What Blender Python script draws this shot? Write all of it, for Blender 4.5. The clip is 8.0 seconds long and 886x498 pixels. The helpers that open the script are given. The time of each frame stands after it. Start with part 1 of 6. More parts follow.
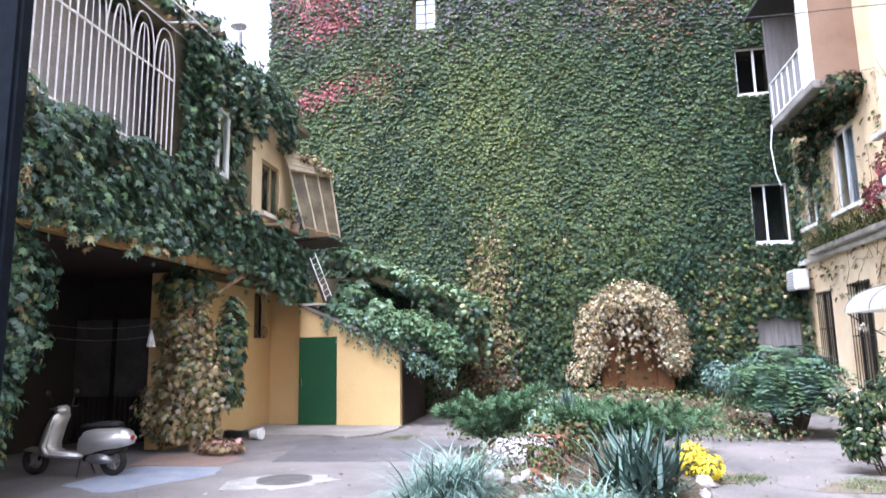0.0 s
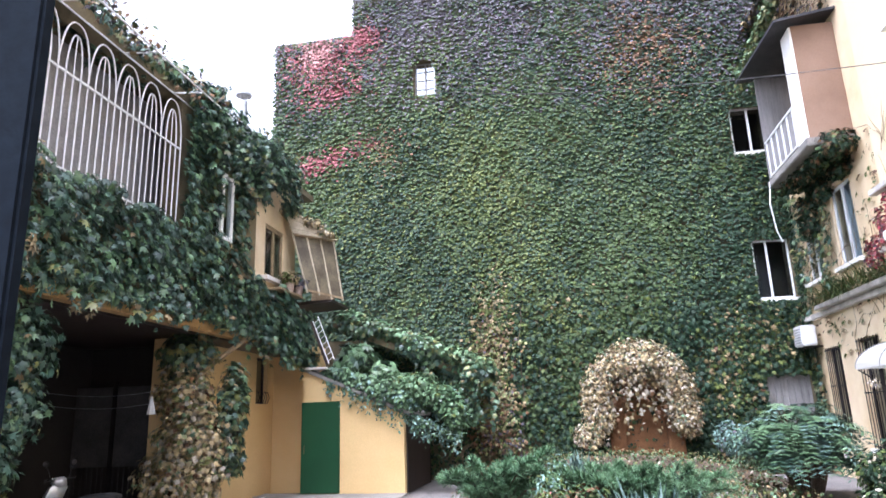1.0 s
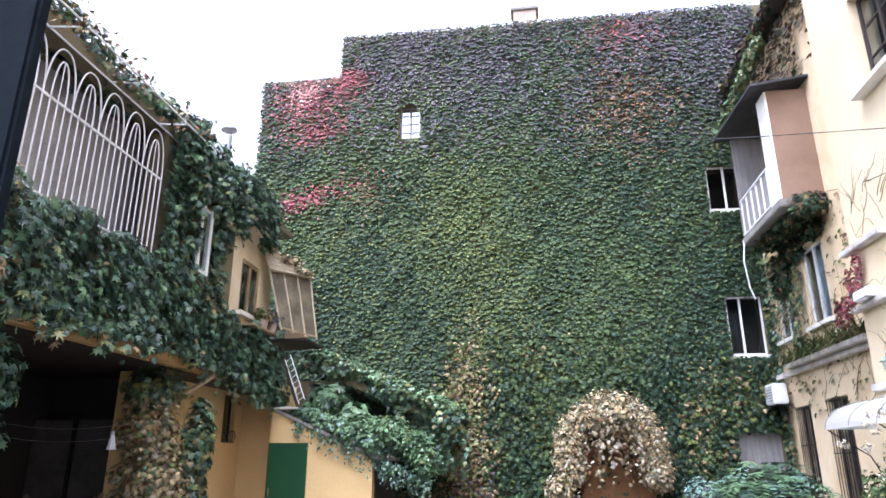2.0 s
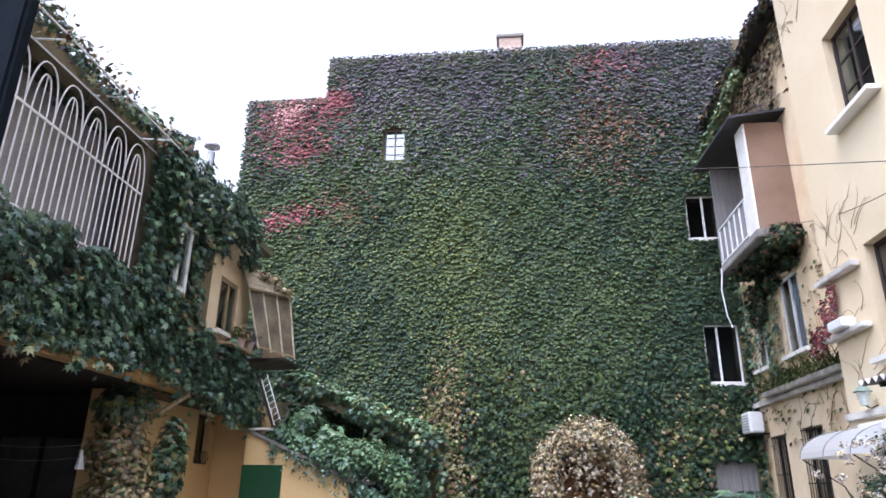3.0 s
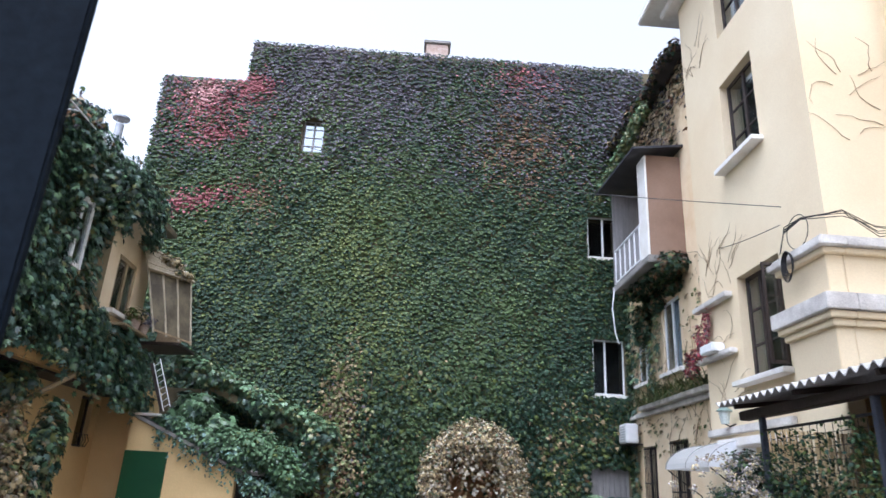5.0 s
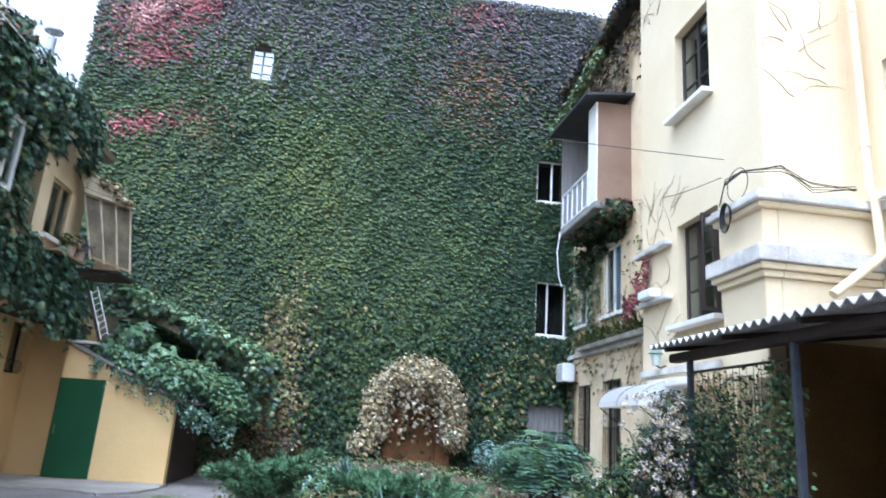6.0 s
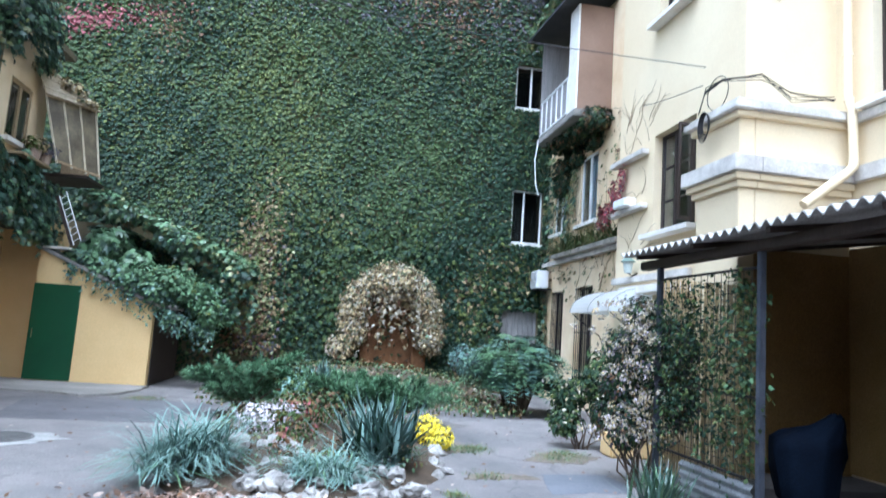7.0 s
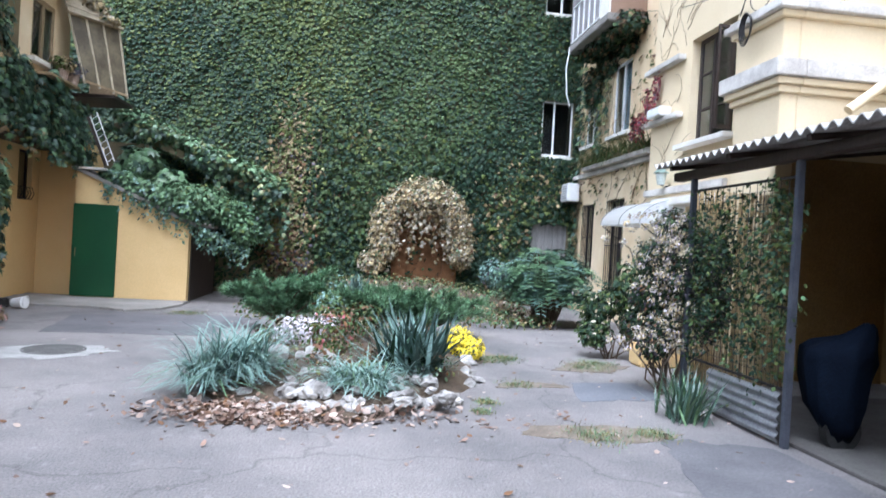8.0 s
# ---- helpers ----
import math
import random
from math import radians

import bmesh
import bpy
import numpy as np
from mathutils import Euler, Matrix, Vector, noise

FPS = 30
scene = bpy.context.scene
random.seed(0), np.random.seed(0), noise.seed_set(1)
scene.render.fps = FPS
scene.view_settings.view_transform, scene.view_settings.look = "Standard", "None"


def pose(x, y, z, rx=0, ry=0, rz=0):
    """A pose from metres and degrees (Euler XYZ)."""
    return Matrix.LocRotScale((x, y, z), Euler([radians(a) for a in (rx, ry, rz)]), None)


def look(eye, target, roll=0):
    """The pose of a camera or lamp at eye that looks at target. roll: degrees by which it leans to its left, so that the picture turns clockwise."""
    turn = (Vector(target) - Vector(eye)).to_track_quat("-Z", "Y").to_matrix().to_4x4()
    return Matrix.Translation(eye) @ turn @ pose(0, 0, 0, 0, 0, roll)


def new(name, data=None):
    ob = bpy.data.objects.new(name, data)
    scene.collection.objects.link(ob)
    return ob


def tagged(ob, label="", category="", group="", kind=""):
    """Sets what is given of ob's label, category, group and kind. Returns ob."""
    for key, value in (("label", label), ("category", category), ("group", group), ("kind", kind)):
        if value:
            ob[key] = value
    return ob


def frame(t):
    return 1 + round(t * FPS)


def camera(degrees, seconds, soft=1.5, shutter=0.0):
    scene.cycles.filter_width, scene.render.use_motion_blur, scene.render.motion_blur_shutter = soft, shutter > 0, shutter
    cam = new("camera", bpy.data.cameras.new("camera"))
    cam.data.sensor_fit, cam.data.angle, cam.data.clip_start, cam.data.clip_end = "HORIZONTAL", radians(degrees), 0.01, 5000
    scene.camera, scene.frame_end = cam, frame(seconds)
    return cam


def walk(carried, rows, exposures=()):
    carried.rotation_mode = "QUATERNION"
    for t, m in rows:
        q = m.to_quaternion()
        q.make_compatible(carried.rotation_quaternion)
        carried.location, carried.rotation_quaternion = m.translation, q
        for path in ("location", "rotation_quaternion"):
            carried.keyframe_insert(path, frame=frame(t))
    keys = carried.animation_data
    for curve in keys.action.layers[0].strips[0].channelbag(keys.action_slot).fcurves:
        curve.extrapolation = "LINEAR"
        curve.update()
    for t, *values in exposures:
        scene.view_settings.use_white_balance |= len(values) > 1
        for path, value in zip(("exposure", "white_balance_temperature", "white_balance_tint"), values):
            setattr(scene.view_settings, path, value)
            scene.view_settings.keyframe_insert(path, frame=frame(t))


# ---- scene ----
cam = camera(67.22, 8.0, shutter=0.5)
# seconds, place in metres, turn in degrees: the camera turns, and steps back a little half way
ROWS = [
    (0.0, -0.03, 0.293, 1.6, 98.98, 1.02, 9.89),
    (0.5, -0.03, 0.293, 1.6, 101.95, 1.14, 10.28),
    (1.0, -0.03, 0.293, 1.6, 104.24, 1.84, 10.31),
    (1.5, -0.03, 0.293, 1.6, 106.42, 0.8, 9.11),
    (3.0, -0.03, 0.293, 1.6, 109.83, -0.82, 5.89),
    (3.5, -0.03, 0.293, 1.6, 110.67, -1.19, 4.6),
    (4.0, -0.03, 0.293, 1.6, 110.22, -1.54, 2.26),
    (4.2, -0.03, 0.293, 1.6, 110.36, -1.95, 0.3),
    (5.3, -0.03, -0.1, 1.6, 108.98, -3.17, -4.18),
    (5.5, -0.03, -0.1, 1.6, 107.45, -3.29, -5.22),
    (6.0, -0.01, -0.02, 1.6, 104.91, -3.94, -8.03),
    (6.5, 0.0, 0.0, 1.6, 101.66, -4.16, -10.25),
    (7.0, 0.0, 0.0, 1.6, 97.15, -3.97, -10.04),
    (7.5, 0.0, 0.0, 1.6, 93.01, -3.81, -8.87),
    (8.0, 0.0, 0.0, 1.6, 89.67, -3.31, -7.45),
]
EXPOSURES = [(0.0, 2.3, 5550, 20), (1.5, 2.2, 5550, 20), (3.0, 1.65, 5500, 20), (3.5, 1.38, 5500, 20), (4.2, 1.38, 5500, 18), (5.5, 1.58, 5200, 13), (6.0, 1.78, 5000, 9), (6.5, 1.78, 4900, 7), (7.5, 1.75, 5020, 9), (8.0, 1.78, 5300, 12)]
walk(cam, [(t, pose(x, y, z, rx, ry, rz)) for t, x, y, z, rx, ry, rz in ROWS], EXPOSURES)

# ---- world and light: a bright overcast sky ----
world = bpy.data.worlds.new("overcast_sky")
scene.world = world
world.use_nodes = True
wn = world.node_tree
sky = wn.nodes.new("ShaderNodeTexSky")
sky.sky_type, sky.sun_disc = "NISHITA", False
sky.sun_elevation, sky.sun_rotation = radians(66), radians(215)
sky.dust_density, sky.air_density = 4.0, 1.0
grey = wn.nodes.new("ShaderNodeHueSaturation")
grey.inputs["Saturation"].default_value = 0.06
bg = wn.nodes["Background"]
bg.inputs["Strength"].default_value = 0.15
wn.links.new(sky.outputs[0], grey.inputs["Color"])
wn.links.new(grey.outputs[0], bg.inputs["Color"])
sun = new("sun", bpy.data.lights.new("sun", "SUN"))
sun.data.energy, sun.data.angle, sun.data.color = 0.8, radians(45), (1.0, 0.95, 0.88)
sun.matrix_world = look((-1.5, -5, 24), (0, 6, 2))


# ---- materials ----
def mat(name, c1, c2, scale=1.5, rough=0.8, metal=0.0, bump=0.25, fine=45.0, contrast=0.25, island=0.0, coat=0.0, stretch=(1, 1, 1)):
    """Two colours mixed by broad noise, darkened and lightened by fine grain, with relief."""
    m = bpy.data.materials.new(name)
    m.use_nodes = True
    nt = m.node_tree
    b = nt.nodes["Principled BSDF"]
    geo = nt.nodes.new("ShaderNodeNewGeometry")
    mp = nt.nodes.new("ShaderNodeMapping")
    mp.inputs["Scale"].default_value = stretch
    nt.links.new(geo.outputs["Position"], mp.inputs["Vector"])
    n1 = nt.nodes.new("ShaderNodeTexNoise")
    n1.inputs["Scale"].default_value, n1.inputs["Detail"].default_value, n1.inputs["Roughness"].default_value = scale, 6.0, 0.6
    n2 = nt.nodes.new("ShaderNodeTexNoise")
    n2.inputs["Scale"].default_value, n2.inputs["Detail"].default_value = fine, 3.0
    for n in (n1, n2):
        nt.links.new(mp.outputs[0], n.inputs["Vector"])
    ramp = nt.nodes.new("ShaderNodeMapRange")
    ramp.inputs["From Min"].default_value, ramp.inputs["From Max"].default_value = 0.35, 0.65
    nt.links.new(n1.outputs["Fac"], ramp.inputs["Value"])
    mix = nt.nodes.new("ShaderNodeMix")
    mix.data_type = "RGBA"
    mix.inputs["A"].default_value, mix.inputs["B"].default_value = (*c1, 1), (*c2, 1)
    nt.links.new(ramp.outputs[0], mix.inputs["Factor"])
    hs = nt.nodes.new("ShaderNodeHueSaturation")
    vr = nt.nodes.new("ShaderNodeMapRange")
    vr.inputs["From Min"].default_value, vr.inputs["From Max"].default_value = 0.25, 0.75
    vr.inputs["To Min"].default_value, vr.inputs["To Max"].default_value = 1 - contrast, 1 + contrast
    nt.links.new(n2.outputs["Fac"], vr.inputs["Value"])
    value = vr.outputs[0]
    if island:
        ir = nt.nodes.new("ShaderNodeMapRange")
        ir.inputs["To Min"].default_value, ir.inputs["To Max"].default_value = 1 - island, 1 + island
        nt.links.new(geo.outputs["Random Per Island"], ir.inputs["Value"])
        mul = nt.nodes.new("ShaderNodeMath")
        mul.operation = "MULTIPLY"
        nt.links.new(value, mul.inputs[0])
        nt.links.new(ir.outputs[0], mul.inputs[1])
        value = mul.outputs[0]
    nt.links.new(value, hs.inputs["Value"])
    nt.links.new(mix.outputs["Result"], hs.inputs["Color"])
    nt.links.new(hs.outputs[0], b.inputs["Base Color"])
    b.inputs["Roughness"].default_value, b.inputs["Metallic"].default_value = rough, metal
    b.inputs["Coat Weight"].default_value = coat
    if bump:
        bp = nt.nodes.new("ShaderNodeBump")
        bp.inputs["Strength"].default_value, bp.inputs["Distance"].default_value = bump, 0.02
        nt.links.new(n2.outputs["Fac"], bp.inputs["Height"])
        nt.links.new(bp.outputs[0], b.inputs["Normal"])
    return m


def leaf(name, c1, c2, scale=0.8, rough=0.55, island=0.45):
    m = mat(name, c1, c2, scale, rough, bump=0.0, fine=25.0, contrast=0.15, island=island)
    m.node_tree.nodes["Principled BSDF"].inputs["Specular IOR Level"].default_value = 0.5 if rough < 0.5 else 0.18
    return m


def sheer(m):
    """Lets light through a thin sheet."""
    nt = m.node_tree
    t, mx = nt.nodes.new("ShaderNodeBsdfTranslucent"), nt.nodes.new("ShaderNodeMixShader")
    t.inputs["Color"].default_value = (0.85, 0.87, 0.9, 1)
    mx.inputs[0].default_value = 0.65
    nt.links.new(nt.nodes["Principled BSDF"].outputs[0], mx.inputs[1])
    nt.links.new(t.outputs[0], mx.inputs[2])
    nt.links.new(mx.outputs[0], nt.nodes["Material Output"].inputs["Surface"])
    return m


def glass(name):
    m = bpy.data.materials.new(name)
    m.use_nodes = True
    b = m.node_tree.nodes["Principled BSDF"]
    b.inputs["Base Color"].default_value = (0.75, 0.82, 0.85, 1)
    b.inputs["Transmission Weight"].default_value, b.inputs["Roughness"].default_value, b.inputs["IOR"].default_value = 1.0, 0.03, 1.42
    return m


ASPHALT = mat("asphalt", (0.105, 0.10, 0.10), (0.245, 0.222, 0.212), 0.36, 0.8, bump=0.6, fine=55, contrast=0.4)


def crack(m, scale, width, dark):
    """Adds a net of dark, sunken cracks and pale scuffs to a material."""
    nt = m.node_tree
    b = nt.nodes["Principled BSDF"]
    geo = nt.nodes.new("ShaderNodeNewGeometry")
    wob = nt.nodes.new("ShaderNodeTexNoise")
    wob.inputs["Scale"].default_value, wob.inputs["Detail"].default_value = 1.6, 5.0
    add = nt.nodes.new("ShaderNodeVectorMath")
    add.operation = "MULTIPLY_ADD"
    add.inputs[1].default_value = (0.9, 0.9, 0.9)
    vor = nt.nodes.new("ShaderNodeTexVoronoi")
    vor.feature = "DISTANCE_TO_EDGE"
    vor.inputs["Scale"].default_value = scale
    mask = nt.nodes.new("ShaderNodeMapRange")
    mask.inputs["From Max"].default_value, mask.inputs["To Min"].default_value, mask.inputs["To Max"].default_value = width, dark, 1.0
    spots = nt.nodes.new("ShaderNodeTexNoise")
    spots.inputs["Scale"].default_value, spots.inputs["Detail"].default_value = 9.0, 6.0
    sm = nt.nodes.new("ShaderNodeMapRange")
    sm.inputs["From Min"].default_value, sm.inputs["From Max"].default_value = 0.60, 0.72
    mul = nt.nodes.new("ShaderNodeMix")
    mul.data_type, mul.blend_type = "RGBA", "MULTIPLY"
    mul.inputs["Factor"].default_value = 1.0
    pale = nt.nodes.new("ShaderNodeMix")
    pale.data_type = "RGBA"
    pale.inputs["B"].default_value = (0.27, 0.26, 0.255, 1)
    half = nt.nodes.new("ShaderNodeMath")
    half.operation = "MULTIPLY"
    half.inputs[1].default_value = 0.45
    L = nt.links.new
    L(geo.outputs["Position"], wob.inputs["Vector"])
    L(geo.outputs["Position"], spots.inputs["Vector"])
    L(wob.outputs["Color"], add.inputs[0])
    L(geo.outputs["Position"], add.inputs[2])
    L(add.outputs[0], vor.inputs["Vector"])
    L(vor.outputs["Distance"], mask.inputs["Value"])
    L(spots.outputs["Fac"], sm.inputs["Value"])
    L(sm.outputs[0], half.inputs[0])
    was = b.inputs["Base Color"].links[0].from_socket
    L(was, pale.inputs["A"])
    L(half.outputs[0], pale.inputs["Factor"])
    L(pale.outputs["Result"], mul.inputs["A"])
    L(mask.outputs[0], mul.inputs["B"])
    L(mul.outputs["Result"], b.inputs["Base Color"])


crack(ASPHALT, 0.33, 0.010, 0.7)
OLD_CONCRETE = mat("old_concrete", (0.20, 0.19, 0.175), (0.30, 0.28, 0.26), 1.2, 0.9, bump=0.3)
YELLOW = mat("yellow_plaster", (0.67, 0.465, 0.21), (0.745, 0.545, 0.265), 0.5, 0.85, bump=0.15, contrast=0.06)
CREAM = mat("cream_plaster", (0.70, 0.57, 0.37), (0.76, 0.65, 0.45), 0.4, 0.85, bump=0.12, contrast=0.05)
FAR_PLASTER = mat("warm_cream_plaster", (0.68, 0.51, 0.30), (0.82, 0.68, 0.47), 0.9, 0.85, bump=0.2, contrast=0.08)
WHITE_TRIM = mat("white_trim", (0.72, 0.68, 0.62), (0.82, 0.80, 0.76), 3, 0.7, bump=0.15, contrast=0.1)
OCHRE = mat("weathered_ochre_plaster", (0.30, 0.18, 0.07), (0.48, 0.30, 0.11), 0.9, 0.9, bump=0.35)
BARE_WALL = mat("bare_wall", (0.10, 0.085, 0.05), (0.20, 0.16, 0.09), 0.7, 0.95, bump=0.5)
SOIL = mat("soil", (0.05, 0.035, 0.022), (0.10, 0.07, 0.045), 3, 0.95, bump=0.8)
# Near-black plaster: the shade of rooms and recesses is put into the colour.
ROOM = mat("shade_dark_plaster", (0.022, 0.02, 0.02), (0.035, 0.032, 0.03), 1, 0.9, bump=0.0)
DARK_WOOD = mat("dark_brown_wood", (0.024, 0.015, 0.012), (0.042, 0.027, 0.02), 4, 0.6, bump=0.2, stretch=(1, 1, 0.2))
OLD_WOOD = mat("weathered_wood", (0.25, 0.18, 0.10), (0.36, 0.27, 0.16), 4, 0.8, bump=0.3)
GREY_WOOD = mat("grey_painted_wood", (0.22, 0.21, 0.21), (0.30, 0.285, 0.28), 3, 0.8, bump=0.3, stretch=(4, 4, 0.4))
RING_IRON = mat("ring_iron", (0.12, 0.115, 0.11), (0.17, 0.165, 0.16), 6, 0.8)
WHITE_PAINT = mat("white_paint", (0.72, 0.73, 0.73), (0.82, 0.82, 0.82), 3, 0.45, bump=0.05, contrast=0.05)
GREEN_PAINT = mat("green_paint", (0.005, 0.05, 0.018), (0.008, 0.065, 0.023), 1.2, 0.45, bump=0.08, contrast=0.1)
BLACK_METAL = mat("black_metal", (0.016, 0.016, 0.018), (0.035, 0.03, 0.028), 5, 0.5, metal=0.5, bump=0.1)
GREY_METAL = mat("galvanised_metal", (0.30, 0.31, 0.33), (0.42, 0.43, 0.45), 4, 0.45, metal=0.8, bump=0.1)
CHROME = mat("chrome", (0.6, 0.6, 0.6), (0.65, 0.65, 0.65), 2, 0.15, metal=1.0, bump=0.0, contrast=0.02)
ASBESTOS = mat("asbestos_cement", (0.30, 0.29, 0.27), (0.40, 0.38, 0.36), 2, 0.9, bump=0.3)
TAN_BOARD = mat("tan_board", (0.21, 0.13, 0.085), (0.28, 0.185, 0.13), 0.9, 0.8, bump=0.15, contrast=0.08)
GLASS = glass("window_glass")
STONE = mat("limestone", (0.12, 0.112, 0.105), (0.33, 0.315, 0.295), 4, 0.9, bump=0.6, fine=25, island=0.3)
BRICK = mat("pale_brick", (0.40, 0.28, 0.22), (0.52, 0.42, 0.36), 5, 0.9, bump=0.4)
SILVER = mat("silver_paint", (0.58, 0.58, 0.57), (0.64, 0.64, 0.63), 2, 0.3, metal=0.4, bump=0.0, contrast=0.03, coat=0.6)
RUBBER = mat("rubber", (0.012, 0.012, 0.012), (0.02, 0.02, 0.02), 6, 0.8, bump=0.1)
NAVY_CLOTH = mat("navy_cover", (0.002, 0.004, 0.010), (0.004, 0.008, 0.017), 3, 0.85, bump=0.25)
NAVY_CLOTH.node_tree.nodes["Principled BSDF"].inputs["Specular IOR Level"].default_value = 0.08
BAMBOO = mat("bamboo", (0.50, 0.36, 0.18), (0.62, 0.47, 0.26), 6, 0.6, bump=0.15)
BLUE_PAINT = mat("worn_blue_paint", (0.20, 0.23, 0.30), (0.29, 0.31, 0.35), 2.5, 0.85, bump=0.3)
RED_PAINT = mat("worn_red_paint", (0.25, 0.16, 0.13), (0.28, 0.21, 0.18), 2.5, 0.85, bump=0.3)
CLOTH = mat("pale_cloth", (0.55, 0.57, 0.60), (0.62, 0.64, 0.66), 4, 0.9, bump=0.2)

L_GREEN = leaf("ivy_green", (0.038, 0.063, 0.022), (0.062, 0.094, 0.032), island=0.3)
L_DARK = leaf("ivy_dark_green", (0.014, 0.033, 0.018), (0.026, 0.05, 0.027), island=0.3)
L_YELLOW = leaf("ivy_yellow_green", (0.066, 0.09, 0.024), (0.10, 0.118, 0.032), island=0.3)
L_PURPLE = leaf("ivy_purple", (0.075, 0.07, 0.085), (0.11, 0.092, 0.11), island=0.3)
L_RED = leaf("ivy_red", (0.19, 0.05, 0.06), (0.33, 0.115, 0.12), island=0.3)
L_CRIMSON = leaf("crimson_leaf", (0.26, 0.03, 0.05), (0.38, 0.06, 0.08))
L_PINK = leaf("ivy_faded_pink", (0.40, 0.20, 0.19), (0.50, 0.29, 0.27))
L_RUST = leaf("ivy_rust", (0.10, 0.055, 0.03), (0.15, 0.08, 0.04))
L_TAN = leaf("dry_tan_leaf", (0.17, 0.13, 0.065), (0.26, 0.20, 0.11))
L_CREAM = leaf("dry_cream_leaf", (0.33, 0.29, 0.215), (0.46, 0.42, 0.34))
L_LIGHT = leaf("light_green_leaf", (0.085, 0.155, 0.075), (0.13, 0.21, 0.11))
V_GREEN = leaf("creeper_green", (0.075, 0.14, 0.07), (0.125, 0.20, 0.098), rough=0.38)
V_DARK = leaf("creeper_dark_green", (0.030, 0.064, 0.045), (0.058, 0.105, 0.072), rough=0.36)
D_TAN = leaf("dying_creeper_leaf", (0.35, 0.275, 0.145), (0.48, 0.385, 0.215))
V_YELLOW = leaf("creeper_yellow", (0.12, 0.14, 0.045), (0.18, 0.18, 0.06), rough=0.45)
L_BLUE = leaf("blue_green_leaf", (0.12, 0.20, 0.175), (0.20, 0.30, 0.265))
L_GRASS = leaf("blue_grass_blade", (0.17, 0.26, 0.23), (0.26, 0.36, 0.32))
L_YUCCA = leaf("yucca_leaf", (0.05, 0.088, 0.078), (0.10, 0.15, 0.135))
L_JUNIPER = leaf("juniper_needle", (0.085, 0.17, 0.09), (0.16, 0.265, 0.145))
DEAD = leaf("dead_brown_leaf", (0.15, 0.095, 0.07), (0.23, 0.155, 0.12))
DEAD_PALE = leaf("dead_pale_leaf", (0.30, 0.23, 0.19), (0.42, 0.34, 0.29))
L_WHITE = leaf("white_petal", (0.46, 0.40, 0.46), (0.58, 0.53, 0.57), island=0.2)
L_GOLD = leaf("yellow_petal", (0.75, 0.58, 0.02), (0.85, 0.70, 0.05), island=0.2)
TWIG = mat("dry_twig", (0.22, 0.16, 0.10), (0.32, 0.24, 0.16), 8, 0.9, bump=0.3)
BARK = mat("bark", (0.07, 0.05, 0.035), (0.13, 0.095, 0.065), 8, 0.9, bump=0.6)


# ---- mesh helpers ----
def part(name, bm, material, parent=None, label=""):
    me = bpy.data.meshes.new(name)
    bm.normal_update()
    bm.to_mesh(me)
    bm.free()
    for m in material if isinstance(material, (list, tuple)) else [material]:
        me.materials.append(m)
    ob = new(name, me)
    if parent is not None:
        ob.parent = parent
    if label:
        tagged(ob, label)
    return ob


def thing(name, label, category, at=(0, 0, 0), group="", kind=""):
    ob = new(name)
    ob.location = at
    ob.empty_display_size = 0.1
    return tagged(ob, label, category, group, kind)


def under(ob, parent):
    """Parents ob, built in world places, to a thing that stands elsewhere."""
    ob.parent = parent
    ob.matrix_parent_inverse = Matrix.Translation(parent.location).inverted()
    return ob


def box(bm, x0, x1, y0, y1, z0, z1, bevel=0.0):
    r = bmesh.ops.create_cube(bm, size=1, matrix=Matrix.LocRotScale(((x0 + x1) / 2, (y0 + y1) / 2, (z0 + z1) / 2), None, (abs(x1 - x0), abs(y1 - y0), abs(z1 - z0))))
    if bevel:
        es = list({e for v in r["verts"] for e in v.link_edges})
        bmesh.ops.bevel(bm, geom=es, offset=bevel, segments=2, affect="EDGES")
    return bm


def boxed(*a, bevel=0.0):
    return box(bmesh.new(), *a, bevel=bevel)


def tube(bm, pts, r, seg=6, cap=True):
    """A round bar along pts; r one radius or one for each point."""
    pts = [Vector(p) for p in pts]
    rs = r if isinstance(r, (list, tuple)) else [r] * len(pts)
    rings = []
    for i, p in enumerate(pts):
        d = (pts[min(i + 1, len(pts) - 1)] - pts[max(i - 1, 0)]).normalized()
        a = d.orthogonal().normalized() if i == 0 else (a - d * a.dot(d)).normalized()
        b = d.cross(a)
        rings.append([bm.verts.new(p + (a * math.cos(k * math.tau / seg) + b * math.sin(k * math.tau / seg)) * rs[i]) for k in range(seg)])
    for u, v in zip(rings, rings[1:]):
        for k in range(seg):
            bm.faces.new((u[k], u[(k + 1) % seg], v[(k + 1) % seg], v[k]))
    if cap:
        bm.faces.new(rings[0][::-1])
        bm.faces.new(rings[-1])
    return bm


def tubed(pts, r, seg=6):
    return tube(bmesh.new(), pts, r, seg)


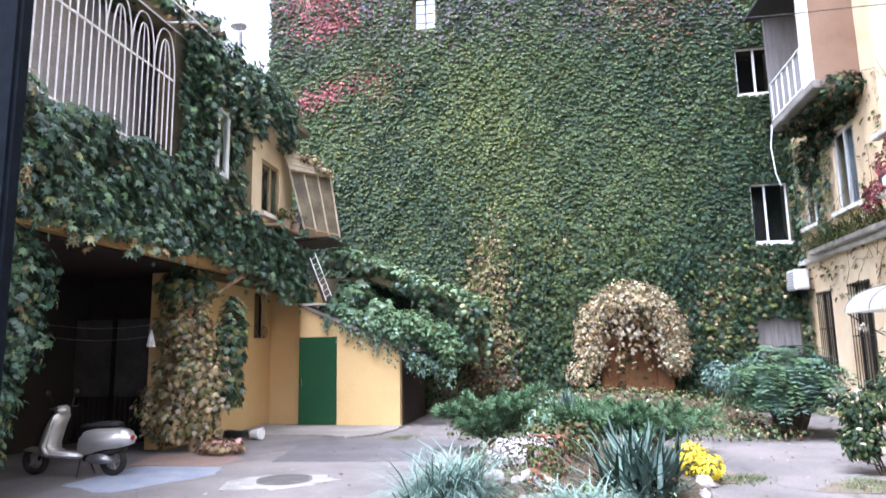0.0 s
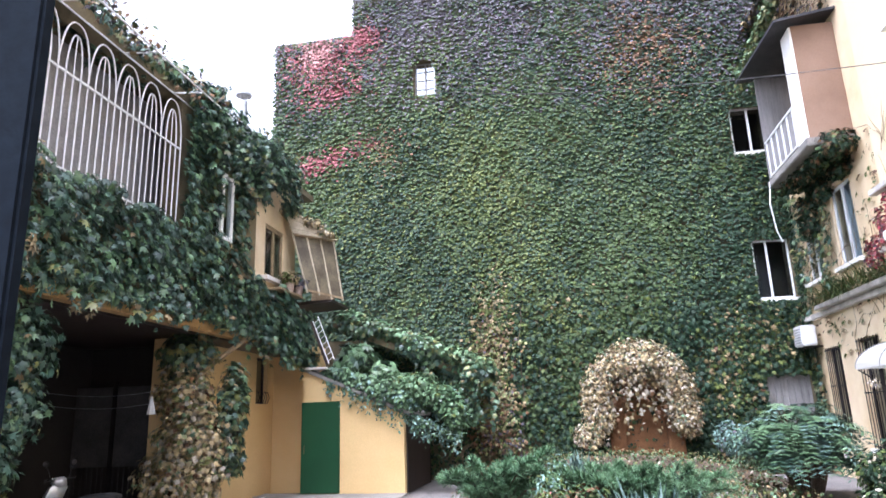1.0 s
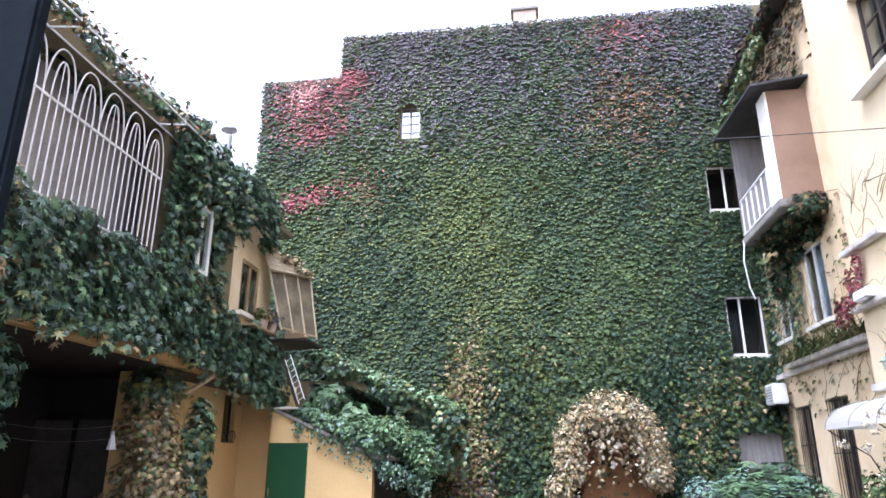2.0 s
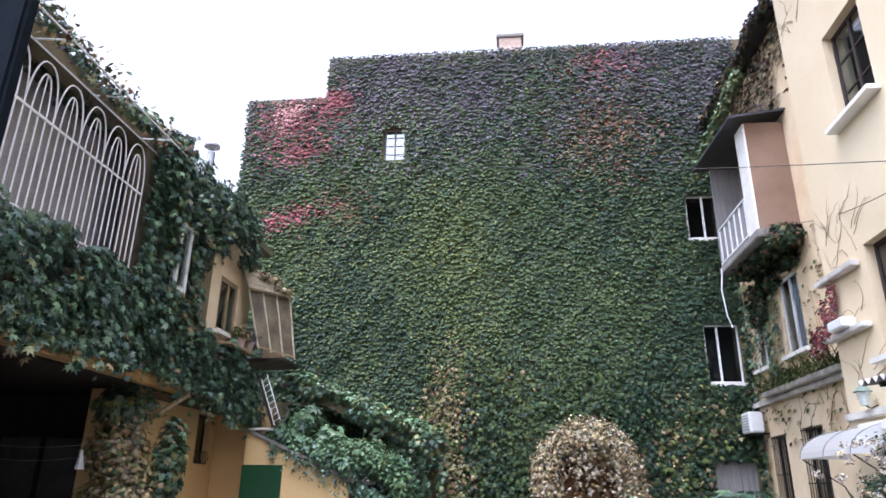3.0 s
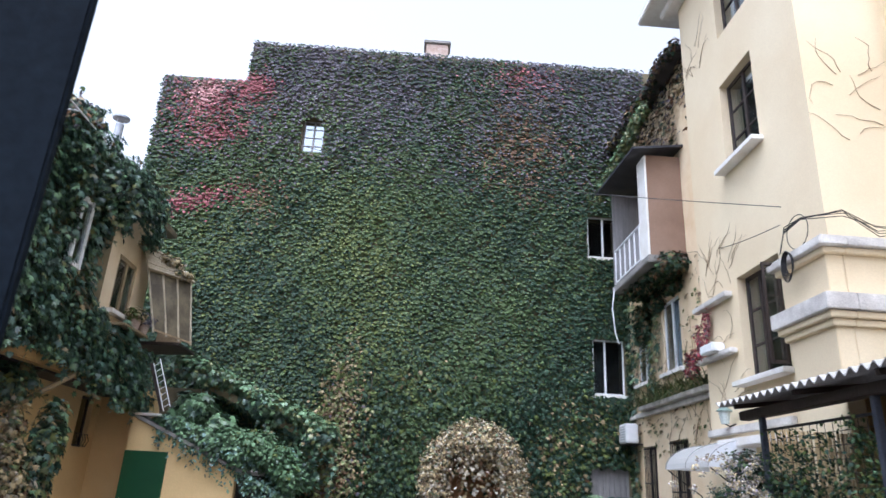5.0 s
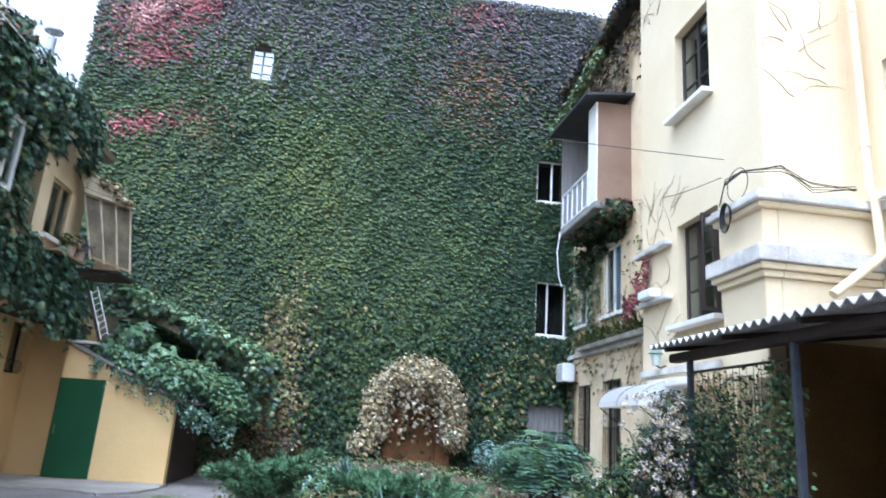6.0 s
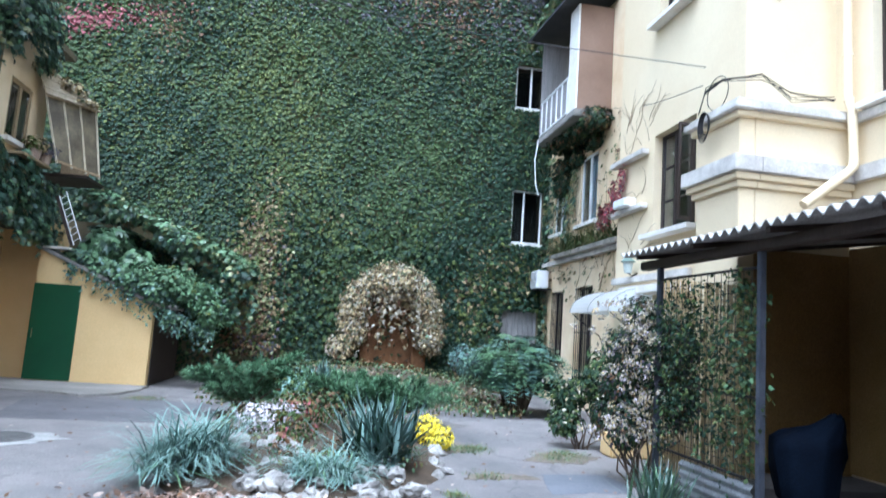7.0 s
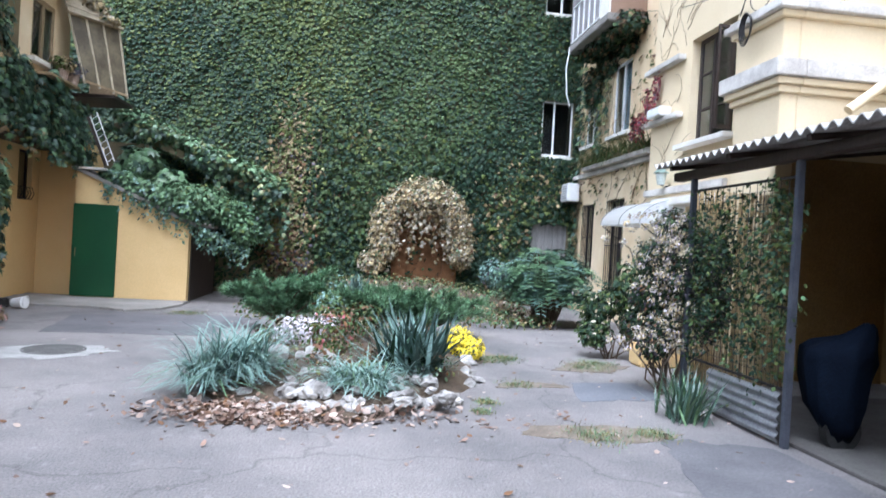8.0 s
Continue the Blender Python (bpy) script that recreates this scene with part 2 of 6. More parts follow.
def wall(name, along, plane, thick, rects, holes, material, label, category="wall"):
    """An upright wall along x or y, made of the rects (u0, u1, z0, z1) less the holes. Its seen face lies in plane, its back thick behind."""
    us = sorted({round(v, 4) for r in rects + holes for v in r[:2]})
    zs = sorted({round(v, 4) for r in rects + holes for v in r[2:]})
    inside = lambda r, u, z: r[0] < u < r[1] and r[2] < z < r[3]
    solid = {}
    for i in range(len(us) - 1):
        for j in range(len(zs) - 1):
            u, z = (us[i] + us[i + 1]) / 2, (zs[j] + zs[j + 1]) / 2
            solid[i, j] = any(inside(r, u, z) for r in rects) and not any(inside(h, u, z) for h in holes)
    bm = bmesh.new()
    cache = {}

    def v(i, j, back):
        if (i, j, back) not in cache:
            d = plane + (thick if back else 0)
            cache[i, j, back] = bm.verts.new((us[i], d, zs[j]) if along == "x" else (d, us[i], zs[j]))
        return cache[i, j, back]

    for (i, j), s in solid.items():
        if not s:
            continue
        bm.faces.new((v(i, j, 0), v(i + 1, j, 0), v(i + 1, j + 1, 0), v(i, j + 1, 0)))
        bm.faces.new((v(i, j, 1), v(i, j + 1, 1), v(i + 1, j + 1, 1), v(i + 1, j, 1)))
        for di, dj, a, b in ((-1, 0, (i, j), (i, j + 1)), (1, 0, (i + 1, j), (i + 1, j + 1)), (0, -1, (i, j), (i + 1, j)), (0, 1, (i, j + 1), (i + 1, j + 1))):
            if not solid.get((i + di, j + dj)):
                bm.faces.new((v(*a, 0), v(*b, 0), v(*b, 1), v(*a, 1)))
    bmesh.ops.recalc_face_normals(bm, faces=bm.faces)
    return tagged(part(name, bm, material), label, category, kind="structure")


def prism(f, y0, y1):
    """A solid between y0 and y1 over the outline f in x and z."""
    bm = bmesh.new()
    a = [bm.verts.new((x, y0, z)) for x, z in f]
    b = [bm.verts.new((x, y1, z)) for x, z in f]
    bm.faces.new(a), bm.faces.new(b[::-1])
    for i in range(len(f)):
        bm.faces.new((a[i], b[i], b[(i + 1) % len(f)], a[(i + 1) % len(f)]))
    bmesh.ops.recalc_face_normals(bm, faces=bm.faces)
    return bm


SHAPES = {
    "ivy": ([(0, 0, 0), (-.26, -.10, -.05), (-.22, .10, .0), (-.56, .26, -.12), (-.20, .40, .02), (-.40, .74, -.12), (-.10, .62, .02), (0, 1.08, -.20), (.10, .62, .02), (.40, .74, -.12), (.20, .40, .02), (.56, .26, -.12), (.22, .10, .0), (.26, -.10, -.05), (0, .30, .06)],
            [(14, i, i + 1) for i in range(0, 13)] + [(14, 13, 0)]),
    "broad": ([(0, 0, 0), (-.5, .25, -.08), (-.3, .72, -.05), (0, .95, -.12), (.3, .72, -.05), (.5, .25, -.08), (0, .4, .04)], [(6, i, i + 1) for i in range(0, 5)] + [(6, 5, 0)]),
    "oval": ([(0, 0, 0), (-.30, .35, -.07), (-.22, .72, -.09), (0, 1, -.14), (.22, .72, -.09), (.30, .35, -.07), (0, .45, .03)], [(6, i, i + 1) for i in range(0, 5)] + [(6, 5, 0)]),
    "fold": ([(0, 0, 0), (-.42, .36, -.10), (0, 1, -.12), (.42, .36, -.10)], [(0, 2, 1), (0, 3, 2)]),
    "needle": ([(-.045, 0, 0), (.045, 0, 0), (0, 1, -.08)], [(0, 1, 2)]),
}


def leaves(name, P, N, D, S, material, idx=None, shape="ivy"):
    """Many leaves in one mesh: places, outward normals, ways the tips point, sizes and material numbers."""
    sv, sf = SHAPES[shape]
    sv, sf = np.array(sv, float), np.array(sf, int)
    N = N / np.linalg.norm(N, axis=1)[:, None]
    D = D - N * (D * N).sum(1)[:, None]
    D = D / (np.linalg.norm(D, axis=1)[:, None] + 1e-9)
    X = np.cross(D, N)
    B = np.stack([X, D, N], 1)
    V = P[:, None, :] + np.einsum("kj,njc->nkc", sv, B) * S[:, None, None]
    n, k, m = len(P), len(sv), len(sf)
    F = (sf[None] + (np.arange(n) * k)[:, None, None]).reshape(-1, 3)
    me = bpy.data.meshes.new(name)
    me.vertices.add(n * k)
    me.vertices.foreach_set("co", V.reshape(-1))
    me.loops.add(n * m * 3)
    me.loops.foreach_set("vertex_index", F.reshape(-1).astype(np.int32))
    me.polygons.add(n * m)
    me.polygons.foreach_set("loop_start", np.arange(0, n * m * 3, 3, dtype=np.int32))
    if idx is not None:
        me.polygons.foreach_set("material_index", np.repeat(idx, m).astype(np.int32))
    me.update(calc_edges=True)
    for mt in material if isinstance(material, (list, tuple)) else [material]:
        me.materials.append(mt)
    return new(name, me)


rng = np.random.default_rng(7)


def lump(u, z, s, seed=0.0):
    """Smooth noise of about -1 to 1 over arrays."""
    a = np.sin(u * s * 1.7 + seed) * np.cos(z * s * 1.3 - seed * 2.1) + 0.6 * np.sin(u * s * 3.9 - z * s * 2.7 + seed * 3.3) + 0.4 * np.cos(u * s * 7.7 + z * s * 6.1 + seed)
    return a / 2.0


def climber(name, label, along, plane, out, u0, u1, z0, z1, density, size, pick, materials, keep=None, depth=0.15, shape="ivy", ragged=0.42, bulge=1.2, rows=0.0, loose=0.45):
    """Leaves of a climbing plant over an upright face. out: the sign of the face's outward side; pick(u, z) gives material numbers."""
    n = int((u1 - u0) * (z1 - z0) * density)
    u, z = rng.uniform(u0, u1, n), rng.uniform(z0, z1, n)
    if keep is not None:
        k = rng.random(n) < keep(u, z)
        u, z = u[k], z[k]
        n = len(u)
    d = depth * (0.55 + 0.45 * lump(u, z, bulge, plane)) * (0.35 + 0.65 * rng.random(n)) + 0.02
    d = d + rows * (1 - (z * 6.2 + 0.8 * lump(u, z, 2.3, 2.0) + 0.3 * lump(u, z, 6.1, 1.0) + 0.3 * rng.random(n)) % 1.0)
    P = np.stack([u, plane + out * d, z] if along == "x" else [plane + out * d, u, z], 1)
    o = np.array([0, out, 0.0]) if along == "x" else np.array([out, 0.0, 0])
    N = o + rng.normal(0, ragged, (n, 3)) + np.array([0, 0, 0.55])
    D = np.array([0, 0, -1.0]) + rng.normal(0, loose, (n, 3)) + o * 0.25
    S = size * rng.uniform(0.6, 1.25, n)
    ob = leaves(name, P, N, D, S, materials, pick(u, z), shape)
    return tagged(ob, label, "climbing plant", kind="stuff")


def choose(n, weights):
    return rng.choice(len(weights), n, p=np.array(weights) / sum(weights))

# ---- ground ----
bm = bmesh.new()
bmesh.ops.create_grid(bm, x_segments=2, y_segments=2, size=400)
tagged(part("ground", bm, ASPHALT), "grey worn asphalt of a courtyard", "ground", kind="structure")

# ---- ivy wall at the courtyard's end ----
OWIN, UWIN, LWIN, GDOOR = (-3.97, -3.29, 11.28, 12.46), (5.02, 5.90, 8.42, 9.75), (5.10, 6.02, 4.34, 5.92), (4.95, 6.02, 0.45, 2.38)
IVY_Y = 18.7
wall("wall_north", "x", IVY_Y, 0.5, [(-8.53, 14, 0, 13.65), (-5.93, 14, 0, 15.12)], [OWIN, UWIN, LWIN, GDOOR], BARE_WALL, "tall blank fire wall of rough plaster under ivy")


def ivy_pick(u, z):
    """Broad drifts of colour over the wall: dark and fresh green, a yellow belt, grey purple towards the top that also
    paints in haze, red at the upper corner.
    """
    n = len(u)
    w = lump(u, z, 0.28, 1.0) + 0.35 * lump(u, z, 0.9, 3.0)
    i = np.where(rng.random(n) < np.clip(0.42 - 0.5 * w + 0.36 * np.clip((u - 1) / 4, 0, 1) + 0.2 * np.clip((7 - z) / 3, 0, 1), 0.08, 0.92), 1, 0)
    belt = np.exp(-((u + 1.6 + 0.25 * (z - 7)) / 1.3) ** 2 - ((z - 7.5) / 3.2) ** 2) + 0.5 * np.exp(-((u + 6) / 2) ** 2 - ((z - 8) / 2) ** 2)
    i = np.where(rng.random(n) < 0.03 + 0.5 * belt, 2, i)
    # Purple leaves thicken with height, partly to paint the haze up there.
    high = np.clip((z - 9.9) / 3.6, 0, 1)
    i = np.where(rng.random(n) < 0.72 * high * (0.75 + 0.5 * lump(u, z, 0.45, 4.0)), 3, i)
    rust = 0.45 * np.exp(-((u - 3.0) / 1.3) ** 2 - ((z - 12.0) / 1.5) ** 2) + 0.4 * np.exp(-((u + 2.3) / 0.6) ** 2 - ((z - 1.7) / 1.2) ** 2) + 0.3 * np.exp(-((u + 4.9) / 0.5) ** 2 - ((z - 9.6) / 0.7) ** 2)
    i = np.where(rng.random(n) < rust, 6, i)
    red = 0.85 * np.exp(-((u + 7.0) / 1.05) ** 2 - ((z - 12.8) / 0.85) ** 2) + 1.1 * np.exp(-((u + 5.6) / 0.55) ** 2 - ((z - 13.45) / 0.45) ** 2) + 0.85 * np.exp(-((z - 9.0 - (u + 8.3) * 0.27) / 0.32) ** 2 - ((u + 7.2) / 1.5) ** 2) + 0.4 * np.exp(-((u - 3.0) / 0.9) ** 2 - ((z - 14.5) / 0.45) ** 2) + 0.7 * np.exp(-((u + 6.6 - (z - 11.6)) / 0.8) ** 2 - ((z - 11.6) / 0.4) ** 2)
    i = np.where(rng.random(n) < red, 4, i)
    i = np.where(rng.random(n) < 0.95 * np.exp(-((u + 7.1) / 0.55) ** 2 - ((z - 13.15) / 0.42) ** 2), 5, i)
    tan = 0.8 * np.exp(-((u + 2.05) / 0.42) ** 2 - ((z - 2.9) / 1.5) ** 4) + 0.14 * (z < 3.2) * (lump(u, z, 1.1, 2.0) > 0.1)
    i = np.where(rng.random(n) < tan, rng.choice([7, 2, 2, 6, 0, 7], n), i)
    pale = 0.75 * np.exp(-((u + 1.95 - 0.1 * (z - 4)) / 0.5) ** 2 - ((z - 4.0) / 1.5) ** 4) + 0.5 * np.exp(-((u - 4.1) / 0.6) ** 2 - ((z - 2.4) / 1.3) ** 2) + 0.45 * np.exp(-((u - 5.3) / 0.9) ** 2 - ((z - 3.4) / 0.8) ** 2) + 0.35 * np.exp(-((u - 0.1) / 0.9) ** 2 - ((z - 4.4 - 0.3 * u) / 0.3) ** 2)
    i = np.where(rng.random(n) < pale, rng.choice([7, 2, 2, 0], n), i)
    return i


def ivy_keep(u, z):
    k = np.ones(len(u))
    for h in (OWIN, UWIN, LWIN, GDOOR):
        k[(u > h[0] - 0.02) & (u < h[1] + 0.02) & (z > h[2] - 0.03) & (z < h[3] + 0.02)] = 0
    k[(u > -3.97) & (u < -3.29) & (z > 12.05) & (((u + 3.63) / 0.34) ** 2 + ((z - 12.05) / 0.41) ** 2 > 1)] = 1
    col = np.exp(-((u + 2.05) / 0.42) ** 2 - ((z - 2.6) / 1.6) ** 4)
    k *= 1 - 0.6 * col
    k *= np.where((u < -0.6) & (z < 1.1 + 0.2 * np.sin(u * 3)), 0.3, 1.0)
    k[(u < -5.93) & (z > 13.62)] = 0
    return k


climber("ivy", "dense green ivy with red and purple patches covering the wall", "x", IVY_Y, -1, -8.55, 7.0, 0.2, 15.18, 640, 0.092, ivy_pick,
        [L_GREEN, L_DARK, L_YELLOW, L_PURPLE, L_RED, L_PINK, L_RUST, L_TAN], ivy_keep, depth=0.12, shape="broad", ragged=0.22, bulge=1.6, rows=0.062, loose=0.32)
climber("ivy", "larger-leaved green ivy low on the fire wall", "x", IVY_Y - 0.1, -1, -2.6, 6.8, 0.3, 5.6, 110, 0.13, ivy_pick,
        [L_GREEN, L_DARK, L_YELLOW, L_PURPLE, L_RED, L_PINK, L_RUST, L_TAN], lambda u, z: ivy_keep(u, z) * np.clip((5.6 - z) / 2.5, 0, 1), depth=0.16, rows=0.07, loose=0.3)


def column_keep(u, z):
    """A ragged upright strip, wide at the foot and frayed at the top."""
    mid = -1.9 + 0.12 * np.sin(z * 2.3) + 0.05 * np.sin(z * 7)
    wide = 0.68 - 0.07 * z + 0.12 * np.sin(z * 4.1)
    return np.clip(1.5 - np.abs(u - mid) / np.maximum(wide, 0.12), 0, 1) * np.clip((4.9 - z) / 1.2, 0, 1) * (0.55 + 0.45 * lump(u, z, 2.6, 5.0))


def column_pick(u, z):
    low = rng.random(len(u)) < np.clip((2.0 - z) / 1.6, 0, 0.75)
    return np.where(low, choose(len(u), [0.6, 1, 4, 1, 2]), choose(len(u), [4, 3, 2, 2.5, 0.6]))


climber("dying_ivy", "upright strip of yellowed and rusty dying ivy on the fire wall", "x", IVY_Y - 0.2, -1, -2.9, -0.9, 0.6, 4.9, 600, 0.095, column_pick,
        [L_TAN, V_YELLOW, L_RUST, L_YELLOW, L_PURPLE], column_keep, depth=0.16)
bm = bmesh.new()
for i in range(9):
    x, z, pts = rng.normal(-1.9, 0.22), 0.6, []
    top = rng.uniform(3.2, 5.2)
    while z < top:
        pts.append((x, IVY_Y - 0.2 - 0.05 * rng.random(), z))
        x, z = x + rng.normal(0, 0.05), z + 0.3
    tube(bm, pts, 0.010, 4)
tagged(part("dry_stems", bm, BARK), "bare tan stems of dying ivy on the fire wall", "climbing plant", kind="stuff")


def window(name, label, along, plane, out, u0, u1, z0, z1, material, ups=(0.5,), bars=(), recess=0.12, w=0.06, sill=None, group="", thick=0.05):
    """A window in its opening: frame members, panes, and a sill where given (how far it stands out, its material)."""
    t = thing(name, label, "window", group=group, kind="structure")
    d = plane - out * recess

    def slab(nm, a, b, c, e, d0, d1, m, lab=""):
        lo, hi = min(d0, d1), max(d0, d1)
        part(nm, boxed(a, b, lo, hi, c, e, bevel=0.006) if along == "x" else boxed(lo, hi, a, b, c, e, bevel=0.006), m, t, lab)

    slab("frame_side", u0, u0 + w, z0, z1, d, d - out * thick, material)
    slab("frame_side", u1 - w, u1, z0, z1, d, d - out * thick, material)
    slab("frame_top", u0 + w, u1 - w, z1 - w, z1, d, d - out * thick, material)
    slab("frame_bottom", u0 + w, u1 - w, z0, z0 + w, d, d - out * thick, material)
    cuts = [u0 + w] + [u0 + (u1 - u0) * k for k in ups] + [u1 - w]
    for k in cuts[1:-1]:
        slab("mullion", k - w * 0.55, k + w * 0.55, z0 + w, z1 - w, d + out * 0.004, d - out * thick, material)
    for k in bars:
        z = z0 + (z1 - z0) * k
        for a, b in zip(cuts, cuts[1:]):
            slab("glazing_bar", a + w * 0.5, b - w * 0.5, z - w * 0.3, z + w * 0.3, d - out * 0.006, d - out * thick, material)
    for a, b in zip(cuts, cuts[1:]):
        slab("pane", a, b, z0 + w * 0.6, z1 - w * 0.6, d - out * 0.026, d - out * 0.031, GLASS)
    if sill:
        slab("window_sill", u0 - 0.12, u1 + 0.12, z0 - 0.09, z0, d, plane + out * sill[0], sill[1])
    return t


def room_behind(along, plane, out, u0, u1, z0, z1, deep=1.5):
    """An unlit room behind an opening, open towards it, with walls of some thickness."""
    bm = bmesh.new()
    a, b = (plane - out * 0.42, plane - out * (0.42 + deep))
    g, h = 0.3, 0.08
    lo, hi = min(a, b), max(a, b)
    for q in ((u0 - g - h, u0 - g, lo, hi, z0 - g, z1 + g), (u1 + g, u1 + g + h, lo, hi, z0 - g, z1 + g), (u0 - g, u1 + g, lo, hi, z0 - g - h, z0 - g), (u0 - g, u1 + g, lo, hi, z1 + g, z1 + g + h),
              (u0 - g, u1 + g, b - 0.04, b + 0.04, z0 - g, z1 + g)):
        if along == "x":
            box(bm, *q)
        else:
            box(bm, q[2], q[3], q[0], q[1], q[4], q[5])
    # The room's shade comes from its near-black plaster.
    tagged(part("room_wall", bm, ROOM), "plastered room behind a window, coloured near black for shade", "wall", kind="structure")


# windows and the door in the ivy wall
window("window_1", "old white arched window with broken panes high in the ivy", "x", IVY_Y, -1, *OWIN, GREY_WOOD, (0.5,), (0.25, 0.5, 0.75), recess=0.2, w=0.05)
window("window_2", "white plastic window with a dark gap in the ivy", "x", IVY_Y, -1, *UWIN, WHITE_PAINT, (0.55,), (), recess=0.03, w=0.055, sill=(0.06, WHITE_TRIM))
window("window_3", "white plastic window in the ivy, its panes dark", "x", IVY_Y, -1, *LWIN, WHITE_PAINT, (0.40,), (), recess=0.03, w=0.05, sill=(0.06, WHITE_TRIM))
for h in (UWIN, LWIN):
    room_behind("x", IVY_Y, -1, *h, deep=0.5)
d = thing("door_1", "weathered grey plank door set in the ivy wall", "door", kind="structure")
k = (GDOOR[1] - GDOOR[0] - 0.16) / 6
for i in range(6):
    x = GDOOR[0] + 0.08 + i * k
    part("plank", boxed(x + 0.005, x + k - 0.005, 18.74, 18.78, GDOOR[2], GDOOR[3] - 0.08, bevel=0.006), GREY_WOOD, d)
for a, b, c, e in ((GDOOR[0], GDOOR[0] + 0.08, GDOOR[2], GDOOR[3]), (GDOOR[1] - 0.08, GDOOR[1], GDOOR[2], GDOOR[3]), (GDOOR[0] + 0.08, GDOOR[1] - 0.08, GDOOR[3] - 0.08, GDOOR[3])):
    part("frame", boxed(a, b, 18.70, 18.84, c, e, bevel=0.008), GREY_WOOD, d)
part("handle", boxed(GDOOR[0] + 0.42, GDOOR[0] + 0.55, 18.70, 18.742, 1.42, 1.50, bevel=0.01), BLACK_METAL, d, "dark iron lock plate")

# chimney and coping
bm = boxed(-0.28, 0.46, 18.8, 19.3, 15.12, 15.72, bevel=0.02)
c = thing("chimney", "short pale brick chimney on the fire wall's top", "chimney", (0.09, 19.05, 15.12))
under(part("shaft", bm, BRICK), c)
under(part("cap", boxed(-0.36, 0.54, 18.74, 19.36, 15.72, 15.84, bevel=0.02), OLD_CONCRETE), c)
c = thing("chimney", "dark square chimney overgrown at the roof's edge", "chimney", (8.4, 19.2, 15.12))
under(part("shaft", boxed(7.85, 8.95, 18.9, 19.6, 15.12, 15.75, bevel=0.02), BARE_WALL), c)
under(part("cap", boxed(7.75, 9.05, 18.8, 19.7, 15.75, 15.95, bevel=0.03), BARE_WALL), c)

# ---- right building: a far part, a projecting block, and a set-back wing ----
FAR_X, BLK_X, WING_X = 6.2, 5.9, 7.45
BLK_Y0, BLK_Y1 = 8.75, 13.1
far_w = {"gf_a": (17.0, 17.85, 1.15, 2.92), "gf_b": (15.0, 16.05, 0.7, 2.96), "up_a": (17.05, 18.05, 4.55, 6.1), "up_b": (15.0, 16.1, 4.55, 6.32), "door": (15.1, 16.4, 7.0, 9.2)}
wall("wall_east_far", "y", FAR_X, 0.45, [(BLK_Y1 - 0.3, IVY_Y, 0, 12.0)], list(far_w.values()), FAR_PLASTER, "yellow plastered house wall with climbing stems")
WIN2, WIN3, WIN4 = (10.08, 11.55, 3.68, 5.6), (10.2, 11.48, 7.82, 9.70), (10.15, 11.35, 10.8, 12.5)
wall("wall_east_block", "y", BLK_X, 0.45, [(BLK_Y0, BLK_Y1, 0, 12.99)], [WIN2, WIN3, WIN4], CREAM, "pale yellow plastered wall of the projecting house block")
wall("wall_south_block", "x", BLK_Y0, 0.45, [(BLK_X + 0.45, WING_X + 0.4, 0, 12.99)], [], CREAM, "pale yellow plastered end wall of the house block")
wall("wall_block_return", "x", BLK_Y1, -0.45, [(BLK_X + 0.45, 9.0, 0, 12.99)], [], CREAM, "pale yellow plastered return wall of the house block")
WIN5 = (6.75, 8.05, 5.30, 7.4)
wall("wall_east_wing", "y", WING_X, 0.45, [(-9.0, BLK_Y0, 0, 12.99)], [WIN5], CREAM, "pale yellow plastered wall of the set-back house wing")
tagged(part("roof_far", boxed(5.75, 12, 13.4, 18.7, 12.0, 12.25, bevel=0.03), mat("sooty_roof", (0.035, 0.032, 0.03), (0.07, 0.06, 0.055), 2, 0.95, bump=0.5)), "mossy roof edge over the far house part", "roof", kind="structure")
bm = boxed(5.2, 12, 8.0, 14.0, 13.16, 13.34, bevel=0.03)
box(bm, 5.6, 12, 8.35, 13.5, 12.96, 13.16, bevel=0.03)
tagged(part("roof_block", bm, WHITE_TRIM), "overhanging white eaves of the house block", "roof", kind="structure")
w4 = window("window_4", "dark brown casement window in a pale yellow wall", "y", BLK_X, -1, *WIN2, DARK_WOOD, (0.33, 0.66), (0.33, 0.66), recess=0.16, w=0.07, sill=(0.22, WHITE_TRIM), group="brown casement windows")
window("window_5", "dark brown casement window with an upper-floor sill", "y", BLK_X, -1, *WIN3, DARK_WOOD, (0.5,), (0.33, 0.66), recess=0.16, w=0.07, sill=(0.22, WHITE_TRIM), group="brown casement windows")
window("window_6", "dark brown casement window just under the eaves", "y", BLK_X, -1, *WIN4, DARK_WOOD, (0.5,), (0.4,), recess=0.16, w=0.07, group="brown casement windows")
window("window_7", "dark brown casement window with a light curtain behind", "y", WING_X, -1, *WIN5, DARK_WOOD, (0.5,), (0.62,), recess=0.16, w=0.07, sill=(0.2, WHITE_TRIM))
window("window_8", "tall white window beside climbing stems", "y", FAR_X, -1, *far_w["up_a"], WHITE_PAINT, (0.5,), (), recess=0.05, w=0.07, sill=(0.12, WHITE_TRIM), group="white windows")
window("window_9", "tall white window beside climbing stems", "y", FAR_X, -1, *far_w["up_b"], WHITE_PAINT, (0.5,), (), recess=0.05, w=0.07, sill=(0.12, WHITE_TRIM), group="white windows")
window("window_10", "dark barred ground-floor window", "y", FAR_X, -1, *far_w["gf_a"], DARK_WOOD, (0.5,), (), recess=0.12, w=0.06, sill=(0.08, WHITE_TRIM), group="barred windows")
window("window_11", "dark barred ground-floor window", "y", FAR_X, -1, *far_w["gf_b"], DARK_WOOD, (0.5,), (), recess=0.12, w=0.06, sill=(0.08, WHITE_TRIM), group="barred windows")
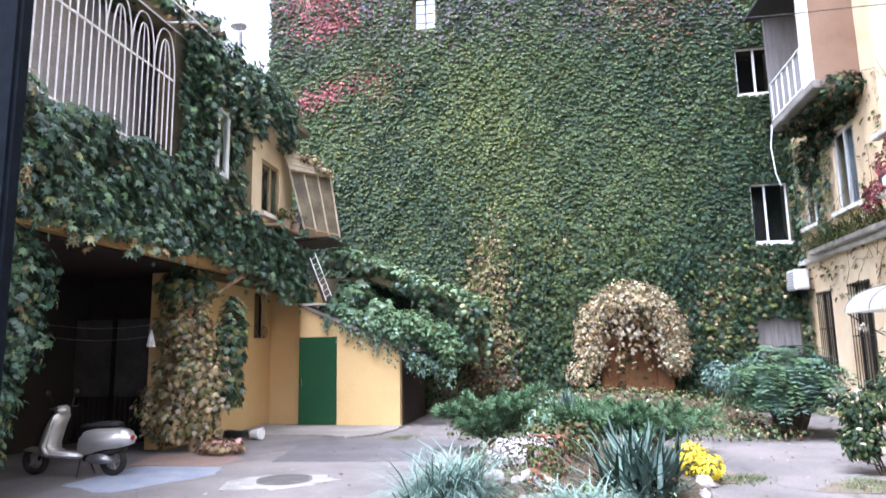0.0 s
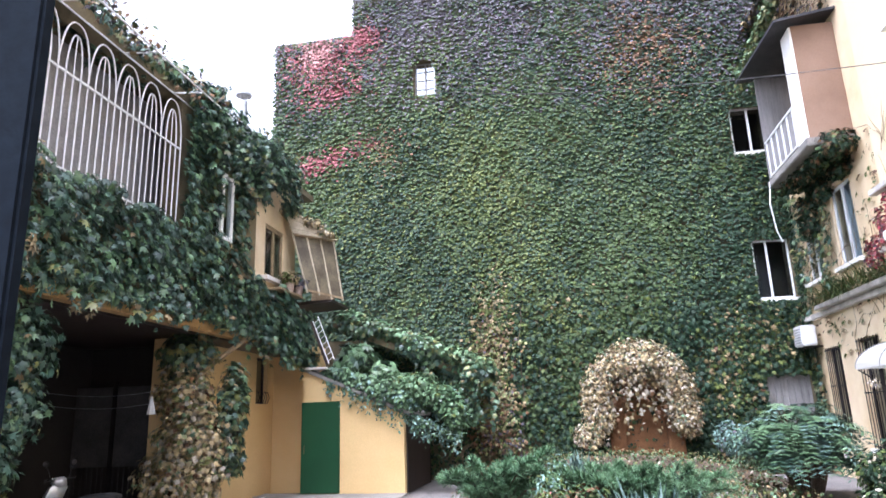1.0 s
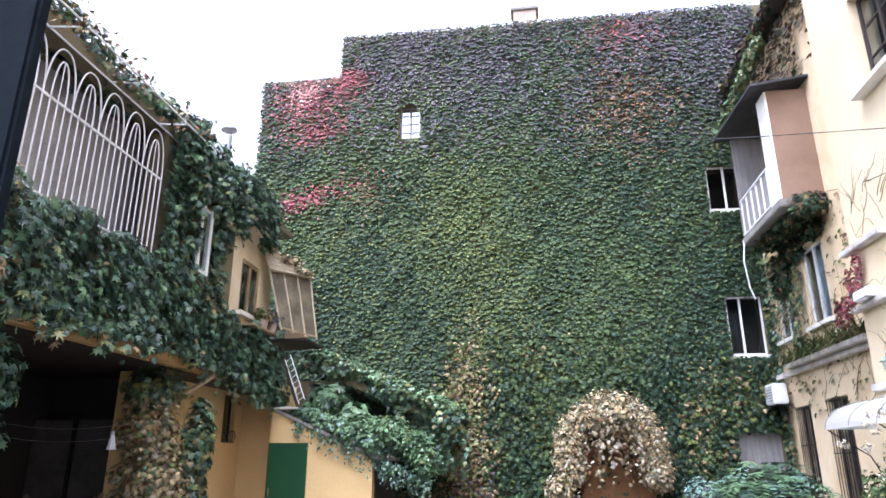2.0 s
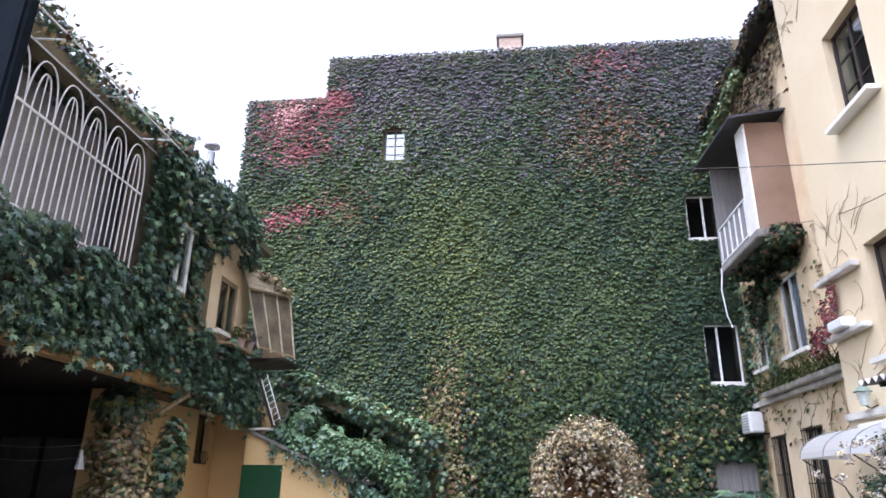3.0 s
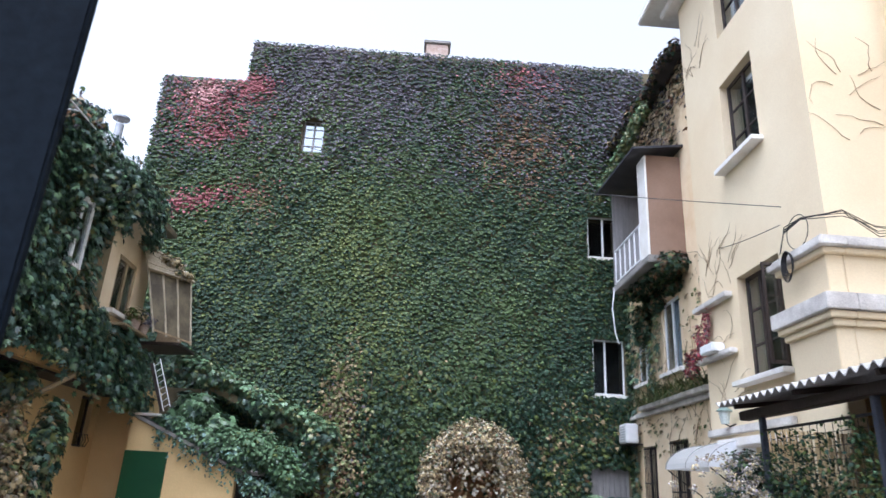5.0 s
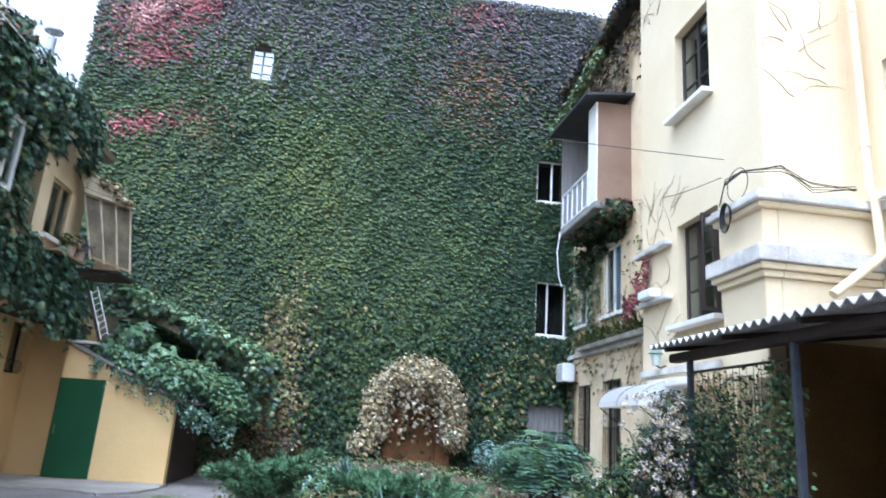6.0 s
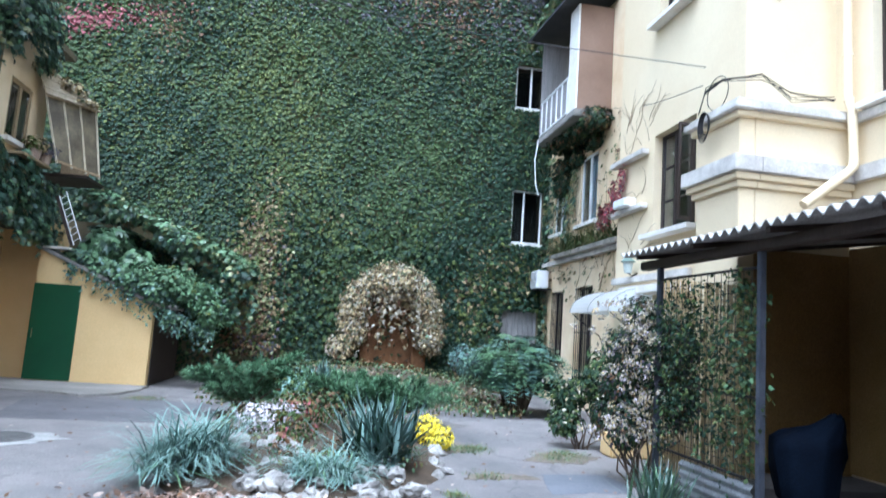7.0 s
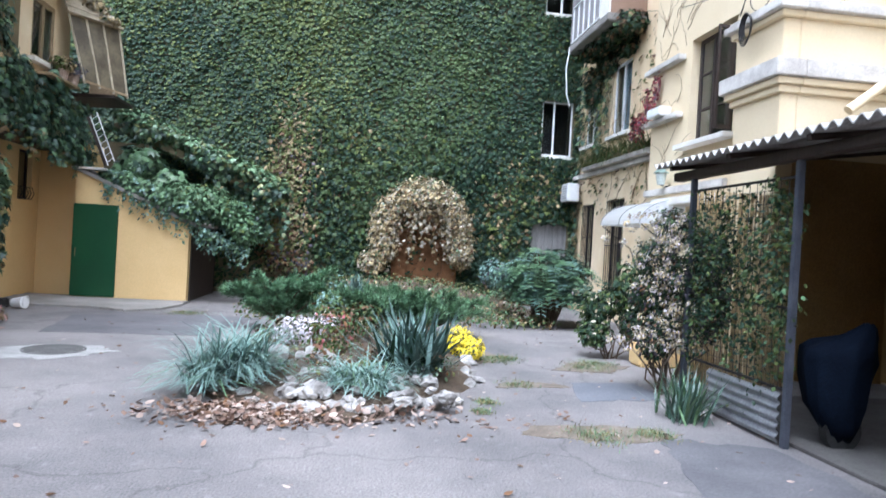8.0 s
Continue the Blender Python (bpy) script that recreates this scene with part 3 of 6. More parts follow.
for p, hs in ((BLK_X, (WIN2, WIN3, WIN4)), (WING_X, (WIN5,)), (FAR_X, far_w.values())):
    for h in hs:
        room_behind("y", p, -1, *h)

# one sash of the lower brown casement stands open
sash = under(part("open_sash", boxed(5.85, 5.895, 10.10, 10.14, 3.74, 5.42, bevel=0.005), DARK_WOOD, None, "casement sash standing open"), w4)
for nm, q in (("stile", (5.60, 5.645, 10.10, 10.14, 3.74, 5.42)), ("rail", (5.648, 5.847, 10.10, 10.14, 3.74, 3.80)), ("rail", (5.648, 5.847, 10.10, 10.14, 5.36, 5.42)), ("glazing_bar", (5.648, 5.847, 10.105, 10.135, 4.28, 4.31)), ("glazing_bar", (5.648, 5.847, 10.105, 10.135, 4.84, 4.87))):
    part(nm, boxed(*q, bevel=0.005), DARK_WOOD, sash)
for z0, z1 in ((3.79, 4.29), (4.30, 4.85), (4.86, 5.37)):
    part("pane", boxed(5.64, 5.855, 10.117, 10.123, z0, z1), GLASS, sash)

# mouldings of the block's corner pier
PIER_X, PIER_Y1 = 5.65, 9.62
# Ochre darkened so that its colour carries the shade under the carport roof.
SHADE_OCHRE = mat("shaded_ochre_plaster", (0.26, 0.165, 0.055), (0.35, 0.225, 0.085), 0.9, 0.9, bump=0.2)
p = thing("corner_pier", "pale yellow corner pier with two white mouldings", "pier", (6.5, 9.0, 0), kind="structure")
under(part("shaft", boxed(PIER_X, BLK_X - 0.003, BLK_Y0 - 0.25, PIER_Y1, 0, 5.0, bevel=0.01), CREAM), p)
under(part("shaft", boxed(BLK_X, WING_X - 0.003, BLK_Y0 - 0.25, BLK_Y0 - 0.003, 3.1, 5.0, bevel=0.01), CREAM), p)
# Added cladding darkens the house walls below the roof, as shade would.
under(part("shade_cladding", boxed(BLK_X, WING_X - 0.003, BLK_Y0 - 0.25, BLK_Y0 - 0.003, 0, 3.097), SHADE_OCHRE, None, "ochre plaster darkened for the shade under the carport roof"), p)
under(part("shade_cladding", boxed(WING_X - 0.022, WING_X - 0.004, 4.42, BLK_Y0 - 0.254, 0.03, 3.2), SHADE_OCHRE), p)


WORN_TRIM = mat("worn_white_trim", (0.42, 0.39, 0.36), (0.70, 0.67, 0.62), 2.2, 0.8, bump=0.3, contrast=0.14)


def moulding(steps, name):
    for i, (z0, z1, o) in enumerate(steps):
        bm = bmesh.new()
        box(bm, PIER_X - o, BLK_X - 0.004, BLK_Y0 - 0.25 - o, PIER_Y1 + o, z0, z1, bevel=0.012)
        box(bm, BLK_X - 0.004, WING_X - 0.004, BLK_Y0 - 0.25 - o, BLK_Y0 - 0.004, z0, z1, bevel=0.012)
        under(part(name, bm, WORN_TRIM if i == 2 or z0 > 5 else CREAM), p)


moulding([(3.96, 4.06, 0.06), (4.064, 4.16, 0.12), (4.164, 4.40, 0.18)], "moulding")
moulding([(5.0, 5.09, 0.08), (5.094, 5.2, 0.16), (5.204, 5.26, 0.10)], "moulding")
# bands on the wing and the block
for nm, q in (("band", (WING_X - 0.10, WING_X - 0.003, -9, BLK_Y0 - 0.44, 4.164, 4.40)), ("band", (WING_X - 0.10, WING_X - 0.003, -9, BLK_Y0 - 0.44, 5.05, 5.2)), ("band", (BLK_X - 0.10, BLK_X - 0.003, 10.1, 13.1, 2.82, 2.95)),
              ("band", (BLK_X - 0.16, BLK_X - 0.003, 11.75, 13.25, 5.31, 5.42)), ("band", (BLK_X - 0.16, BLK_X - 0.003, 11.75, 13.25, 4.24, 4.34)), ("band", (FAR_X - 0.14, FAR_X - 0.003, 13.1, 18.65, 3.66, 3.78))):
    tagged(part("trim", boxed(*q, bevel=0.015), WORN_TRIM), "white plaster string course on the house", "trim", kind="structure")

# ---- carport beside the house ----
POST_PAINT = mat("blue_grey_paint", (0.045, 0.05, 0.068), (0.075, 0.082, 0.105), 5, 0.5, metal=0.2, bump=0.1)
cp = thing("carport", "open carport with a corrugated cement roof on dark steel posts", "carport", (5.4, 5.0, 0))
for x, y in ((3.8, 5.36), (3.8, 7.2), (3.8, 1.2)):
    under(part("post", boxed(x - 0.03, x + 0.03, y - 0.03, y + 0.03, 0, 2.52, bevel=0.006), POST_PAINT), cp)
under(part("beam", boxed(3.74, 3.86, -2.4, 7.6, 2.52, 2.62, bevel=0.01), DARK_WOOD), cp)
bm = bmesh.new()
ys = np.linspace(-2.6, 7.75, 71 * 8)
cols = []
for y in ys:
    w = 0.028 * math.cos(y * math.tau / 0.146)
    cols.append([bm.verts.new((x, y, z + w + o)) for o in (0, -0.012) for x, z in ((3.55, 2.70), (WING_X - 0.02, 3.25))])
for a, b in zip(cols, cols[1:]):
    bm.faces.new((a[0], a[1], b[1], b[0]))
    bm.faces.new((a[2], b[2], b[3], a[3]))
    bm.faces.new((a[0], b[0], b[2], a[2]))
under(part("roof_sheet", bm, ASBESTOS), cp)
# Sheet added over the roof's end gap to stop light reaching the wall below.
under(part("light_block_sheet", prism([(4.9, 2.90), (WING_X - 0.03, 3.25), (WING_X - 0.03, 3.28), (4.9, 2.93)], 7.7, BLK_Y0 - 0.256), DARK_WOOD), cp)
for y in np.arange(-2.2, 7.7, 1.2):
    bm = bmesh.new()
    tube(bm, [(3.6, y, 2.645), (WING_X - 0.05, y, 3.19)], 0.035, 4)
    under(part("rafter", bm, DARK_WOOD), cp)

# Unseen wall, added to shut daylight out of the carport.
wall("wall_carport_light_block", "x", 4.4, -0.2, [(4.35, WING_X, 0.03, 2.68)], [], SHADE_OCHRE, "added unseen wall keeping daylight out of the carport")

# ---- left building: yellow ground floor, overgrown gallery above ----
GAL_X, LOW_X = -6.2, -7.1
wall("wall_west_low", "y", LOW_X, -0.4, [(11.6, 16.0, 0, 3.35)], [(15.05, 15.65, 2.06, 3.13)], YELLOW, "yellow plastered ground-floor wall")
wall("wall_west_corner", "x", 16.0, 0.4, [(LOW_X - 0.4, -5.9, 0, 3.4)], [], YELLOW, "yellow plastered wall beside the shed")
GATE = (5.3, 9.93, 4.8, 7.1)
wall("wall_west_gallery", "y", GAL_X, -0.3, [(-9.0, 12.9, 3.4, 7.3)], [GATE, (11.0, 11.45, 4.88, 6.15)], BARE_WALL, "dark upper wall of the overgrown gallery")
wall("wall_west_loft", "y", GAL_X, -0.3, [(12.9, 15.0, 3.4, 7.0)], [(13.35, 14.3, 4.67, 5.85)], FAR_PLASTER, "cream plastered upper wall round a casement")
# Dark timber puts the underside's shade into its colour.
tagged(part("gallery_floor", boxed(-12, GAL_X - 0.3, -9, 16.6, 3.2, 3.4), DARK_WOOD), "timber underside of the gallery", "floor", kind="structure")
tagged(part("gallery_roof", boxed(-12, GAL_X - 0.1, -9, 16.4, 7.3, 7.45), BARE_WALL), "flat roof over the gallery", "roof", kind="structure")
# Near-black back wall paints in the shade under the gallery.
wall("wall_west_back", "y", -9.6, -0.3, [(-9, 16, 0, 3.2)], [], ROOM, "back wall under the gallery, coloured near black for shade")
wall("wall_gallery_back", "y", -7.1, -0.3, [(-9, 12.6, 3.4, 7.3)], [], mat("grey_plaster", (0.34, 0.33, 0.33), (0.46, 0.45, 0.44), 1.5, 0.9), "dim grey back wall of the gallery")

# ---- shed with the green door ----
s = thing("shed", "low yellow plastered shed with a sloping roof edge", "shed", (-4.8, 15.3, 0))

under(part("front_wall", prism([(-6.05, 0), (-3.65, 0), (-3.65, 1.72), (-6.05, 2.76)], 15.3, 15.5), YELLOW), s)
under(part("side_wall", boxed(-6.05, -5.9, 15.503, 18.2, 0, 2.65), YELLOW), s)
# Back wall near black: the dark of the shed's inside is in its colour.
under(part("back_wall", boxed(-5.9, -3.65, 18.05, 18.2, 0, 1.7), ROOM), s)
# Added dark board paints the black shade of the open east side.
under(part("shade_board", boxed(-3.67, -3.63, 15.52, 18.0, 0.02, 1.66), DARK_WOOD, None, "dark board standing in for the shaded open side"), s)
under(part("roof", prism([(-6.1, 2.80), (-3.5, 1.68), (-3.5, 1.76), (-6.1, 2.88)], 15.22, 18.25), OLD_CONCRETE, None, "thin concrete roof slab"), s)
dr = under(part("door", boxed(-6.05, -5.14, 15.24, 15.296, 0.06, 2.05, bevel=0.01), GREEN_PAINT), s)

# edge of a dark steel gate leaf standing open beside the camera
gp = thing("gate_leaf", "blue-black painted steel gate leaf standing open", "gate", (-0.66, 0.87, 0))
POST_DARK = mat("blue_black_paint", (0.005, 0.008, 0.013), (0.010, 0.015, 0.022), 3, 0.95, bump=0.1)
POST_DARK.node_tree.nodes["Principled BSDF"].inputs["Specular IOR Level"].default_value = 0.1
under(part("stile", boxed(-0.655, -0.574, 0.862, 0.882, 0.0, 3.4, bevel=0.004), POST_DARK), gp)
under(part("sheet", boxed(-0.90, -0.658, 0.870, 0.874, 0.06, 3.36), POST_DARK), gp)
for z in (0.06, 1.1, 2.2, 3.34):
    under(part("rail", boxed(-0.90, -0.658, 0.876, 0.90, z, z + 0.05, bevel=0.004), POST_DARK), gp)

# plain walls that close the yard behind the camera
wall("wall_south", "x", -9.0, -0.4, [(-12, 9, 0, 5.0)], [], CREAM, "plain pale yellow wall closing the yard")

part("handle", boxed(-5.97, -5.95, 15.20, 15.238, 0.92, 1.10, bevel=0.004), CHROME, dr, "bright door handle")
under(part("coping", boxed(-6.12, -5.45, 15.18, 15.6, 2.79, 2.84, bevel=0.01), WHITE_TRIM), s)
wall("wall_stair", "x", 17.6, 0.3, [(-9.0, -5.2, 0, 3.7)], [], BARE_WALL, "brown weathered wall behind the stair")

# ---- plant helpers ----


def blob(name, label, blobs, n, size, materials, weights, shape="ivy", category="shrub", kind="", up=0.5, droop=0.6, thing_parent=None):
    """A crown of leaves in uneven clumps. blobs: (x, y, z, rx, ry, rz)."""
    B = np.array(blobs, float)
    vol = (B[:, 3] * B[:, 4] + B[:, 4] * B[:, 5] + B[:, 3] * B[:, 5])
    k = rng.choice(len(B), n, p=vol / vol.sum())
    v = rng.normal(0, 1, (n, 3))
    v /= np.linalg.norm(v, axis=1)[:, None]
    r = rng.uniform(0.45, 1.08, n) ** 0.6
    r *= 1 + 0.16 * np.sin(v[:, 0] * 7 + k) * np.cos(v[:, 1] * 6 - k * 2) + 0.1 * np.sin(v[:, 2] * 11 + k)
    P = B[k, :3] + v * B[k, 3:] * r[:, None]
    g = P[:, 2] > 0.02
    P, v, n = P[g], v[g], int(g.sum())
    N = v + rng.normal(0, 0.45, (n, 3)) + np.array([0, 0, up])
    D = rng.normal(0, 0.6, (n, 3)) + v * 0.7 + np.array([0, 0, -droop])
    ob = leaves(name, P, N, D, size * rng.uniform(0.6, 1.3, n), materials, choose(n, weights), shape)
    if thing_parent is None:
        return tagged(ob, label, category, kind=kind or "stuff")
    return tagged(under(ob, thing_parent), kind="stuff")


def blades(name, at, n, length, width, material, lean=(0.1, 1.3), droop=0.6, radius=0.08, seg=4, weights=None):
    """Long curved blades that spring from one place."""
    mats = material if isinstance(material, (list, tuple)) else [material]
    az = rng.uniform(0, math.tau, n)
    ln = length * rng.uniform(0.6, 1.1, n)
    el = math.pi / 2 - rng.uniform(lean[0], lean[1], n)
    p = np.stack([at[0] + radius * rng.normal(0, 1, n), at[1] + radius * rng.normal(0, 1, n), np.full(n, at[2])], 1)
    side = np.stack([-np.sin(az), np.cos(az), np.zeros(n)], 1)
    rows = []
    for i in range(seg + 1):
        w = width * (1.0 if i == 0 else math.sin(math.pi * (0.32 + 0.66 * i / seg)) * 1.1) * (0.02 if i == seg else 1)
        rows.append((p - side * w / 2, p + side * w / 2))
        d = np.stack([np.cos(az) * np.cos(el), np.sin(az) * np.cos(el), np.sin(el)], 1)
        p = p + d * (ln / seg)[:, None]
        p[:, 2] = np.maximum(p[:, 2], 0.01)
        el = el - droop * rng.uniform(0.5, 1.2, n) / seg
    V = np.stack([q for r in rows for q in r], 1)
    k = 2 * (seg + 1)
    F = np.array([(2 * i, 2 * i + 1, 2 * i + 3, 2 * i + 2) for i in range(seg)])
    F = (F[None] + (np.arange(n) * k)[:, None, None]).reshape(-1, 4)
    me = bpy.data.meshes.new(name)
    me.from_pydata(V.reshape(-1, 3).tolist(), [], F.tolist())
    me.polygons.foreach_set("material_index", np.repeat(choose(n, weights or [1] * len(mats)), seg).astype(np.int32))
    for m in mats:
        me.materials.append(m)
    return new(name, me)


def strands(name, label, starts, drop, step, size, materials, weights, shape="oval", out=(0, 0, 0), sway=0.08):
    """Hanging shoots: leaves in pairs along stems that sag from the starts."""
    P, D = [], []
    for x, y, z in starts:
        q = Vector((x, y, z))
        l = drop * rng.uniform(0.4, 1.15)
        o = Vector(out) * rng.uniform(0.3, 1.2)
        m = max(3, int(l / step))
        ph = rng.uniform(0, 6)
        for i in range(m):
            f = i / m
            P.append(q + o * math.sqrt(f) + Vector((math.sin(ph + 3 * f) * sway, math.cos(ph + 2 * f) * sway, -l * f * f)))
            D.append((rng.normal(0, 0.7), rng.normal(0, 0.7), -0.8))
    P, D = np.array([tuple(v) for v in P]), np.array(D)
    n = len(P)
    N = rng.normal(0, 0.5, (n, 3)) + np.array(out) * 0.6 + np.array([0, -0.5, 0.5])
    ob = leaves(name, P + rng.normal(0, 0.03, (n, 3)), N, D, size * rng.uniform(0.6, 1.25, n), materials, choose(n, weights), shape)
    return tagged(ob, label, "climbing plant", kind="stuff")


def stems(bm, n, base, top, r=0.012, spread=0.3, wob=0.1):
    for _ in range(n):
        a = Vector(base) + Vector((rng.normal(0, spread * 0.3), rng.normal(0, spread * 0.3), 0))
        b = Vector(top) + Vector((rng.normal(0, spread), rng.normal(0, spread), rng.normal(0, spread * 0.4)))
        pts = [a.lerp(b, f) + Vector((rng.normal(0, wob), rng.normal(0, wob), 0)) * math.sin(math.pi * f) for f in (0, 0.25, 0.5, 0.75, 1)]
        tube(bm, pts, [r, r * 0.9, r * 0.7, r * 0.5, r * 0.25], 5)
    return bm


# ---- left building: climbers ----
GREENS = [V_GREEN, V_DARK, V_YELLOW, L_TAN]
pick_gal = lambda u, z: np.where(rng.random(len(u)) < 0.14 * np.exp(-((u - 6.4) / 0.5) ** 2) + 0.25 * np.exp(-((u - 11.6) / 0.35) ** 2 - ((z - 4.7) / 0.4) ** 2) + 0.006, 3, np.where(rng.random(len(u)) < 0.66, 1, np.where(rng.random(len(u)) < 0.05, 2, 0)))


def gallery_keep(u, z):
    top = np.where(u < 9.95, 4.85 + 0.08 * np.sin(u * 5), np.where(u < 11.0, 7.5, np.where(u < 11.5, 4.85, np.where(u < 13.2, 7.4, 4.65))))
    low = np.where(u < 11.5, 3.42 + 0.09 * np.sin(u * 4.3), 3.45 - 0.14 * (u - 11.5) + 0.08 * np.sin(u * 6)) - 0.05
    k = ((z < top) & (z > low)).astype(float)
    k *= np.where((u > 14.5) & (z > 4.2), 0.0, 1.0)
    k *= np.where((u > 12.25 + 0.12 * np.sin(z * 9)) & (z > 4.45 + 0.1 * np.sin(u * 7)) & (z < 6.2), 0.0, 1.0)
    k *= np.where((u > 15.3), np.clip(1 - (z - 3.0) / 0.8, 0, 1), 1.0)
    return k


climber("ivy", "thick dark green climber over the gallery parapet", "y", GAL_X, 1, 5.4, 16.0, 2.7, 7.5, 500, 0.135, pick_gal, GREENS, gallery_keep, depth=0.5, bulge=2.2)
climber("ivy", "dark green climber hanging from the gallery roof's edge", "y", GAL_X + 0.15, 1, 9.9, 14.5, 6.05, 7.75, 640, 0.115, pick_gal, GREENS,
        lambda u, z: ((z < 7.45 + 0.18 * np.sin(u * 3.1) + 0.1 * np.sin(u * 9)) & (z > 6.35 + 0.25 * np.sin(u * 4.0) + 0.12 * np.sin(u * 11))).astype(float), depth=0.55, bulge=2.0)
strands("ivy", "shoots of the climber hanging over the windows", [(GAL_X + 0.25 + rng.uniform(0, 0.3), y, 7.0) for y in rng.uniform(10.0, 12.3, 46)], 1.2, 0.05, 0.14, GREENS, [4, 5, 1, 0.2], "ivy", (0.15, 0, 0))
strands("ivy", "shoots of the climber hanging below the gallery", [(GAL_X + 0.2, y, 3.5 - max(0, y - 11.5) * 0.13) for y in rng.uniform(5.6, 16, 90)], 0.5, 0.05, 0.14, GREENS, [4, 5, 1.5, 0.6], "ivy", (0.1, 0, 0))
# ragged growth on the frame over the grille
bm = bmesh.new()
tube(bm, [(-5.62, 5.2, 7.0), (-5.62, 7.0, 7.02), (-5.62, 10.6, 7.0)], 0.014)
tube(bm, [(GAL_X + 0.03, 5.2, 7.06), (GAL_X + 0.03, 10.3, 7.06)], 0.014)
for y in (5.6, 6.95, 8.3, 9.6):
    tube(bm, [(GAL_X + 0.02, y, 7.06), (-5.62, y, 7.0)], 0.014)
tagged(part("awning_frame", bm, WHITE_PAINT), "thin white pipe frame above the gallery grille", "frame")
strands("dry_vine", "sparse rusty vine on the frame over the grille", [(-5.65 + rng.normal(0, 0.08), y, 7.05 + rng.uniform(0, 0.22)) for y in rng.uniform(4.6, 10.4, 130)], 0.3, 0.06, 0.10, [L_RUST, L_TAN, L_GREEN, L_PURPLE], [3, 3, 3, 2], "ivy", (-0.25, 0, 0.05))
blob("ivy", "dark climber heaped on the gallery roof", [(-6.5, y, 7.45 + 0.12 * math.sin(y * 2), 0.45, 0.6, 0.24) for y in np.arange(5.0, 14.6, 0.7)], 6000, 0.13, GREENS, [4, 4, 0.5, 0.2], category="climbing plant")
blob("dry_vine", "tan vine tangled at the gallery's end", [(-6.1, 4.9, 6.6, 0.3, 0.7, 0.7)], 700, 0.13, [L_TAN, L_RUST, L_GREEN], [3, 3, 1], category="climbing plant")

# grille of the gallery
g = thing("window_grille", "white iron grille of bars and pointed arches before the gallery", "grille", (GAL_X, 8.4, 4.8))
gx = GAL_X + 0.05
GRILLE_PAINT = mat("worn_white_paint", (0.62, 0.61, 0.62), (0.74, 0.73, 0.74), 5, 0.5, bump=0.05, contrast=0.08)
NB = 33
ys = [GATE[1] - 0.05 - i * 0.142 for i in range(NB)][::-1]
for y in ys:
    under(part("bar", tubed([(gx, y, GATE[2] - 0.05), (gx, y, 6.15)], 0.0125), GRILLE_PAINT), g)
for z in (6.15, 4.84):
    under(part("rail", boxed(gx - 0.012, gx + 0.012, ys[0], ys[-1], z - 0.015, z + 0.015), WHITE_PAINT), g)
for i in range(0, NB - 4, 4):
    for a, b, h in ((ys[i], ys[i + 4], 0.78), (ys[i + 1], ys[i + 3], 0.60)):
        w = (b - a) / 2
        pts = [(gx, a + w - w * math.cos(f) ** 0.8, 6.15 + h * math.sin(f)) for f in np.linspace(0, math.pi / 2, 9)]
        pts += [(gx, b - w + w * max(0.0, math.cos(f)) ** 0.8, 6.15 + h * math.sin(f)) for f in np.linspace(math.pi / 2, 0, 9)[1:]]
        under(part("arch", tubed(pts, 0.0125), GRILLE_PAINT), g)
    under(part("bar", tubed([(gx, ys[i + 2], 6.15), (gx, ys[i + 2], 6.74)], 0.009), GRILLE_PAINT), g)

window("window_12", "narrow pale window frame in the overgrown gallery", "y", GAL_X, 1, 11.0, 11.45, 4.88, 6.15, WHITE_PAINT, (), (), recess=-0.25, w=0.09, thick=0.1)
window("window_13", "wooden casement of the upper room, half open", "y", GAL_X, 1, 13.35, 14.3, 4.67, 5.85, OLD_WOOD, (0.5,), (), recess=0.02, w=0.09, sill=(0.14, WHITE_TRIM))
window("window_14", "narrow dark window with a scrolled iron guard", "y", LOW_X, 1, 15.05, 15.65, 2.06, 3.13, DARK_WOOD, (), (), recess=0.1, w=0.05)
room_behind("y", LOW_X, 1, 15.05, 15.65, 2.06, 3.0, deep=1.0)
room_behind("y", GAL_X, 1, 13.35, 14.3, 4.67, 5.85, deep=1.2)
gd = thing("window_guard", "scrolled iron guard across a narrow window's foot", "grille", (LOW_X, 15.35, 2.06))
for i in range(5):
    y = 15.09 + i * 0.13
    under(part("bar", tubed([(LOW_X + 0.03, y, 2.08), (LOW_X + 0.07, y + 0.03, 2.2), (LOW_X + 0.03, y, 2.33)], 0.008, 5), BLACK_METAL), gd)
for z in (2.08, 2.33):
    under(part("rail", tubed([(LOW_X + 0.03, 15.06, z), (LOW_X + 0.03, 15.64, z)], 0.009, 5), BLACK_METAL), gd)

PALE_BOARD = mat("bleached_board", (0.40, 0.34, 0.24), (0.54, 0.47, 0.35), 5, 0.85, bump=0.3)
# slatted glass lean-to at the gallery's end
e = thing("lean_to", "old glazed lean-to with wooden slats under a ragged tin roof", "lean-to", (-5.6, 14.9, 4.3))
TL, TR, BR, BL = (Vector(v) for v in ((-6.01, 14.4, 5.85), (-5.34, 15.3, 5.87), (-5.10, 15.3, 4.44), (-5.64, 14.4, 4.51)))
EN = lambda u, v, back=0.0: BL.lerp(BR, u).lerp(TL.lerp(TR, u), v) + Vector((-0.7, 0.7, 0)) * back
for i in range(4):
    u = i / 3
    under(part("slat", tubed([EN(u, -0.04), EN(u, 1)], 0.024, 4), PALE_BOARD), e)
for v in (0, 1):
    under(part("rail", tubed([EN(0, v), EN(1, v)], 0.03, 4), OLD_WOOD), e)
bm = bmesh.new()
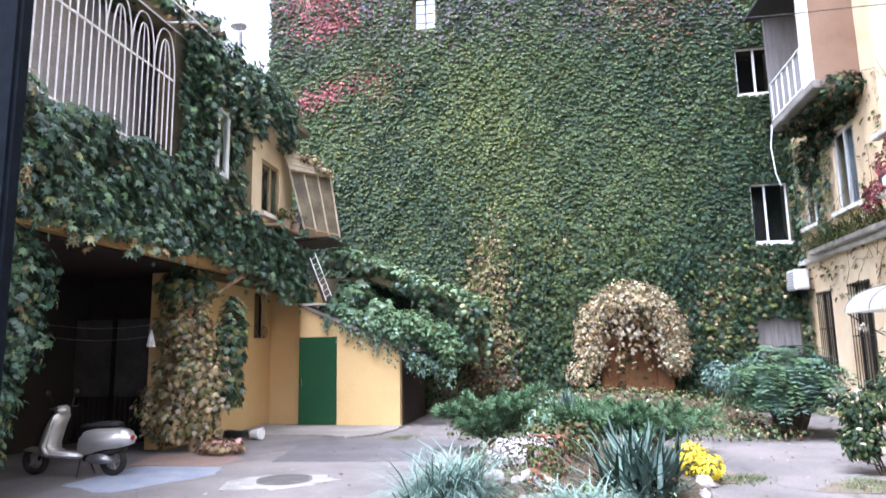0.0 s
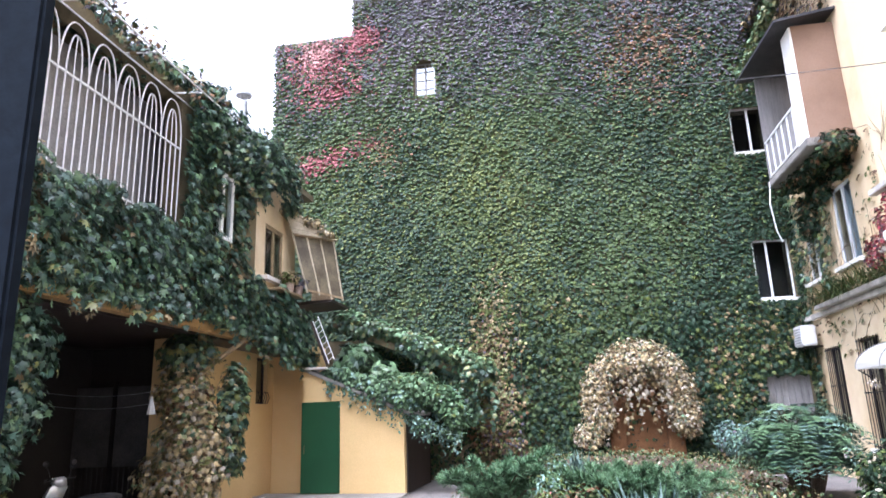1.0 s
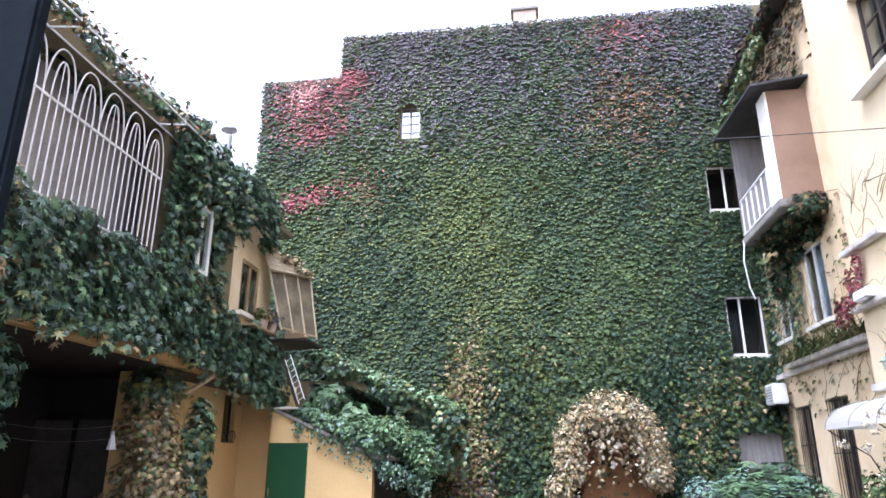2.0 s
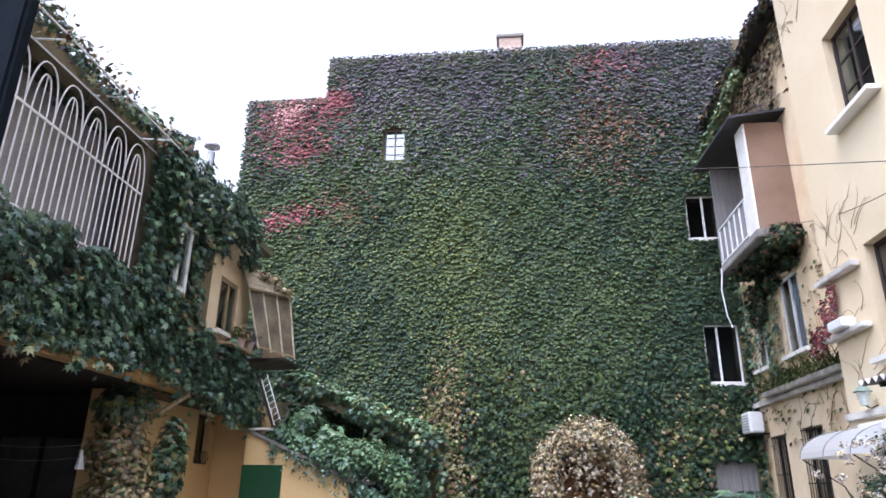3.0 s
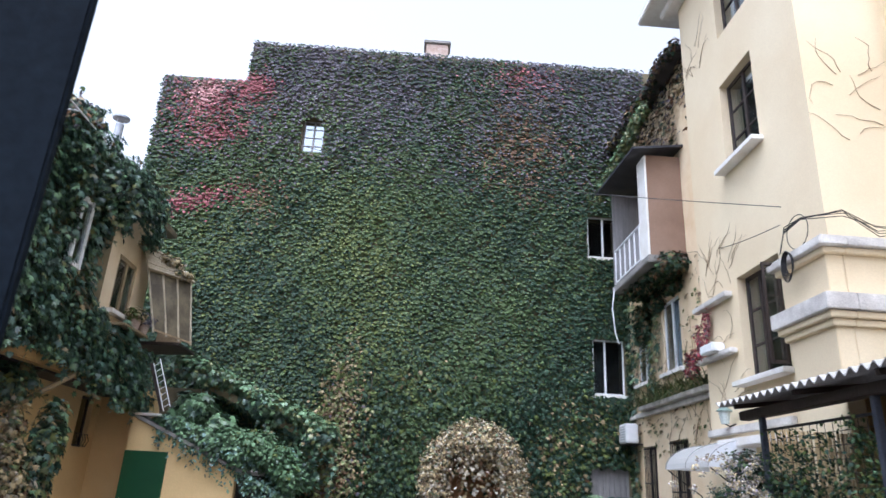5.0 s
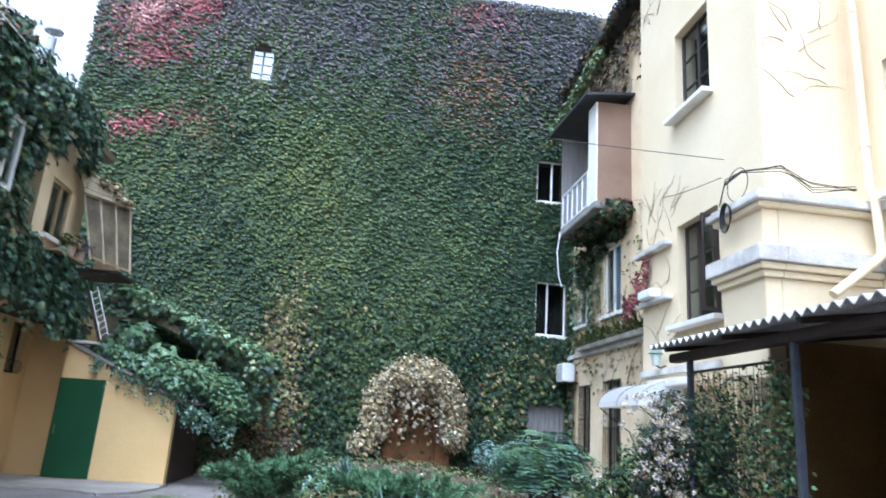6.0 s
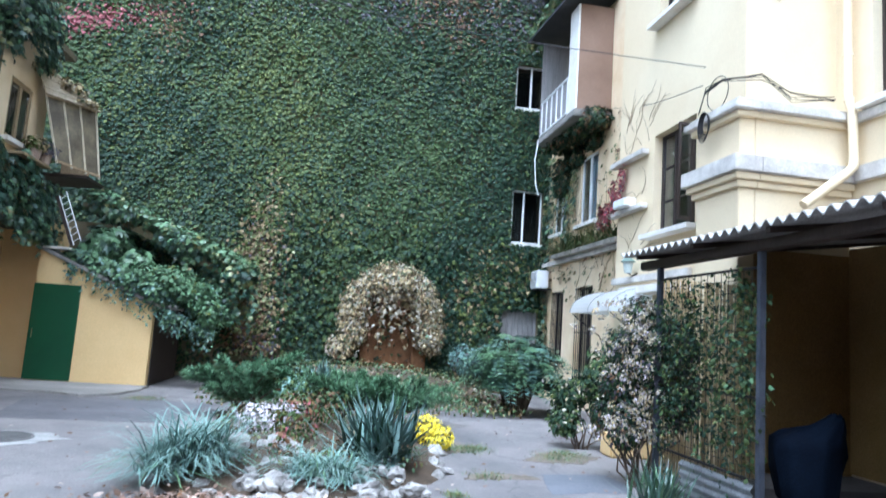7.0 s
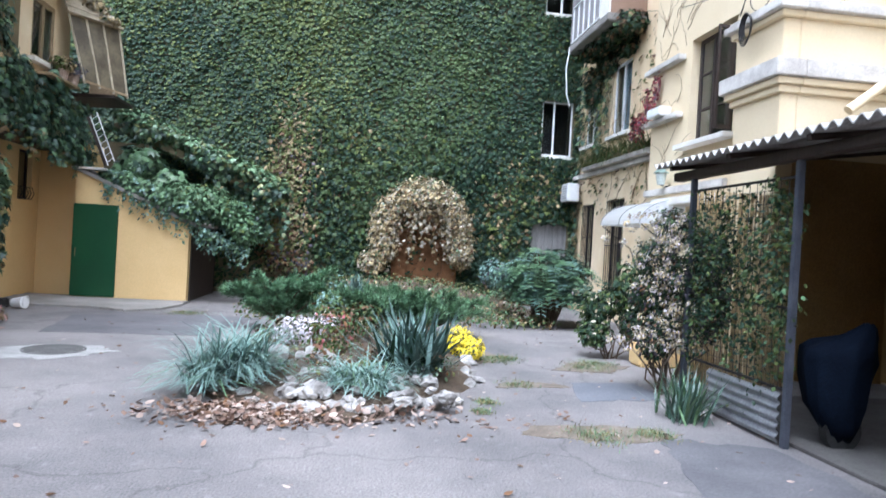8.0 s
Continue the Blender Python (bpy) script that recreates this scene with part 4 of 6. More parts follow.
for dy in (0.02, 0.03):
    bm.faces.new([bm.verts.new(EN(u, v, dy)) for u, v in ((0, 0), (1, 0), (1, 1), (0, 1))])
DUSTY = mat("dusty_sheet", (0.075, 0.06, 0.038), (0.17, 0.14, 0.085), 3, 0.6, bump=0.1)
under(part("sheet", bm, DUSTY, None, "dusty brown translucent sheet"), e)
APEX, FAR_APEX = Vector((-6.2, 14.16, 6.5)), Vector((-5.95, 14.9, 6.3))
for i in range(6):
    f0, f1 = i / 6 + 0.006, (i + 1) / 6 - 0.006
    k = rng.uniform(0.0, 0.10)
    q = (TL.lerp(APEX, f0) + Vector((0.02, -0.06, 0)), TR.lerp(FAR_APEX, f0) + Vector((0.08 + k, -0.05, -0.03)), TR.lerp(FAR_APEX, f1) + Vector((0.08 + k, -0.05, -0.03)), TL.lerp(APEX, f1) + Vector((0.02, -0.06, 0)))
    bm = bmesh.new()
    a = [bm.verts.new(v) for v in q]
    b = [bm.verts.new(v + Vector((0.01, -0.02, 0.02 + 0.012 * (i % 2)))) for v in q]
    bm.faces.new(a[::-1]), bm.faces.new(b)
    for j in range(4):
        bm.faces.new((a[j], a[(j + 1) % 4], b[(j + 1) % 4], b[j]))
    bmesh.ops.recalc_face_normals(bm, faces=bm.faces)
    under(part("roof_board", bm, PALE_BOARD), e)
under(part("floor", prism([(-6.2, 4.28), (-5.25, 4.32), (-5.25, 4.38), (-6.2, 4.36)], 15.0, 16.2), DARK_WOOD), e)
under(part("back_board", boxed(-6.19, -5.6, 16.1, 16.15, 4.4, 6.0), OLD_WOOD), e)
blob("dry_vine", "dry pale vine over the lean-to's roof", [(-6.1, 14.3, 6.4, 0.2, 0.3, 0.14), (-5.8, 14.9, 6.2, 0.3, 0.4, 0.12), (-5.5, 15.1, 5.98, 0.25, 0.3, 0.10)], 900, 0.10, [D_TAN, L_CREAM, L_TAN, L_GREEN], [3, 1.5, 2, 0.7], category="climbing plant")
# flower pots on the sill
for x, y, m, w, lab in ((-5.9, 14.0, [L_YELLOW, L_TAN], [1, 1], "brown clay pot with a pale trailing plant on the sill"), (-5.88, 14.45, [L_PURPLE, L_DARK], [3, 1], "brown clay pot with dark purple flowers on the sill")):
    pt = thing("flower_pot", lab, "flower pot", (x, y, 4.40))
    bm = bmesh.new()
    bmesh.ops.create_cone(bm, cap_ends=True, segments=14, radius1=0.09, radius2=0.13, depth=0.22, matrix=Matrix.Translation((x, y, 4.51)))
    under(part("pot", bm, BRICK), pt)
    under(blob("plant", "", [(x, y, 4.72, 0.22, 0.22, 0.17)], 160, 0.09, m, w, thing_parent=pt), pt)
tagged(part("sill_board", boxed(GAL_X + 0.003, -5.78, 13.3, 14.55, 4.35, 4.40, bevel=0.01), OLD_WOOD), "wooden board under the flower pots", "shelf")
# white stair rail
r = thing("stair_rail", "white iron stair rail going down beside the shed roof", "railing", (-5.4, 15.0, 2.8))
A, B = Vector((-5.62, 14.75, 3.85)), Vector((-5.22, 14.75, 2.86))
for f in (0, 1):
    o = Vector((0.12 * f, 0, 0.10 * f))
    under(part("rail", tubed([A + o, B + o], 0.011), WHITE_PAINT), r)
for i in range(8):
    q = A.lerp(B, (i + 0.5) / 8)
    under(part("baluster", tubed([q, q + Vector((0.12, 0, 0.10))], 0.006, 5), WHITE_PAINT), r)
under(part("string", tubed([A + Vector((-0.06, 0.05, 0)), B + Vector((-0.06, 0.05, 0))], 0.04, 4), DARK_WOOD), r)

# under the gallery: posts, brace, gates, washing line
for nm, pts, rr in (("post", [(-6.45, 11.45, 0), (-6.45, 11.45, 3.35)], 0.08), ("post", [(-6.35, 6.7, 0), (-6.35, 6.7, 3.35)], 0.09), ("brace", [(-6.45, 11.5, 2.55), (-5.95, 12.4, 3.3)], 0.05)):
    tagged(part("timber_" + nm, tubed(pts, rr, 8), OLD_WOOD), "weathered timber %s carrying the gallery" % nm, nm)
tagged(part("gallery_beam", boxed(-6.35, -6.13, -9, 13.0, 3.2, 3.42, bevel=0.02), OCHRE), "ochre edge beam of the gallery", "beam", kind="structure")
# This end wall is coloured near black for the recess's shade too.
wall("wall_west_recess", "x", 12.7, 0.3, [(-9.6, LOW_X - 0.4, 0, 3.2)], [], ROOM, "wall at the end of the covered recess, coloured near black for shade")
mg = thing("metal_gate", "old dark metal double gate with vertical bars under the gallery", "gate", (-9.0, 12.3, 0))
for x0, x1 in ((-9.58, -8.74), (-8.68, -7.84)):
    lf = under(part("gate_leaf", boxed(x0, x1, 12.3, 12.34, 0.9, 2.4, bevel=0.008), mat("gate_grey", (0.06, 0.06, 0.06), (0.10, 0.10, 0.10), 3, 0.6, metal=0.3)), mg)
    for x in np.linspace(x0 + 0.03, x1 - 0.03, 8):
        under(part("bar", tubed([(x, 12.32, 0.05), (x, 12.32, 0.9)], 0.012, 5), BLACK_METAL), mg)
    under(part("rail", boxed(x0, x1, 12.305, 12.335, 0.05, 0.09), BLACK_METAL), mg)
    under(part("stile", boxed(x1 - 0.02, x1 + 0.04, 12.27, 12.37, 0, 2.5, bevel=0.006), BLACK_METAL), mg)
wl = thing("washing_line", "slack washing line with a small pale cloth", "washing line", (-7.4, 9.8, 2.2))
for z in (2.35, 2.15):
    pts = [Vector((-8.9 + 2.4 * f, 9.6 + 1.8 * f, z - 0.22 * math.sin(math.pi * f))) for f in np.linspace(0, 1, 9)]
    under(part("line", tubed(pts, 0.0035, 5), GREY_METAL), wl)
bm = bmesh.new()
pk = Vector((-7.05, 10.95, 2.12))
for i in range(10):
    a0, a1 = i * math.tau / 10, (i + 1) * math.tau / 10
    f = lambda a, z, rr: bm.verts.new(pk + Vector((rr * math.cos(a) * (1 + 0.3 * math.sin(3 * a)), rr * math.sin(a), z)))
    bm.faces.new((f(a0, 0, 0.015), f(a1, 0, 0.015), f(a1, -0.3, 0.075), f(a0, -0.3, 0.075)))
bmesh.ops.remove_doubles(bm, verts=bm.verts, dist=0.0005)
under(part("cloth", bm, CLOTH, None, "pale grey cloth hung by one corner"), wl)

# climbers on the posts
pick_dark = lambda u, z: choose(len(u), [2.5, 6, 0.4, 0.2])
climber("ivy", "dark green climber round the gallery's post", "y", -6.35, 1, 6.2, 7.3, 0.05, 3.4, 420, 0.12, pick_dark, GREENS, lambda u, z: np.clip(0.5 + 0.25 * z - np.abs(u - 6.55 - 0.12 * np.sin(z * 3)) / 0.6, 0, 1), depth=0.35, bulge=3)
climber("ivy", "dark green climber round the gallery's post", "x", 6.4, -1, -7.0, -5.95, 0.05, 3.4, 380, 0.12, pick_dark, GREENS, lambda u, z: np.clip(1.6 * (-6.32 - u + 0.22 * z + 0.12 * np.sin(z * 5)) / 0.3, 0, 1), depth=0.3, bulge=3)
blob("ivy", "leafy dark green climber bulging from the gallery's near post", [(-6.3, 7.2, 2.6, 0.3, 0.4, 0.5), (-6.3, 7.1, 1.9, 0.3, 0.4, 0.55), (-6.3, 6.85, 1.2, 0.26, 0.3, 0.5)], 1900, 0.105, GREENS, [2, 6, 0.3, 0.1], category="climbing plant", droop=1.2)
blob("dry_vine", "tan and yellow dying creeper heaped on a post", [(-6.75, 11.45, 2.15, 0.55, 0.35, 0.6), (-6.55, 11.4, 1.4, 0.62, 0.4, 0.7), (-6.85, 11.5, 0.7, 0.68, 0.4, 0.65), (-6.3, 11.5, 0.9, 0.35, 0.35, 0.7)], 6500, 0.095,
     [D_TAN, V_YELLOW, L_RUST, V_GREEN, L_CREAM], [6, 3, 1.0, 1.0, 3.2], category="climbing plant")
blob("ivy", "green creeper beside the dying one on the post", [(-5.95, 11.75, 2.0, 0.22, 0.3, 0.75), (-6.7, 11.4, 2.9, 0.5, 0.35, 0.4), (-5.95, 11.8, 1.2, 0.18, 0.25, 0.5)], 1500, 0.14, GREENS, [4, 4, 2, 0.5], category="climbing plant")
blob("dry_vine", "rusty fallen creeper at the post's foot", [(-5.75, 11.1, 0.12, 0.4, 0.3, 0.14)], 320, 0.10, [L_TAN, L_RUST, L_PINK], [2, 2, 1], category="climbing plant")

# ---- over the shed ----
blob("ivy", "light green creeper lying over the shed roof", [(-5.3, 15.62, 2.70, 0.45, 0.4, 0.16), (-4.7, 15.55, 2.47, 0.5, 0.42, 0.2), (-4.1, 15.5, 2.25, 0.5, 0.45, 0.24), (-3.6, 15.48, 2.1, 0.45, 0.45, 0.28), (-3.15, 15.55, 2.1, 0.4, 0.42, 0.3), (-2.75, 15.5, 1.95, 0.36, 0.4, 0.34), (-2.45, 15.45, 1.65, 0.24, 0.32, 0.3)], 7000, 0.11,
     [L_LIGHT, L_BLUE, V_GREEN, V_DARK], [6, 2, 3.5, 0.8], "oval", category="climbing plant", up=0.9)
blob("ivy", "pale fresh creeper shoots heaped at the shed's corner", [(-3.75, 15.3, 2.42, 0.42, 0.3, 0.24), (-3.3, 15.25, 2.34, 0.45, 0.32, 0.28), (-2.85, 15.25, 2.1, 0.38, 0.3, 0.3), (-2.5, 15.25, 1.75, 0.26, 0.26, 0.32)], 2600, 0.10, [L_LIGHT, V_GREEN, L_YELLOW], [6, 2, 1], "oval", category="climbing plant", up=1.0)
strands("ivy", "drooping shoots of the creeper over the shed's edge", [(x, 15.2 + rng.uniform(0, 0.15), 2.80 - (x + 6.05) * 0.43) for x in np.concatenate([rng.uniform(-5.5, -3.7, 40), rng.uniform(-3.6, -2.3, 60)])], 0.5, 0.03, 0.085, [L_BLUE, V_GREEN, V_DARK], [2, 3, 2], "oval", (0.04, -0.08, 0.06))
blob("ivy", "bright green creeper bush behind the shed roof", [(-5.05, 16.2, 3.05, 0.42, 0.4, 0.42), (-4.45, 16.3, 2.75, 0.4, 0.4, 0.3), (-5.3, 16.3, 2.85, 0.35, 0.35, 0.35)], 760, 0.24, [V_GREEN, L_LIGHT, V_DARK], [4, 3, 2], category="climbing plant")
# ivy ridge running down behind the shed
tagged(part("lean_roof", prism([(-5.9, 4.0), (-1.95, 2.35), (-1.95, 2.5), (-5.9, 4.2)], 16.9, 18.6), BARE_WALL), "sloping roof under ivy behind the shed", "roof", kind="structure")
blob("ivy", "thick ivy running down a sloping roof", [(x, 17.2 + 0.3 * math.sin(x * 4), 4.25 - (x + 5.8) * 0.42, 0.45, 0.5, 0.24) for x in np.arange(-5.7, -1.9, 0.36)], 5200, 0.15, GREENS, [5, 4, 1, 0.1], category="climbing plant")
# Paler leaves paint the light along the top of the ridge.
blob("ivy", "ivy on the crest of the sloping roof, paler as its lit top", [(x, 16.85 + 0.08 * math.sin(x * 4), 4.42 - (x + 5.8) * 0.41, 0.3, 0.3, 0.15) for x in np.arange(-5.7, -1.9, 0.28)], 5200, 0.11, [L_LIGHT, V_GREEN, V_YELLOW], [4, 4, 2], category="climbing plant", up=1.0)
strands("ivy", "ivy hanging from the sloping roof's end", [(x, 17.0 + rng.uniform(-0.4, 0.5), 4.0 - (x + 5.8) * 0.42) for x in rng.uniform(-3.6, -1.8, 60)], 1.2, 0.06, 0.15, GREENS, [4, 4, 1, 0.5], "ivy")

# ---- right building: balcony ----
BY0, BY1, BX = 14.35, 17.05, 5.3
b = thing("balcony", "old balcony with tan board side, slatted rail and tin roof", "balcony", (5.8, 15.7, 7.0))
under(part("floor_slab", boxed(BX - 0.04, FAR_X, BY0 - 0.05, BY1 + 0.05, 6.82, 7.0, bevel=0.02), OLD_CONCRETE), b)
under(part("side_panel", boxed(BX + 0.05, FAR_X - 0.003, BY0, BY0 + 0.04, 7.003, 8.05), TAN_BOARD), b)
under(part("side_panel", boxed(BX + 0.05, FAR_X - 0.003, BY0 + 0.012, BY0 + 0.05, 8.054, 9.62), TAN_BOARD), b)
under(part("front_panel", boxed(BX, BX + 0.046, BY0, BY0 + 0.55, 7.003, 9.6, bevel=0.006), WHITE_TRIM), b)
under(part("far_panel", boxed(BX, FAR_X - 0.003, BY1 - 0.04, BY1, 7.003, 9.75), GREY_WOOD), b)
for z in (7.06, 7.95):
    under(part("rail", boxed(BX, BX + 0.05, BY0 + 0.56, BY1 - 0.05, z, z + 0.05, bevel=0.006), WHITE_PAINT), b)
for i in range(6):
    y = BY0 + 0.62 + i * (BY1 - BY0 - 0.75) / 5
    under(part("slat", boxed(BX + 0.006, BX + 0.03, y - 0.03, y + 0.03, 7.113, 7.946), WHITE_PAINT), b)
under(part("backing", boxed(BX + 0.035, BX + 0.05, BY0 + 0.56, BY1 - 0.05, 7.113, 7.946), GREY_WOOD), b)
bm = bmesh.new()
q = [(BX - 0.35, BY0 - 0.25, 9.62), (FAR_X, BY0 - 0.25, 9.78), (FAR_X, BY1 + 0.35, 9.95), (BX - 0.35, BY1 + 0.35, 9.86)]
lo, hi = [bm.verts.new(v) for v in q], [bm.verts.new((v[0], v[1], v[2] + 0.06)) for v in q]
bm.faces.new(lo[::-1]), bm.faces.new(hi)
for i in range(4):
    bm.faces.new((lo[i], lo[(i + 1) % 4], hi[(i + 1) % 4], hi[i]))
under(part("roof", bm, mat("dark_tin", (0.035, 0.035, 0.045), (0.06, 0.06, 0.07), 2, 0.6, metal=0.3), None, "dark tin roof sheet"), b)
under(part("hose", tubed([(BX - 0.03, BY1 - 0.1, 6.95), (BX - 0.1, BY1 - 0.08, 6.4), (BX - 0.02, BY1, 5.75), (BX + 0.08, BY1 + 0.02, 5.45)], 0.018), WHITE_PAINT, None, "white drain hose hanging down"), b)
blob("ivy", "dark climber hanging under the balcony floor", [(5.8, y, 6.74, 0.36, 0.4, 0.17) for y in (14.4, 14.9, 15.5, 16.1, 16.7)] + [(5.85, 14.3, 6.95, 0.4, 0.14, 0.16), (6.08, 17.2, 6.0, 0.14, 0.5, 0.6), (6.08, 15.0, 6.5, 0.18, 0.4, 0.2), (6.08, 16.3, 6.4, 0.18, 0.6, 0.3)], 3600, 0.10, [L_DARK, L_GREEN, L_TAN, L_RUST], [7, 2, 0.8, 1.6], category="climbing plant")
blob("ivy", "yellow-green climber on the roof edge above the balcony", [(5.25 + 0.04 * i, 17.9 - 0.27 * i, 10.15 + 0.13 * i, 0.15, 0.26, 0.2) for i in range(11)], 2200, 0.11, [V_YELLOW, V_GREEN, L_LIGHT], [5, 3, 2], category="climbing plant")
climber("ivy", "dry brown climber on the gable under the roof edge", "y", FAR_X, -1, 13.1, 18.6, 9.9, 12.1, 120, 0.14, lambda u, z: choose(len(u), [2, 3, 2, 2]), [L_DARK, L_RUST, L_TAN, L_PURPLE], lambda u, z: np.clip(0.9 - (u < 14.2) * (z < 11) * 0.8, 0, 1), depth=0.15)
climber("ivy", "green climber in the corner of the yellow house wall", "y", FAR_X, -1, 15.9, 18.65, 0.3, 6.9, 150, 0.15, lambda u, z: choose(len(u), [4, 4, 2, 1]), GREENS,
        lambda u, z: np.clip(np.where(z > 3.9, 0.75 - 0.55 * (np.abs(u - 17.5) < 0.55) - 0.25 * (u < 16.6) - 0.75 * (u < 16.15) * (z < 6.3), 0.9 * (u > 18.05)), 0, 1), depth=0.2)
climber("dry_vine", "thin tan climber stems and leaves on the house wall", "y", FAR_X, -1, 13.1, 18.2, 2.6, 6.9, 34, 0.11, lambda u, z: choose(len(u), [3, 2, 2, 1]), [L_TAN, L_YELLOW, L_GREEN, L_RUST],
        lambda u, z: np.where((z > 4.5) & (z < 6.35) & (u > 14.9) & (u < 16.2), 0, np.where(z > 3.6, 0.7, 0.45)), depth=0.06)
blob("ivy", "red autumn creeper on the block's ledge", [(5.75, 12.9, 4.75, 0.12, 0.22, 0.32), (5.75, 13.3, 4.42, 0.14, 0.4, 0.18), (5.78, 12.7, 5.05, 0.07, 0.10, 0.25), (5.8, 13.6, 4.2, 0.12, 0.3, 0.14)], 900, 0.058, [L_CRIMSON, L_RED, L_PURPLE, L_RUST], [2, 3, 2, 1], category="climbing plant")


def twigs(name, label, x, along, u0, u1, z0, z1, n, out, length=0.9):
    """Bare climber stems pressed against a wall."""
    bm = bmesh.new()
    for _ in range(n):
        u, z = rng.uniform(u0, u1), rng.uniform(z0, z1)
        a = rng.uniform(0.2, 1.2) * rng.choice([-1, 1])
        pts = []
        for i in range(7):
            pts.append((x + out * 0.012, u, z) if along == "y" else (u, x + out * 0.012, z))
            u, z, a = u + math.sin(a) * length / 7, z + math.cos(a) * length / 7, a + rng.normal(0, 0.35)
        tube(bm, pts, [0.006, 0.006, 0.005, 0.004, 0.004, 0.003, 0.002], 4)
    return tagged(part(name, bm, TWIG), label, "climbing plant", kind="stuff")


twigs("dry_vine", "bare brown climber stems on the plaster", BLK_X, "y", 11.6, 12.9, 5.5, 6.4, 16, -1)
twigs("dry_vine", "bare brown climber stems on the plaster", BLK_X, "y", 12.2, 13.0, 10.5, 11.5, 10, -1)
twigs("dry_vine", "bare brown climber stems on the plaster", FAR_X, "y", 13.3, 16.8, 2.5, 4.8, 36, -1, 1.3)
twigs("dry_vine", "bare brown climber stems on the plaster", BLK_X, "y", 11.9, 13.0, 3.0, 4.6, 12, -1)
twigs("dry_vine", "bare brown climber stems on the plaster", BLK_Y0, "x", 6.3, 7.2, 7.0, 8.6, 10, -1)

# planter ledge with grass
pl = thing("ledge_planter", "long ledge planter of overgrown grass on the house wall", "planter", (6.0, 15.3, 3.78))
under(part("box", boxed(5.92, FAR_X - 0.003, 13.3, 17.4, 3.79, 3.90, bevel=0.015), WORN_TRIM), pl)
for i in range(16):
    under(blades("grass", (6.03, 13.4 + i * 0.26, 3.90), 60, 0.66, 0.02, [L_GREEN, L_YELLOW, L_TAN], (0.2, 1.4), 1.6, 0.08, 3, [3, 2, 1]), pl)
tagged(part("flower_box", boxed(5.62, 5.88, 12.2, 12.75, 4.345, 4.52, bevel=0.02), WHITE_PAINT), "white plastic flower box on the block's ledge", "flower box")

# air conditioner
ac = thing("air_conditioner", "white air conditioner unit in the corner of the yellow wall", "air conditioner", (5.95, 18.1, 3.02))
under(part("casing", boxed(5.72, 6.06, 17.85, 18.5, 3.02, 3.52, bevel=0.03), WHITE_PAINT), ac)
for i in range(6):
    under(part("slat", boxed(5.712, 5.722, 17.95, 18.4, 3.10 + i * 0.065, 3.12 + i * 0.065), GREY_METAL), ac)
under(part("bracket", boxed(5.75, FAR_X - 0.003, 17.95, 18.0, 2.98, 3.02), BLACK_METAL), ac)
under(part("bracket", boxed(5.75, FAR_X - 0.003, 18.35, 18.4, 2.98, 3.02), BLACK_METAL), ac)
# bars before the ground-floor windows
for k in ("gf_a", "gf_b"):
    u0, u1, z0, z1 = far_w[k]
    gr = thing("window_grille", "black iron bars before a ground-floor window", "grille", (FAR_X, u0, z0), group="ground-floor grilles")
    for y in np.linspace(u0 + 0.04, u1 - 0.04, 8):
        under(part("bar", tubed([(FAR_X - 0.03, y, z0), (FAR_X - 0.03, y, z1)], 0.009, 5), BLACK_METAL), gr)
    for z in (z0 + 0.05, (z0 + z1) / 2, z1 - 0.05):
        under(part("rail", boxed(FAR_X - 0.04, FAR_X - 0.018, u0, u1, z - 0.012, z + 0.012), BLACK_METAL), gr)

# white domed awning over the house door
aw = thing("door_awning", "white domed awning on thin scrolled brackets", "awning", (5.6, 13.6, 2.2))
bm = bmesh.new()
prof = [(BLK_X - 0.004 - 0.86 * math.sin(f), 2.2 + 0.48 * math.cos(f)) for f in np.linspace(0, math.pi / 2, 9)]
rows = [[bm.verts.new((x, y, z)) for y in (11.45, 13.35)] for x, z in prof]
for u, v in zip(rows, rows[1:]):
    bm.faces.new((u[0], v[0], v[1], u[1]))
AWN = sheer(mat("white_translucent_sheet", (0.74, 0.75, 0.76), (0.80, 0.81, 0.82), 1.5, 0.35, bump=0.02, contrast=0.03))
under(part("canopy", bm, AWN), aw)
for y in (11.44, 12.4, 13.36):
    under(part("rib", tubed([(x - 0.006, y, z + 0.008) for x, z in prof], 0.007, 5), GREY_METAL), aw)
for y in (11.45, 13.35):
    bm = bmesh.new()
    k = 0.004 if y < 12 else -0.004
    c0 = bm.verts.new((BLK_X - 0.004, y + k, 2.2))
    vs = [bm.verts.new((x, y + k, z)) for x, z in prof]
    for u, v in zip(vs, vs[1:]):
        bm.faces.new((c0, u, v))
    under(part("end_cap", bm, AWN), aw)
    under(part("bracket", tubed([(BLK_X - 0.83, y, 2.19), (BLK_X - 0.5, y, 1.95), (BLK_X - 0.2, y, 1.75), (BLK_X - 0.02, y, 1.35)], 0.012, 5), BLACK_METAL), aw)
# lantern
la = thing("wall_lantern", "small grey-green wall lantern on the block", "lantern", (5.7, 12.1, 3.0))
bm = bmesh.new()
bmesh.ops.create_cone(bm, cap_ends=True, segments=8, radius1=0.07, radius2=0.11, depth=0.22, matrix=Matrix.Translation((5.7, 12.1, 3.1)))
under(part("glass_body", bm, mat("lantern_glass", (0.45, 0.5, 0.48), (0.55, 0.6, 0.56), 3, 0.2, bump=0)), la)
bm = bmesh.new()
bmesh.ops.create_cone(bm, cap_ends=True, segments=8, radius1=0.15, radius2=0.03, depth=0.11, matrix=Matrix.Translation((5.7, 12.1, 3.27)))
under(part("cap", bm, mat("verdigris", (0.14, 0.2, 0.17), (0.2, 0.26, 0.22), 4, 0.6)), la)
